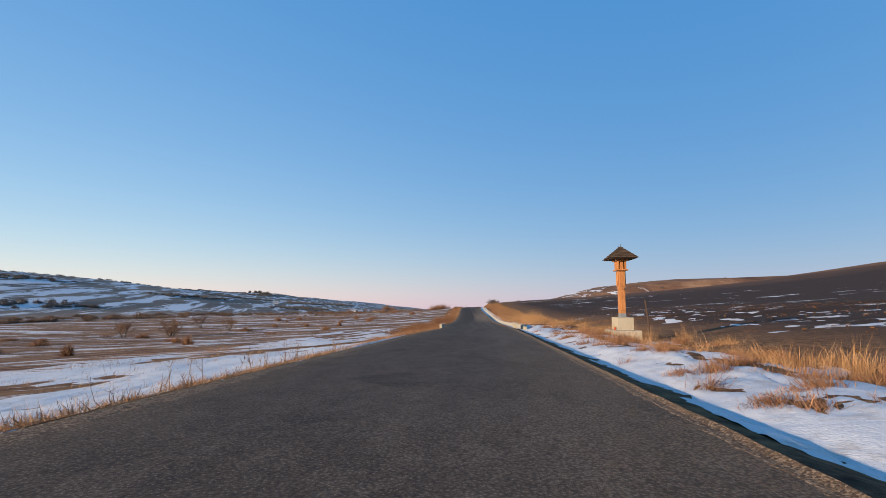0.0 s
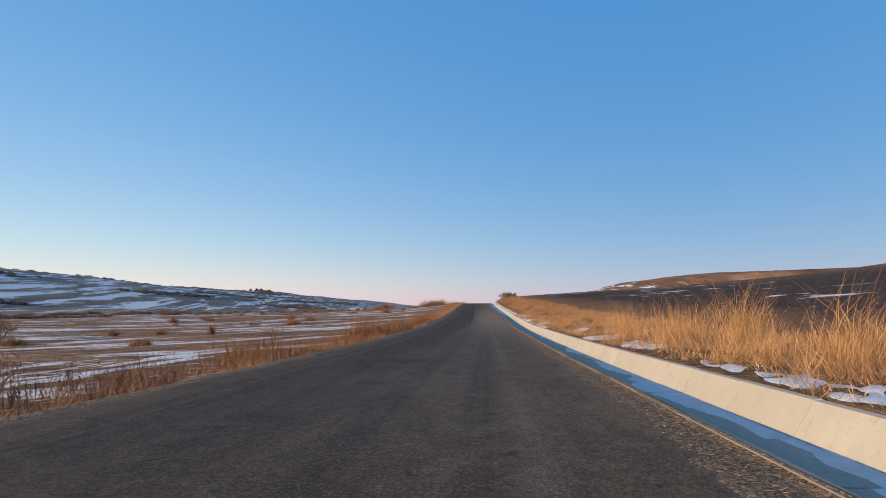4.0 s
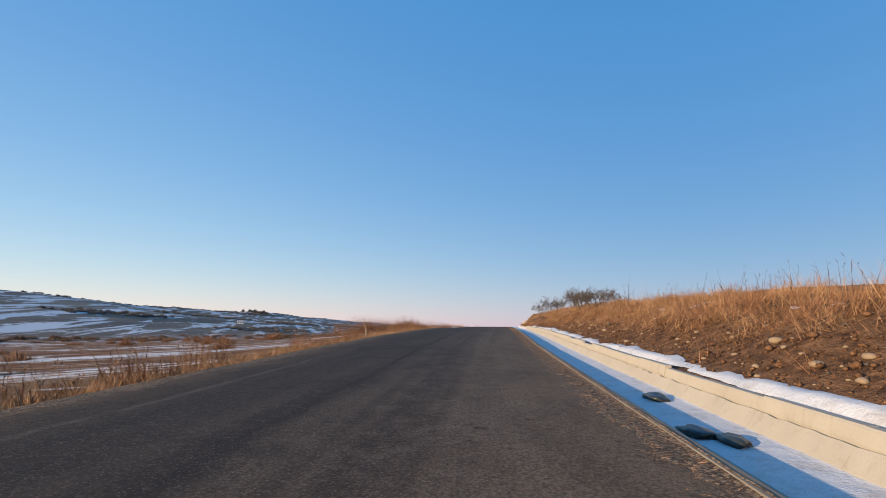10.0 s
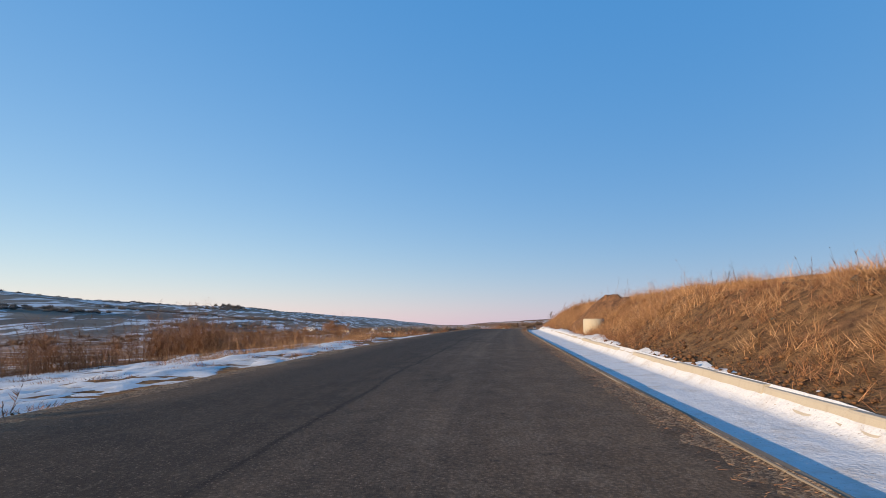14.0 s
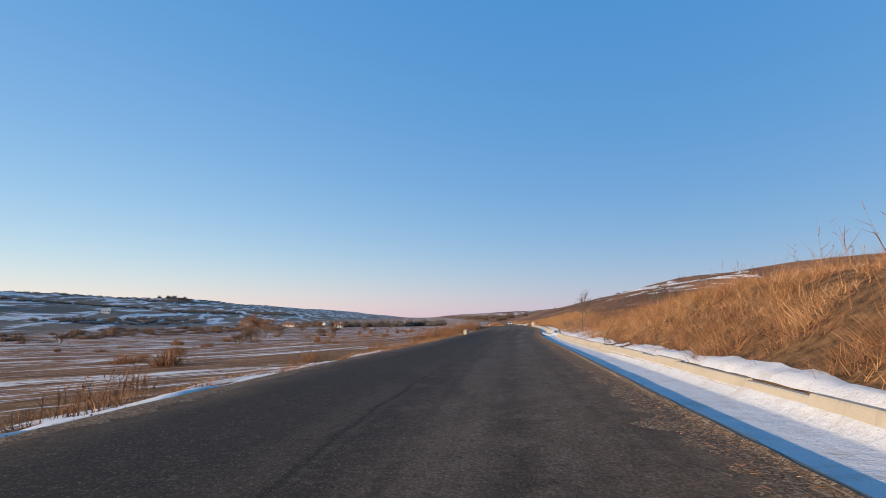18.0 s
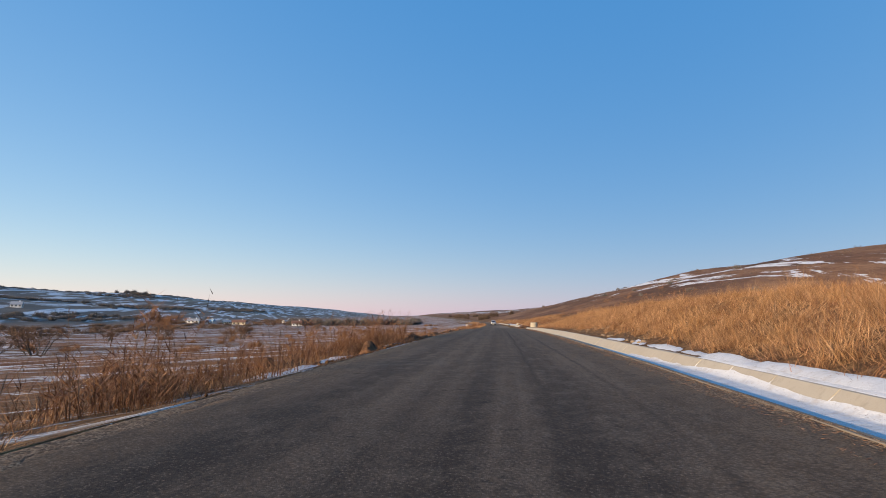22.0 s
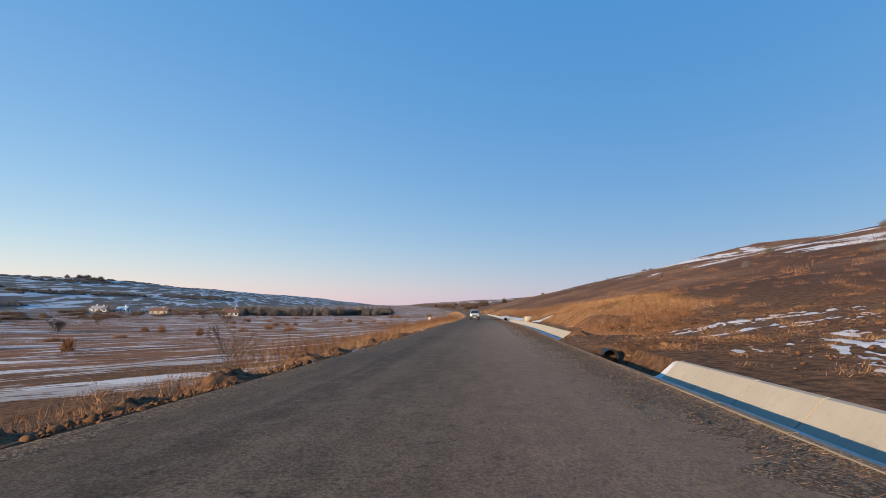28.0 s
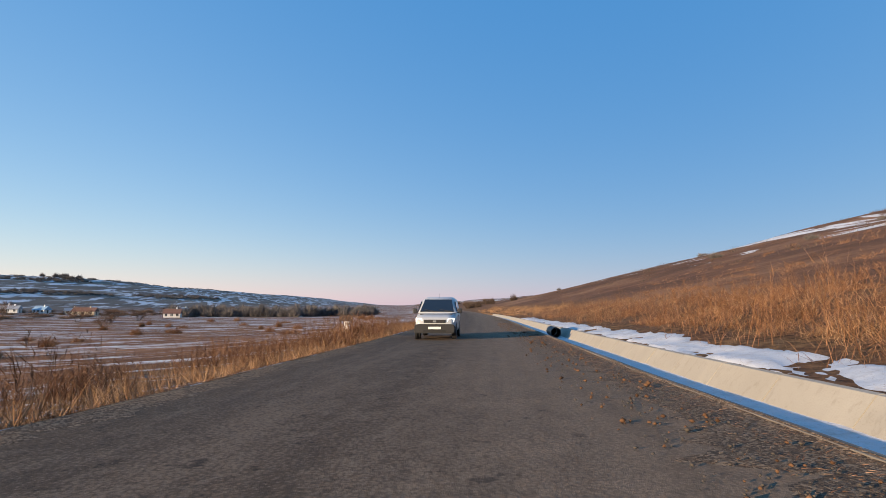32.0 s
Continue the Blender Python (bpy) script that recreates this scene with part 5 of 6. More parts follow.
    for s in (-1, 1):
        panel("side_window", [(s * 0.845, 0.90, 1.16), (s * 0.845, 0.05, 1.16), (s * 0.765, 0.05, 1.60), (s * 0.765, 0.42, 1.60)], GLASS, 0.016)
        panel("headlight", [(s * 0.50, 2.15, 0.72), (s * 0.79, 2.03, 0.74), (s * 0.80, 1.98, 0.89), (s * 0.55, 2.11, 0.88)], LAMP, 0.03, "lit headlight")
        part("fog_recess", box(min(s * 0.52, s * 0.74), 2.10, 0.42, max(s * 0.52, s * 0.74), 2.19, 0.52, 0.02), TYRE, v)
        m = part("mirror", box(min(s * 0.90, s * 1.08), 0.84, 1.08, max(s * 0.90, s * 1.08), 0.96, 1.30, 0.03), BLACK, v, "black door mirror")
        part("arm", rod((s * 0.84, 0.90, 1.12), (s * 0.92, 0.90, 1.14), 0.025, 0.025, 6), BLACK, m)
        part("wiper", rod((s * 0.35 - 0.3, 1.165, 1.165), (s * 0.35 + 0.25, 1.05, 1.26), 0.012, 0.008, 5), BLACK, v)
        for yy in (1.42, -1.38):
            w = part("wheel", rod((s * 0.68, yy, 0.30), (s * 0.86, yy, 0.30), 0.30, 0.30, 24), TYRE, v, "dark tyre")
            part("rim", rod((s * 0.845, yy, 0.30), (s * 0.872, yy, 0.30), 0.19, 0.17, 18), RIM, w)
            part("wheel_arch", rod((s * 0.79, yy, 0.34), (s * 0.874, yy, 0.34), 0.37, 0.37, 24), BLACK, v)
        part("door_line", box(min(s * 0.872, s * 0.878), -0.02, 0.42, max(s * 0.872, s * 0.878), -0.005, 1.08), BLACK, v)
        part("handle", box(min(s * 0.872, s * 0.895), 0.10, 0.94, max(s * 0.872, s * 0.895), 0.28, 0.98, 0.008), BLACK, v)
    bm = prism([(-0.80, 0.28), (0.80, 0.28), (0.86, 0.40), (0.84, 0.60), (0.72, 0.66), (-0.72, 0.66), (-0.84, 0.60), (-0.86, 0.40)], 1.92, 2.23)
    bmesh.ops.bevel(bm, geom=list(bm.edges), offset=0.03, segments=2, affect="EDGES")
    part("bumper", bm, BLACK, v, "black plastic front bumper")
    part("grille", box(-0.46, 2.10, 0.70, 0.46, 2.20, 0.84, 0.02), BLACK, v, "black grille")
    part("badge", box(-0.07, 2.201, 0.73, 0.07, 2.212, 0.81, 0.015), RIM, v, "plain chrome badge")
    part("number_plate", box(-0.26, 2.231, 0.45, 0.26, 2.242, 0.55, 0.004), plain("plate_white", (0.75, 0.75, 0.72), 0.5), v, "plain white plate")
    part("air_intake", box(-0.48, 2.225, 0.33, 0.48, 2.236, 0.42, 0.008), TYRE, v)
    part("bonnet_seam", box(-0.70, 1.50, 1.02, 0.70, 1.51, 1.06, 0.0), BLACK, v)
    part("roof_aerial", rod((0, 0.1, 1.76), (0, -0.05, 1.96), 0.008, 0.005, 5), BLACK, v)
    part("rear_bumper", box(-0.80, -2.22, 0.30, 0.80, -2.05, 0.55, 0.03), BLACK, v)
    return v


van(595.6, -2.2)


# ---------------- dry grass and weeds along the road
def blades(rs, X, Y, Z, tuft, height, width, lean):
    """Bent blades at the given feet, leaning up to lean radians: five points and three triangles each."""
    n = len(X)
    a = rs.uniform(0, 2 * np.pi, n)
    h = height * tuft[0] * np.clip(rs.lognormal(-0.12, 0.38, n), 0.25, 1.7)
    th = np.clip(lean * np.sqrt(rs.uniform(0, 1, n)), 0, 1.45)
    th2 = np.clip(th * 1.5 + 0.15, 0, 1.75)
    b = np.where(rs.uniform(0, 1, n) < 0.55, tuft[1] + rs.normal(0, 0.5, n), rs.uniform(0, 2 * np.pi, n))
    wx, wy = np.cos(a) * width * 0.34, np.sin(a) * width * 0.34
    foot = np.stack([X, Y, Z - 0.03], -1)
    mid = foot + np.stack([np.sin(th) * np.cos(b), np.sin(th) * np.sin(b), np.cos(th)], -1) * (h * 0.55)[:, None]
    tip = mid + np.stack([np.sin(th2) * np.cos(b), np.sin(th2) * np.sin(b), np.cos(th2)], -1) * (h * 0.5)[:, None]
    w = np.stack([wx, wy, np.zeros(n)], -1)
    v = np.stack([foot - w, foot + w, mid - w * 0.8, mid + w * 0.8, tip], 1).reshape(-1, 3)
    k = np.arange(n)[:, None] * 5
    f = np.concatenate([k + [0, 1, 3], k + [0, 3, 2], k + [2, 3, 4]], 1).reshape(-1, 3)
    return v, f


def scatter(rs, n, ya, yb, side, qa, qb, clump=0.0, spread=0.25, band=None):
    """n feet in a stretch of verge, loose or gathered in clumps, with each clump's own height and lean."""
    tuft = (np.ones(n), np.full(n, 0.5))
    if clump > 0:
        m = max(1, int(n / clump))
        cy, cq = rs.uniform(ya, yb, m), rs.uniform(qa, qb, m)
        if band is not None:
            keep = band(cy, cq)
            cy, cq = cy[keep], cq[keep]
            m = len(cy)
        i = rs.randint(0, m, n)
        tuft = (np.clip(rs.lognormal(-0.05, 0.38, m), 0.35, 1.7)[i], rs.uniform(0, 2 * np.pi, m)[i])
        y, q = cy[i] + rs.normal(0, spread, n), cq[i] + rs.normal(0, spread, n)
    else:
        y, q = rs.uniform(ya, yb, n), rs.uniform(qa, qb, n)
    q = np.maximum(q, 0.05 if side == "l" else (2.0 if ya > 58 else 0.3))
    if side == "r" and ya > 58:
        # bare dug soil at the foot of the bank: grass begins above it, on a ragged line
        line = np.interp(y, BALD[:, 0], BALD[:, 1]) + 0.30 * np.sin(y * 1.9) + 0.25 * np.sin(y * 4.7 + 1)
        stray = rs.uniform(0, 1, n) < 0.05
        q = np.where((q < line) & ~stray, line + (q - 2.0) * 0.9, q)
    return sheet_x(y, q, side), y, sheet_z(y, q, side), tuft


seeds = iter(range(100, 400))
BALD = np.array([(185, 2.0), (196, 2.6), (204, 4.1), (232, 3.9), (241, 3.2), (248, 2.8), (254, 3.5), (261, 3.5), (266, 2.7), (272, 2.0), (425, 2.0), (433, 3.1), (448, 3.3), (456, 2.0)])


def grass(label, n, ya, yb, side, qa, qb, height, mat, clump=40, spread=0.25, width=0.013, lean=0.9, name="dry_grass"):
    rs = np.random.RandomState(next(seeds))
    n, width = int(n * 0.8), width * 1.15
    X, Y, Z, tuft = scatter(rs, n, ya, yb, side, qa, qb, clump, spread)
    v, f = blades(rs, X, Y, Z, tuft, height, width, lean)
    return tagged(mesh_object(name, v, f, mat), label, "grass", kind="stuff")


def thatch(label, n, ya, yb, side, qa, qb, height, mat, clump=30, spread=0.18, width=0.010, lean=1.45, name="dry_grass"):
    """A mat of single fine blades, in tufts that lie over one another."""
    rs = np.random.RandomState(next(seeds))
    n, width = int(n * 0.74), width * 1.35
    X, Y, Z, tuft = scatter(rs, n, ya, yb, side, qa, qb, clump, spread)
    h = height * tuft[0] * rs.uniform(0.5, 1.3, n)
    th = lean * np.sqrt(rs.uniform(0.02, 1, n))
    b = np.where(rs.uniform(0, 1, n) < 0.6, tuft[1] + rs.normal(0, 0.6, n), rs.uniform(0, 2 * np.pi, n))
    foot = np.stack([X, Y, Z - 0.02 + 0.06 * rs.uniform(0, 1, n)], -1)
    tip = foot + np.stack([np.sin(th) * np.cos(b), np.sin(th) * np.sin(b), np.cos(th)], -1) * h[:, None]
    a = rs.uniform(0, 2 * np.pi, n)
    w = np.stack([np.cos(a), np.sin(a), 0.3 * np.sin(a * 3)], -1) * (width * 0.5)
    v = np.stack([foot - w, foot + w, tip], 1).reshape(-1, 3)
    return tagged(mesh_object(name, v, np.arange(n * 3).reshape(-1, 3), mat), label, "grass", kind="stuff")


def weeds(label, n, ya, yb, side, qa, qb, height, mat, clump=6, spread=0.3, twigs=7, name="weeds"):
    """Stiff branching stalks: a stem of two crossed slivers and short side twigs."""
    rs = np.random.RandomState(next(seeds))
    X, Y, Z, tuft = scatter(rs, n, ya, yb, side, qa, qb, clump, spread)
    h = height * tuft[0] * rs.uniform(0.4, 1.2, n)
    lx, ly = rs.normal(0, 0.20, n) * h, rs.normal(0, 0.20, n) * h
    foot = np.stack([X, Y, Z - 0.04], -1)
    tip = foot + np.stack([lx, ly, h], -1)
    vs, fs, off = [], [], 0
    for a in (0.0, np.pi / 2):
        w = np.array([np.cos(a), np.sin(a), 0]) * 0.010
        vs.append(np.stack([foot - w, foot + w, tip], 1).reshape(-1, 3))
        fs.append(np.arange(n * 3).reshape(-1, 3) + off)
        off += n * 3
    for _ in range(int(twigs * 0.85)):
        w0 = rs.uniform(0.15, 0.97, n)[:, None]
        p = foot * (1 - w0) + tip * w0
        a = rs.uniform(0, 2 * np.pi, n)
        ln = h * rs.uniform(0.14, 0.42, n) * (1.25 - w0[:, 0])
        e = p + np.stack([np.cos(a) * ln, np.sin(a) * ln, ln * rs.uniform(0.4, 1.2, n)], -1)
        w = np.stack([-np.sin(a), np.cos(a), 0.6 + 0 * a], -1) * 0.009
        vs.append(np.stack([p - w, p + w, e], 1).reshape(-1, 3))
        fs.append(np.arange(n * 3).reshape(-1, 3) + off)
        off += n * 3
    return tagged(mesh_object(name, np.concatenate(vs), np.concatenate(fs), mat), label, "weeds", kind="stuff")


weeds("fuzzy russet weeds beside the road", 1100, 252, 284, "l", 1.0, 4.5, 0.8, RUSSET, 50, 0.45, 15)
# right side
grass("tall golden grass clumps rising from the snow", 12000, 4, 60, "r", 4.2, 8.5, 0.62, PALE, 130, 0.30, 0.013, 0.9)
thatch("low matted brown tussocks poking through snow", 42000, -8, 56, "r", 1.7, 7.5, 0.28, RUSSET, 260, 0.20, 0.012, 1.2)
grass("dense pale reeds behind the channel", 11000, 61, 108, "r", 3.2, 7.5, 0.60, STRAW, 90, 0.28, 0.011, 1.1, "reeds")
grass("tall pale clumps of reeds behind the channel", 13000, 64, 104, "r", 3.4, 7.0, 1.0, PALE, 320, 0.45, 0.011, 0.6, "reeds")
thatch("matted straw under the reeds", 64000, 60, 130, "r", 2.2, 8.0, 0.32, STRAW, 40, 0.25, 0.010, 1.3)
thatch("matted rust-coloured grass on a low mound", 80000, 118, 160, "r", 2.4, 9.0, 0.40, STRAW, 120, 0.26, 0.010, 1.6)
thatch("thick dry grass covering the road bank", 160000, 156, 300, "r", 3.4, 9.0, 0.46, STRAW, 150, 0.26, 0.010, 1.6)
grass("taller dry grass along the crest of the bank", 16000, 150, 300, "r", 5.0, 9.5, 0.55, STRAW, 90, 0.26, 0.009, 1.2)
thatch("rust-brown grass layer on the road bank", 140000, 140, 300, "r", 2.5, 9.0, 0.40, RUSSET, 120, 0.26, 0.010, 1.6)
thatch("thick golden grass on the steep bank", 145000, 298, 408, "r", 2.8, 9.0, 0.52, STRAW, 150, 0.28, 0.010, 1.5)
grass("taller golden grass on the steep bank", 16000, 298, 408, "r", 3.6, 9.5, 0.62, STRAW, 60, 0.24, 0.009, 0.9)
thatch("brown fallen stems on the steep bank", 105000, 298, 410, "r", 2.5, 9.0, 0.46, RUSSET, 140, 0.28, 0.010, 1.55)
grass("golden grass beyond the snow drift", 11000, 382, 418, "r", 4.4, 12.0, 0.55, STRAW, 110, 0.35, 0.012, 1.5)
thatch("dense golden grass along the channel", 135000, 408, 492, "r", 2.8, 9.0, 0.50, STRAW, 60, 0.24, 0.010, 1.2)
grass("taller golden grass along the channel", 14000, 408, 492, "r", 2.8, 10.0, 0.66, PALE, 60, 0.24, 0.009, 0.9)
thatch("brown undergrowth along the channel", 80000, 408, 494, "r", 2.5, 10.0, 0.38, RUSSET, 50, 0.22, 0.010, 1.5)
thatch("sparse straw on bare soil", 16000, 490, 533, "r", 2.5, 16.0, 0.24, STRAW, 60, 0.28, 0.009, 1.3)
thatch("golden grass on the bank beyond the access", 75000, 534, 560, "r", 3.0, 12.0, 0.48, STRAW, 130, 0.30, 0.012, 1.4)
grass("brown undergrowth beyond the access", 12000, 571, 640, "r", 3.4, 13.0, 0.40, RUSSET, 50, 0.45, 0.015, 1.5)
grass("pale reeds and weeds beyond the van", 12000, 578, 650, "r", 4.6, 13.0, 0.58, STRAW, 90, 0.45, 0.012, 1.3, "reeds")
grass("yellowed weeds beside the well ring", 9000, 566.4, 570.0, "r", 2.5, 5.2, 0.42, OLIVE, 160, 0.3, 0.013, 1.5)
weeds("thin dead stalks standing on the bank", 500, 150, 300, "r", 4.5, 10.5, 1.0, TWIG, 3, 0.5)
weeds("thin dead stalks standing on the bank", 420, 300, 396, "r", 4.5, 11.0, 1.1, RUSSET, 3, 0.5)
weeds("reddish weeds among the reeds", 700, 575, 640, "r", 3.6, 10.0, 1.3, RUSSET, 8, 0.5, 9)
weeds("reddish dead weeds on the slope", 900, 400, 492, "r", 4.0, 22.0, 0.9, RUSSET, 8, 0.6)
weeds("dead weeds among the snow", 260, 384, 412, "r", 2.6, 9.0, 0.9, TWIG, 6, 0.5, 9)
grass("brown grass in front of the shrine", 5000, 24, 33, "r", 2.8, 5.0, 0.42, RUSSET, 90, 0.3, 0.014, 0.9)
# left side
grass("short yellow grass along the asphalt", 5000, -12, 54, "l", 0.15, 1.3, 0.16, STRAW, 60, 0.16, 0.011, 1.2)
weeds("thin pale weeds on the snowy verge", 260, -10, 54, "l", 0.5, 2.8, 0.55, STRAW, 4, 0.25, 8)
grass("straw-coloured meadow grass", 12000, -10, 60, "l", 2.8, 30.0, 0.28, STRAW, 90, 0.8, 0.02, 0.9)
weeds("dense reddish weeds beside the road", 2300, 58, 118, "l", 1.0, 6.5, 0.80, RUSSET, 60, 0.5, 14)
grass("brown grass below the weeds", 9000, 58, 118, "l", 0.3, 6.0, 0.32, RUSSET, 50, 0.3, 0.014, 0.8)
weeds("tall bushy russet weeds beside the road", 3000, 112, 152, "l", 1.2, 6.5, 1.15, RUSSET, 90, 0.5, 16)
grass("brown grass below the bushy weeds", 8000, 112, 156, "l", 0.2, 5.0, 0.36, STRAW, 50, 0.3, 0.014, 0.7)
grass("golden verge grass", 26000, 150, 268, "l", 0.1, 3.0, 0.36, STRAW, 50, 0.25, 0.013, 1.1)
weeds("scattered weeds along the verge", 2400, 150, 270, "l", 0.8, 5.0, 0.7, RUSSET, 20, 0.35, 13)
grass("tall golden grass at the crest", 12000, 296, 330, "l", 2.6, 7.0, 0.60, STRAW, 90, 0.35, 0.013, 1.0)
weeds("tall fuzzy russet weeds behind the snowy verge", 4600, 276, 335, "l", 12.5, 19.0, 1.9, RUSSET, 50, 0.6, 16)
grass("brown grass along the strip of snow", 7000, 318, 402, "l", 1.4, 6.0, 0.28, STRAW, 70, 0.4, 0.015, 0.8)
weeds("scattered weeds beyond the strip of snow", 900, 314, 402, "l", 1.4, 8.0, 0.7, RUSSET, 40, 0.4, 13)
grass("golden grass behind the headwall", 9000, 400, 440, "l", 1.6, 6.0, 0.4, STRAW, 90, 0.3, 0.013, 1.1)
weeds("dense russet weeds beside the road", 2300, 405, 446, "l", 1.9, 6.0, 1.2, RUSSET, 40, 0.45, 15)
grass("sparse brown grass on turned soil", 9000, 438, 520, "l", 1.4, 7.0, 0.30, RUSSET, 70, 0.4, 0.015, 0.8)
weeds("thin stalks at the field's edge", 420, 440, 520, "l", 1.4, 5.0, 0.7, STRAW, 5, 0.4, 6)
grass("golden grass along the road's edge", 16000, 512, 600, "l", 0.15, 4.5, 0.38, STRAW, 70, 0.35, 0.013, 0.9)
weeds("low hedge of russet weeds behind the heaps", 1300, 444, 480, "l", 3.2, 9.0, 0.75, RUSSET, 30, 0.45, 13)
weeds("dense russet weeds along the road", 900, 524, 556, "l", 1.6, 7.5, 0.8, RUSSET, 18, 0.45, 14)
weeds("tall russet weeds along the road's edge", 4000, 570, 630, "l", 1.4, 9.0, 1.0, RUSSET, 60, 0.5, 16)
grass("distant verge grass", 9000, 600, 800, "l", 0.1, 6.0, 0.6, STRAW, 60, 0.6, 0.03, 0.6)
grass("distant verge grass", 9000, 640, 800, "r", 2.0, 12.0, 0.6, STRAW, 60, 0.6, 0.03, 0.6)
thatch("golden grass on the slope behind the snow drift", 60000, 558, 584, "r", 5.2, 14.0, 0.34, STRAW, 130, 0.30, 0.012, 1.5)
thatch("brown stems matted on the slope", 56000, 534, 600, "r", 4.5, 14.0, 0.40, RUSSET, 120, 0.32, 0.012, 1.6)
thatch("matted grass over the heap of earth", 16000, 566.4, 570.2, "r", 2.4, 5.4, 0.42, STRAW, 200, 0.3, 0.012, 1.5)
thatch("rust-brown brush on the slope by the bare trees", 40000, 378, 420, "r", 4.0, 14.0, 0.5, RUSSET, 130, 0.32, 0.012, 1.5)
weeds("reddish brush among the bare trees", 1500, 378, 424, "r", 4.2, 13.0, 0.95, RUSSET, 24, 0.6, 14)
grass("brown tussocks standing in the melting snow", 7000, -8, 52, "r", 1.6, 5.5, 0.36, RUSSET, 170, 0.17, 0.012, 1.3)
thatch("matted brown grass before the culvert", 24000, 34, 58, "l", 0.15, 3.2, 0.26, RUSSET, 60, 0.22, 0.011, 1.4)
thatch("flattened straw between the asphalt and the snow", 26000, -12, 54, "l", 0.25, 1.9, 0.20, STRAW, 60, 0.2, 0.010, 1.45)
thatch("brown grass growing over the dug bank", 16000, 531, 538, "r", 2.6, 9.0, 0.55, RUSSET, 90, 0.3, 0.011, 1.4)
weeds("reddish brush behind the well ring", 900, 574, 610, "r", 5.0, 16.0, 1.0, RUSSET, 30, 0.7, 13)
weeds("low scrub on the valley fields", 2600, 120, 640, "l", 14.0, 90.0, 0.9, RUSSET, 16, 1.2, 8)


thatch("matted straw along the verge", 60000, 150, 268, "l", 0.25, 3.6, 0.36, STRAW, 50, 0.2, 0.010, 1.3)
thatch("matted brown grass along the verge", 40000, 58, 152, "l", 0.3, 4.5, 0.30, RUSSET, 50, 0.2, 0.010, 1.35)
thatch("matted brown grass between patches of snow", 16000, 272, 312, "l", 0.6, 9.0, 0.16, RUSSET, 160, 0.28, 0.011, 1.4)
thatch("matted brown grass along the verge", 26000, 318, 436, "l", 0.8, 6.0, 0.20, RUSSET, 80, 0.22, 0.010, 1.35)
thatch("matted golden grass along the verge", 50000, 546, 625, "l", 0.5, 7.0, 0.40, STRAW, 50, 0.25, 0.010, 1.3)


def litter(label, n, ya, yb, wide, seed, mat):
    """Blown straw lying flat on the grit beside the kerb."""
    rs = np.random.RandomState(seed)
    y, q, a = rs.uniform(ya, yb, n), wide * rs.beta(1.2, 2.0, n), rs.uniform(0, 2 * np.pi, n)
    ln = rs.uniform(0.03, 0.10, n)
    foot = np.stack([road_x(y) + edge_r(y) - 0.02 - q, y, road_z(y) + 0.004 + 0.01 * rs.uniform(0, 1, n)], -1)
    tip = foot + np.stack([np.cos(a) * ln, np.sin(a) * ln, 0.025 * rs.uniform(0, 1, n)], -1)
    w = np.stack([-np.sin(a), np.cos(a), 0.8 + 0 * a], -1) * 0.0028
    v = np.stack([foot - w, foot + w, tip], 1).reshape(-1, 3)
    return tagged(mesh_object("straw_litter", v, np.arange(n * 3).reshape(-1, 3), mat), label, "litter", kind="stuff")


litter("blown straw beside the kerb", 12000, 60, 300, 0.6, 501, RUSSET)
litter("blown straw beside the kerb", 9000, 300, 480, 0.7, 502, RUSSET)
litter("thick blown straw and dirt beside the kerb", 9000, 478, 600, 1.0, 503, RUSSET)
# ---------------- bare trees and bushes
def branch_tubes(seed, height, stems, spread, levels=4, fork=3, r0=0.05, upright=0.6, least=0.006):
    """Trunk and branches as tapered three- and four-sided tubes: arrays for the trunk and for the crown."""
    rs = random.Random(seed)
    trunk, crown = [], ([], [])

    def tube(p, q, ra, rb, n, out):
        v, f = out
        ax = (q - p).normalized()
        u = ax.cross(Vector((0.3, 0.5, 0.81))).normalized()
        w = ax.cross(u)
        k = len(v)
        for c, r in ((p, ra), (q, rb)):
            for i in range(n):
                a = 2 * math.pi * i / n
                v.append(c + u * (math.cos(a) * r) + w * (math.sin(a) * r))
        for i in range(n):
            j = (i + 1) % n
            f.append((k + i, k + j, k + n + j, k + n + i))

    def grow(p, way, length, r, level):
        steps = 3 if level < 2 else 2
        for s in range(steps):
            way = (way + Vector((rs.gauss(0, 0.16), rs.gauss(0, 0.16), rs.gauss(0.03, 0.10)))).normalized()
            q = p + way * (length / steps)
            ra, rb = max(r * (1 - 0.25 * s / steps), least * 1.15), max(r * (1 - 0.25 * (s + 1) / steps), least)
            tube(p, q, ra, rb, 5 if level == 0 else 3, trunk[-1] if level == 0 else crown)
            p = q
            if level < levels and s > 0 - (level > 0):
                for _ in range(fork if s == steps - 1 else 1):
                    side = Vector((rs.gauss(0, 1), rs.gauss(0, 1), rs.gauss(0.15, 0.5))).normalized()
                    grow(p, (way * upright + side * spread).normalized(), length * rs.uniform(0.5, 0.8), rb * rs.uniform(0.5, 0.7), level + 1)

    for i in range(stems):
        a = rs.uniform(0, 2 * math.pi)
        lean = 0.12 if stems == 1 else 0.55
        base = Vector((math.cos(a), math.sin(a), 0)) * (0 if stems == 1 else 0.15 * math.sqrt(stems) + (rs.uniform(0, 0.8) if stems > 8 else 0))
        trunk.append(([], []))
        grow(base + Vector((0, 0, -0.08)), Vector((math.cos(a) * lean, math.sin(a) * lean, 1)).normalized(), height * rs.uniform(0.30, 0.42), r0 * rs.uniform(0.7, 1.1), 0)
    return trunk, crown


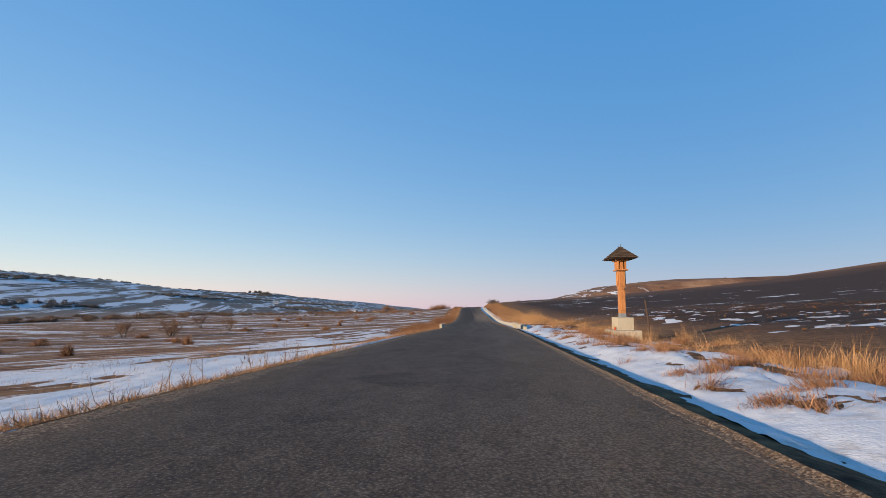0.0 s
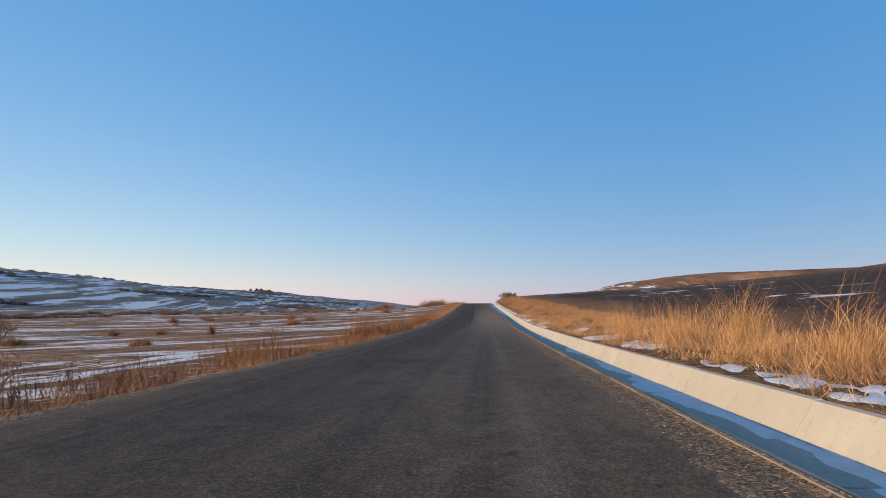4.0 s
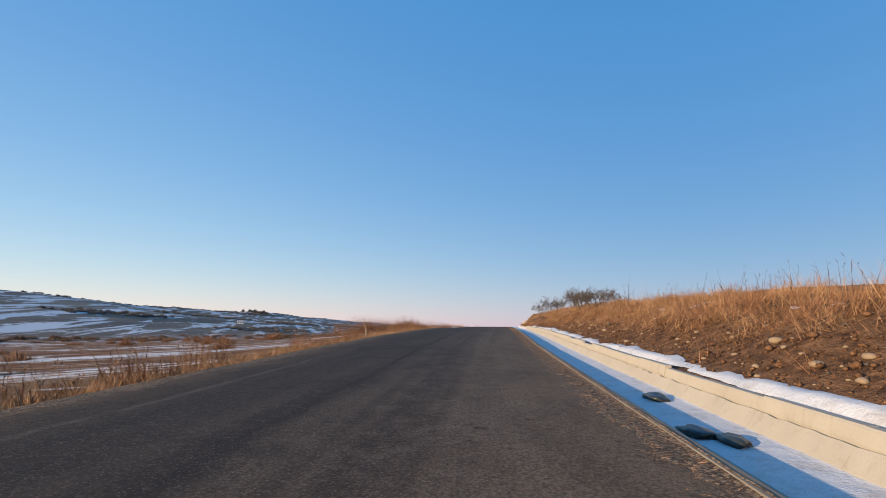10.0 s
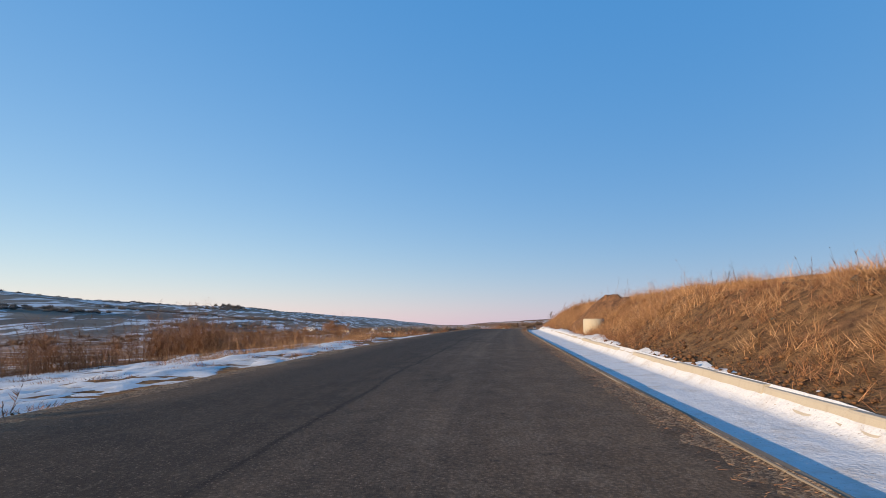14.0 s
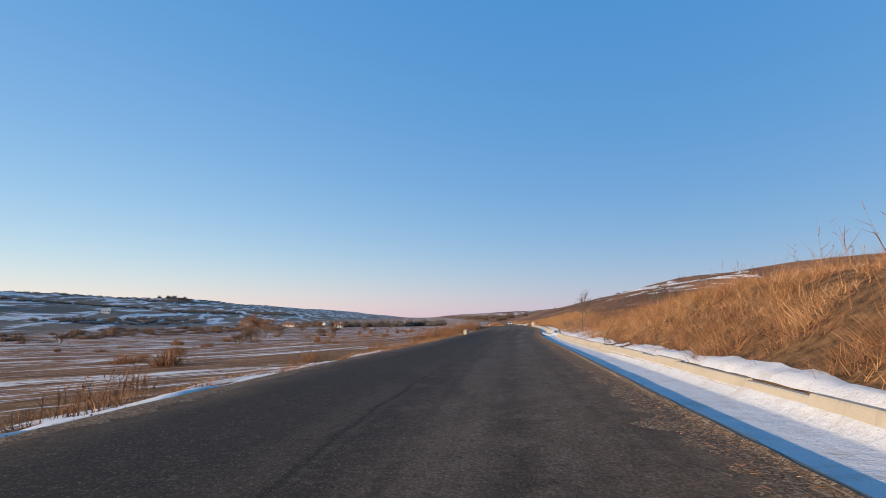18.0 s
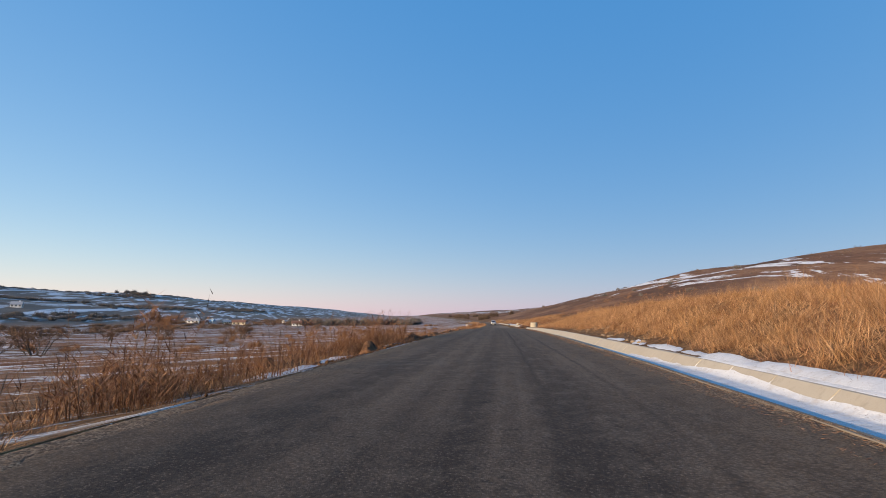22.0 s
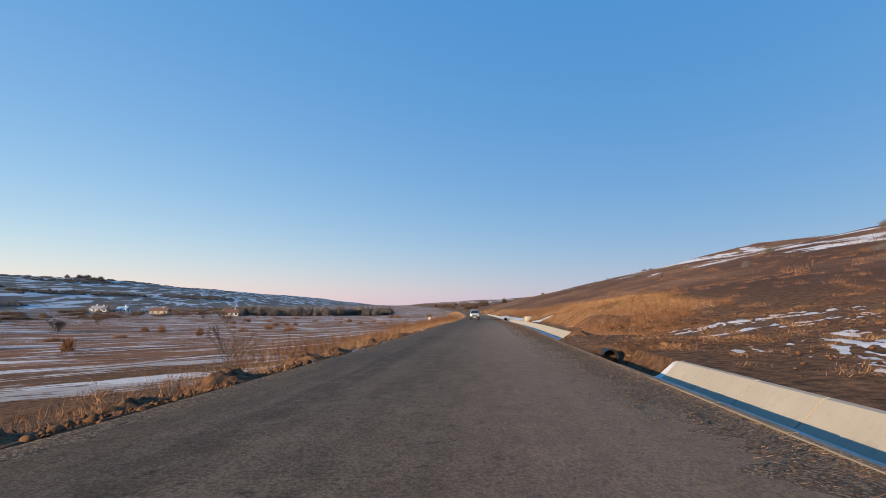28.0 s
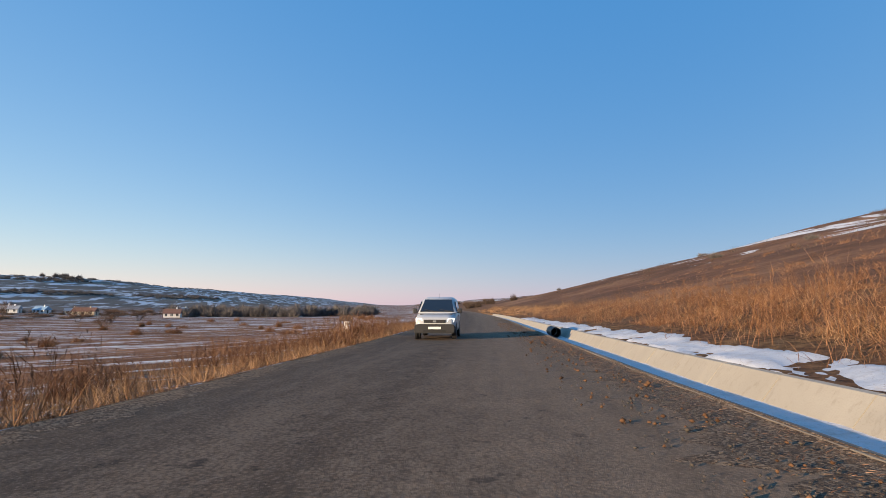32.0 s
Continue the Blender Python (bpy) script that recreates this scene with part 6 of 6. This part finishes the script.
def bare_tree(name, p, height, stems, spread, seed, label, category, levels=4, fork=3, r0=0.05, group="", upright=0.6, mat=None, least=0.006):
    t = thing(name, Matrix.Translation(p), label, category, group)
    trunk, crown = branch_tubes(seed, height, stems, spread, levels, fork, r0, upright, least)
    for v, f in trunk:
        mesh_object("trunk" if stems == 1 else "stem", v, f, BARK, t)
    mesh_object("crown", crown[0], crown[1], mat or BARK, t)
    return t


BUSH = "bare bushes on the bank"
for y, q, h, n, k in ((239.5, 6.6, 1.7, 13, 2), (242.5, 6.2, 2.1, 17, 16), (245.0, 6.8, 1.9, 14, 17)):
    bare_tree("bush", spot(y, q, "r"), h, n, 0.75, k, "wide bare bush with many fine grey twigs", "bush", 4, 2, 0.030, BUSH, 0.75)
bare_tree("tree", spot(276.5, 4.4, "r"), 3.5, 1, 0.9, 3, "small bare tree with a spreading flat crown", "tree", 5, 3, 0.06)
bare_tree("bush", spot(277.5, 6.8, "r"), 2.9, 13, 0.55, 4, "dense upright bare bush on the bank", "bush", 4, 2, 0.03, BUSH)
bare_tree("bush", spot(279.5, 8.6, "r"), 2.3, 9, 0.6, 5, "low bare bush on the bank", "bush", 4, 2, 0.025, BUSH)
bare_tree("tree", spot(391.25, 3.6, "r"), 4.4, 1, 0.42, 62, "bare young tree behind the channel", "tree", 4, 3, 0.045, "", 0.95)
bare_tree("tree", spot(391.25, 4.9, "r"), 3.6, 2, 0.4, 26, "thin bare sapling on the snowy bank", "tree", 4, 2, 0.018, "", 0.95)
bare_tree("tree", spot(403.5, 3.4, "r"), 2.2, 3, 0.55, 7, "thin bare sapling standing in snow", "tree", 4, 2, 0.015)
bare_tree("bush", spot(428.5, 21.5, "r"), 5.0, 18, 0.7, 8, "rounded brown bush on the hillside", "bush", 4, 2, 0.035, BUSH)
bare_tree("bush", spot(429.0, 24.0, "r"), 4.2, 15, 0.7, 9, "rounded brown bush on the hillside", "bush", 4, 2, 0.03, BUSH)
bare_tree("bush", spot(191.6, 6.9, "r"), 2.2, 3, 0.5, 10, "tall dead stalk with forked head on the bank", "bush", 3, 2, 0.018, BUSH)
bare_tree("bush", spot(173.2, 7.4, "r"), 2.3, 1, 0.2, 19, "tall dead stalk with forked head on the bank", "bush", 2, 2, 0.016, BUSH)
bare_tree("bush", spot(171.8, 7.9, "r"), 2.0, 3, 0.5, 20, "tall dead stalk with forked head on the bank", "bush", 3, 2, 0.014, BUSH)
bare_tree("bush", spot(193.2, 8.4, "r"), 2.3, 2, 0.35, 11, "tall dead stalk with forked head on the bank", "bush", 3, 2, 0.014, BUSH)
bare_tree("bush", spot(335.5, 7.4, "r"), 1.3, 1, 0.5, 12, "tall dead stalk with forked head on the bank", "bush", 3, 2, 0.012, BUSH)
bare_tree("tree", spot(515.6, 1.9, "l"), 2.1, 3, 0.4, 13, "slender bare sapling at the field's edge", "tree", 3, 2, 0.016)
bare_tree("tree", spot(331.0, 5.5, "l"), 1.5, 3, 0.5, 14, "small bare sapling in the meadow", "tree", 4, 2, 0.02)
bare_tree("tree", spot(334.0, 7.5, "l"), 1.6, 3, 0.5, 15, "small bare sapling in the meadow", "tree", 4, 2, 0.02)


def world_spot(x, y):
    """A point of the ground sheet under world x, y."""
    d = x - float(road_x(y))
    l, r = float(edge_l(y)), float(edge_r(y))
    return Vector((x, y, float(sheet_z(y, l - d, "l")) if d < l else float(sheet_z(y, d - r, "r"))))


WILLOW = straw_mat("willow_twigs", (0.22, 0.105, 0.050), (0.34, 0.170, 0.082), (0.46, 0.25, 0.125))
TAN = straw_mat("tan_twigs", (0.13, 0.078, 0.052), (0.20, 0.122, 0.082), (0.28, 0.175, 0.118))
VALLEY = "bare trees on the valley floor"
for i, (x, y, h, st) in enumerate(((-84, 663, 7, 7), (-60, 700, 6, 6), (-64, 780, 7, 8), (-54, 786, 7, 7), (-47, 792, 6, 6), (-98, 668, 4, 6), (-124, 825, 8, 5), (-150, 640, 5, 6), (-20, 720, 5, 7), (-62, 150, 6, 3), (-66, 158, 5, 3),
                                   (-80, 170, 5, 5), (-78, 126, 6, 6), (-67, 127, 6, 5), (-70, 133, 5, 6), (-40, 572, 6, 9), (-16, 568, 5, 10), (-22, 575, 4, 9), (-25, 497, 6, 9), (-28, 492, 4, 8), (-50, 560, 4, 7), (-36, 640, 4, 7), (-110, 540, 5, 6))):
    bare_tree("tree", world_spot(x, y), h, st, 0.55, 30 + i, "bare reddish-brown tree standing on the valley floor", "tree", 3, 3, 0.10, VALLEY, mat=TAN, least=0.022)
bare_tree("tree", world_spot(-64.5, 620.6), 12.5, 9, 0.5, 71, "rounded orange willow standing in the valley", "tree", 4, 3, 0.09, VALLEY, 0.7, WILLOW, 0.030)


# distance haze is put into this paler, greyer twig colour
HAZETWIG = straw_mat("haze_tinted_twigs", (0.115, 0.107, 0.106), (0.175, 0.160, 0.154), (0.24, 0.215, 0.200))


REED = straw_mat("brown_far_reeds", (0.12, 0.080, 0.058), (0.20, 0.132, 0.092), (0.29, 0.19, 0.128))


# ---------------- far scrub and woods: heaps of fine twigs
def scrub(label, spots, mat, name="scrub", fine=1.0):
    """Each spot: x, y, width, height."""
    rs = np.random.RandomState(next(seeds))
    vs, fs, off = [], [], 0
    for x, y, w, h in spots:
        p = world_spot(x, y)
        n = int((150 + 45 * w) / fine)
        a, r = rs.uniform(0, 2 * np.pi, n), np.sqrt(rs.uniform(0, 1, n)) * w / 2
        fx, fy = np.cos(a) * r, np.sin(a) * r
        top = h * (1 - (r / (w / 2)) ** 2 * 0.65) * rs.uniform(0.55, 1.08, n)
        foot = np.stack([p.x + fx * 0.6, p.y + fy * 0.6, np.full(n, p.z - 0.2) + rs.uniform(0, 0.55, n) * top], -1)
        tip = np.stack([p.x + fx + rs.normal(0, 0.16, n) * h, p.y + fy + rs.normal(0, 0.16, n) * h, p.z + top], -1)
        b = rs.uniform(0, np.pi, n)
        wd = np.stack([np.cos(b), np.sin(b), 0 * b], -1) * (0.016 + 0.012 * h) * fine
        vs.append(np.stack([foot - wd, foot + wd, tip], 1).reshape(-1, 3))
        fs.append(np.arange(n * 3).reshape(-1, 3) + off)
        off += n * 3
    return tagged(mesh_object(name, np.concatenate(vs), np.concatenate(fs), mat), label, "scrub", kind="stuff")


rs = random.Random(77)
scrub("brown bare scrub along the valley stream", [(float(road_x(y)) - rs.uniform(178, 250), y, rs.uniform(4, 13), rs.uniform(1.0, 2.9)) for y in np.arange(40, 1200, 2.4)], REED, "scrub", 3.0)
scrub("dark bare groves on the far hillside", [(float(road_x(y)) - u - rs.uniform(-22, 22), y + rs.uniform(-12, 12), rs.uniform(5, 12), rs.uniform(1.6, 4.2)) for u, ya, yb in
      ((470, 850, 1050), (395, 980, 1200), (560, 500, 640), (330, 300, 420), (420, 640, 760), (600, 1300, 1500), (300, 700, 860), (480, 200, 330), (380, 1250, 1500)) for y in np.arange(ya, yb, 2.2)], HAZETWIG, "grove", 4.0)
scrub("tree line along the far ridge", [(float(road_x(y)) - rs.uniform(640, 665), y, rs.uniform(8, 18), rs.uniform(1.6, 3.4)) for y in np.arange(200, 2300, 9) if rs.random() < 0.75], HAZETWIG, "tree_line", 4.0)
scrub("cluster of trees on the ridge top", [(-542 + rs.uniform(-28, 28), 1512 + rs.uniform(-30, 30), rs.uniform(8, 14), rs.uniform(6, 10)) for _ in range(16)], HAZETWIG, "grove", 2.0)
scrub("bare wood at the bend of the valley", [(rs.uniform(-75, 42), 868 + rs.uniform(0, 50), rs.uniform(7, 12), rs.uniform(5.5, 9.0)) for _ in range(90)], HAZETWIG, "wood", 2.0)
scrub("trees and gardens along the far road", [(float(road_x(y)) + s * rs.uniform(9, 40), y, rs.uniform(4, 9), rs.uniform(3, 6)) for y in np.arange(900, 1500, 10) for s in (1,)], TWIG, "hedge")
scrub("scattered bushes on the right hillside", [(float(road_x(y)) + rs.uniform(50, 300), y, rs.uniform(2, 6), rs.uniform(1.0, 2.4)) for y in np.arange(380, 1000, 9)], HAZETWIG)
scrub("bushes along the first hill's skyline", [(float(road_x(y)) + rs.uniform(410, 470), y, rs.uniform(5, 10), rs.uniform(2.5, 5)) for y in np.arange(150, 480, 10)], HAZETWIG)
scrub("dead brush on the near slope", [(float(road_x(y)) + rs.uniform(16, 60), y, rs.uniform(1.5, 4), rs.uniform(0.6, 1.4)) for y in np.arange(395, 520, 2.5)], RUSSET)
scrub("russet scrub on the valley fields", [(float(road_x(y)) - rs.uniform(25, 110), y, rs.uniform(1.5, 5), rs.uniform(0.8, 2.2)) for y in np.arange(-10, 800, 6)], RUSSET)
thatch("coarse dead tussocks over the right hillside", 30000, 425, 640, "r", 10.0, 32.0, 0.36, RUSSET, 60, 0.35, 0.018, 1.3)
thatch("coarse dead tussocks on the upper hillside", 12000, 450, 680, "r", 30.0, 80.0, 0.5, RUSSET, 40, 0.6, 0.035, 1.1)
thatch("coarse dead tussocks over the far hillside", 6000, 560, 800, "r", 40.0, 200.0, 0.8, TWIG, 30, 1.2, 0.10, 1.0)


# ---------------- village houses on the valley floor
def house(x, y, w, dp, hh, turn, wall_col, roof_col, label):
    p = world_spot(x, y)
    h = thing("house", pose(p.x, p.y, p.z - 0.3, 0, 0, turn), label, "house", "village houses")
    W, R = plain("house_wall", wall_col, 0.9), plain("house_roof", roof_col, 0.85)
    part("wall", box(-w / 2, -dp / 2, 0, w / 2, dp / 2, hh), W, h)
    bm = prism([(-dp / 2 - 0.5, hh), (dp / 2 + 0.5, hh), (0, hh + dp * 0.42)], -w / 2 - 0.4, w / 2 + 0.4)
    bmesh.ops.rotate(bm, verts=bm.verts, cent=(0, 0, 0), matrix=Matrix.Rotation(radians(90), 3, "Z"))
    roof = part("roof", bm, R, h)
    part("chimney", box(w * 0.2, -0.35, hh + dp * 0.2, w * 0.2 + 0.6, 0.35, hh + dp * 0.42 + 0.8), W, roof)
    for i in range(3):
        xx = -w / 2 + w * (i + 0.5) / 3
        for s in (-1, 1):
            a, b = sorted((s * dp / 2, s * (dp / 2 + 0.05)))
            win = part("window", box(xx - 0.55, a, 1.0, xx + 0.55, b, 2.3), DARK, h)
            a, b = sorted((s * (dp / 2 + 0.051), s * (dp / 2 + 0.09)))
            part("window_frame", box(xx - 0.04, a, 1.0, xx + 0.04, b, 2.3), W, win)
    part("door", box(w / 2, -0.5, 0.3, w / 2 + 0.06, 0.5, 2.3), DARK, h)
    return h


DARK = plain("dark_window", (0.03, 0.035, 0.04), 0.3)
CREAM, LIME, RUSTY, GREY, BLUE = (0.62, 0.52, 0.38), (0.75, 0.73, 0.70), (0.20, 0.105, 0.075), (0.34, 0.35, 0.37), (0.25, 0.38, 0.52)
house(-152, 866, 9, 5, 2.2, 12, LIME, GREY, "long white house with a grey roof")
house(-141, 874, 7, 5, 2.2, -8, LIME, BLUE, "white house with a pale blue roof")
house(-114, 868, 11, 5.5, 2.4, 8, CREAM, RUSTY, "cream house with a rust-red roof")
house(-129, 880, 6, 4.5, 2.0, 40, CREAM, GREY, "small cream house with a grey roof")
house(-160, 874, 5, 4.5, 2.0, 5, LIME, RUSTY, "small white house with a rust-red roof")
house(-270, 827, 7, 6, 2.4, 25, LIME, GREY, "lone white house on the hillside")
house(-62, 856, 8, 6, 2.4, 15, LIME, RUSTY, "white house in front of the wood")
house(-88, 930, 8, 5, 2.2, 60, LIME, GREY, "white house at the edge of the village")

# ---------------- loose stones and crumbs of asphalt
def stones(label, n, ya, yb, side, qa, qb, size, seed, mat):
    rs = np.random.RandomState(seed)
    y = rs.uniform(ya, yb, n)
    q = qa + (qb - qa) * rs.beta(1.6, 1.6, n)
    s = size * rs.lognormal(0, 0.45, n)
    if side == "road":
        x, z = road_x(y) + edge_r(y) - q, road_z(y) + 0.0 * y + 0.01 + 0.30 * s
    else:
        x, z = sheet_x(y, q, side), sheet_z(y, q, side) + 0.3 * s
    base = np.array([(1, 0, 0), (-1, 0, 0), (0, 1, 0), (0, -1, 0), (0, 0, 0.75), (0, 0, -0.75)], float)
    tri = np.array([(0, 2, 4), (2, 1, 4), (1, 3, 4), (3, 0, 4), (2, 0, 5), (1, 2, 5), (3, 1, 5), (0, 3, 5)])
    a = rs.uniform(0, 2 * np.pi, n)
    jit = rs.uniform(0.6, 1.25, (n, 6, 3))
    v = base[None] * jit * (s[:, None, None] * 0.5)
    c, sn = np.cos(a)[:, None], np.sin(a)[:, None]
    vx, vy = v[:, :, 0] * c - v[:, :, 1] * sn, v[:, :, 0] * sn + v[:, :, 1] * c
    v = np.stack([vx + x[:, None], vy + y[:, None], v[:, :, 2] + z[:, None]], -1).reshape(-1, 3)
    f = (np.arange(n)[:, None, None] * 6 + tri[None]).reshape(-1, 3)
    return tagged(mesh_object("loose_stones", v, f, mat), label, "stones", kind="stuff")


def pebbles(label, n, ya, yb, side, qa, qb, size, seed, mat):
    """Rounded stones half sunk in the soil."""
    rs = np.random.RandomState(seed)
    bm = bmesh.new()
    bmesh.ops.create_icosphere(bm, subdivisions=2, radius=0.5)
    base = np.array([v.co[:] for v in bm.verts])
    tri = np.array([[v.index for v in f.verts] for f in bm.faces])
    bm.free()
    vs, fs = [], []
    for i in range(n):
        y, q = rs.uniform(ya, yb), rs.uniform(qa, qb)
        s = size * rs.lognormal(0, 0.4)
        k = np.array([rs.normal(0, 1, 3) for _ in range(4)])
        v = base * (1 + 0.22 * np.sin(base @ k.T * 2.2).sum(1, keepdims=True) * 0.5) * s * np.array([1.25, 0.9, 0.65])
        a = rs.uniform(0, 6.28)
        c, sn = math.cos(a), math.sin(a)
        v = np.stack([v[:, 0] * c - v[:, 1] * sn, v[:, 0] * sn + v[:, 1] * c, v[:, 2]], -1)
        vs.append(v + np.array([float(sheet_x(y, q, side)), y, float(sheet_z(y, q, side)) + 0.10 * s]))
        fs.append(tri + i * len(base))
    return tagged(mesh_object("loose_stones", np.concatenate(vs), np.concatenate(fs), mat, flat=False), label, "stones", kind="stuff")


DARKWET = plain("dark_wet_stone", (0.030, 0.036, 0.034), 0.35, 0, 0.5, 9.0)
for y, q, w in ((208.1, 1.12, 0.46), (205.3, 0.78, 0.44), (204.8, 1.02, 0.36)):
    bm = bmesh.new()
    bmesh.ops.create_icosphere(bm, subdivisions=3, radius=0.5)
    for v in bm.verts:
        v.co = Vector((v.co.x * w * 0.9, v.co.y * w * 1.7, v.co.z * 0.16)) * (1 + 0.5 * noise.noise(v.co * 3 + Vector((y, 0, 0))))
    rock = part("rock", bm, DARKWET, smooth_faces=True)
    rock.matrix_world = Matrix.Translation((float(road_x(y) + edge_r(y)) + q, y, float(road_z(y)) + fill(DITCH[0])(y, q) + 0.02))
    tagged(rock, "flat dark wet stone lying in the frozen channel", "rock", "stones in the channel")

PEBBLE = plain("tan_pebble", (0.25, 0.18, 0.118), 0.85, 0, 0.4)
pebbles("tan pebbles in the dug soil of the bank", 260, 196, 241, "r", 2.6, 5.0, 0.065, 21, PEBBLE)
pebbles("larger stones in the dug soil of the bank", 40, 197, 240, "r", 2.7, 4.6, 0.12, 22, PEBBLE)
pebbles("stones at the foot of the slope", 40, 430, 455, "r", 2.1, 3.6, 0.14, 23, PEBBLE)
stones("crumbly clods of dug soil on the bank", 4200, 197, 242, "r", 2.3, 4.8, 0.05, 24, SOIL)
stones("clods of soil beside the snow", 1600, 247, 300, "r", 1.95, 3.4, 0.07, 25, SOIL)
pebbles("ragged clods of turned soil on the verge", 260, 428, 470, "l", 0.8, 4.4, 0.13, 26, SOIL)
pebbles("dark clods thrown up along the asphalt", 220, 505, 552, "l", 0.1, 0.9, 0.13, 27, SOIL)
stones("crumbs of dark soil along the asphalt", 2600, 500, 556, "l", 0.02, 1.2, 0.045, 28, SOIL)
track()
stones("crumbled soil over the pipe", 3200, 518.5, 531, "r", 0.25, 8.0, 0.05, 31, SOIL)
pebbles("clods of dug soil over the pipe", 170, 519, 531, "r", 0.4, 7.0, 0.10, 32, SOIL)
thatch("trampled grass on the soil over the pipe", 9000, 526.5, 533, "r", 2.1, 8.0, 0.22, RUSSET, 90, 0.25, 0.011, 1.4)
stones("loose gravel along the asphalt's right edge", 4500, 500, 600, "road", 0.05, 1.6, 0.016, 1, STONE)
stones("loose gravel spilled at the field access", 3200, 506, 560, "road", 0.1, 1.2, 0.018, 2, STONE)
stones("crumbs of asphalt scattered along the right edge", 3600, 545, 660, "road", 0.15, 1.9, 0.022, 10, STONE)
stones("lumps of broken asphalt and earth along the right edge", 1100, 530, 620, "road", 0.2, 2.0, 0.048, 33, SOIL)
stones("clods of earth on the dug bank", 1200, 530, 540, "r", 2.2, 9.0, 0.09, 11, SOIL)
stones("coarse gravel spilled over the road's edge", 4000, 508, 548, "road", 0.1, 2.0, 0.022, 12, STONE)
stones("fine gravel beside the kerb strip", 5000, 60, 500, "road", 0.02, 0.6, 0.014, 3, STONE)
stones("loose gravel on the left edge", 3000, 60, 600, "l", 0.02, 0.7, 0.022, 4, SOIL)
stones("white stones on the bank", 150, 150, 300, "r", 2.6, 8.0, 0.13, 5, STONE)
stones("clods on the bare slope", 4000, 488, 530, "r", 2.4, 26.0, 0.075, 6, SOIL)
stones("clods of turned soil on the left verge", 2400, 428, 520, "l", 0.3, 2.8, 0.07, 7, SOIL)
stones("clods of earth on the bank", 1800, 155, 300, "r", 2.0, 5.5, 0.06, 8, SOIL)
stones("clods in the ploughed field", 3800, -10, 130, "r", 10.0, 50.0, 0.10, 9, SOIL)
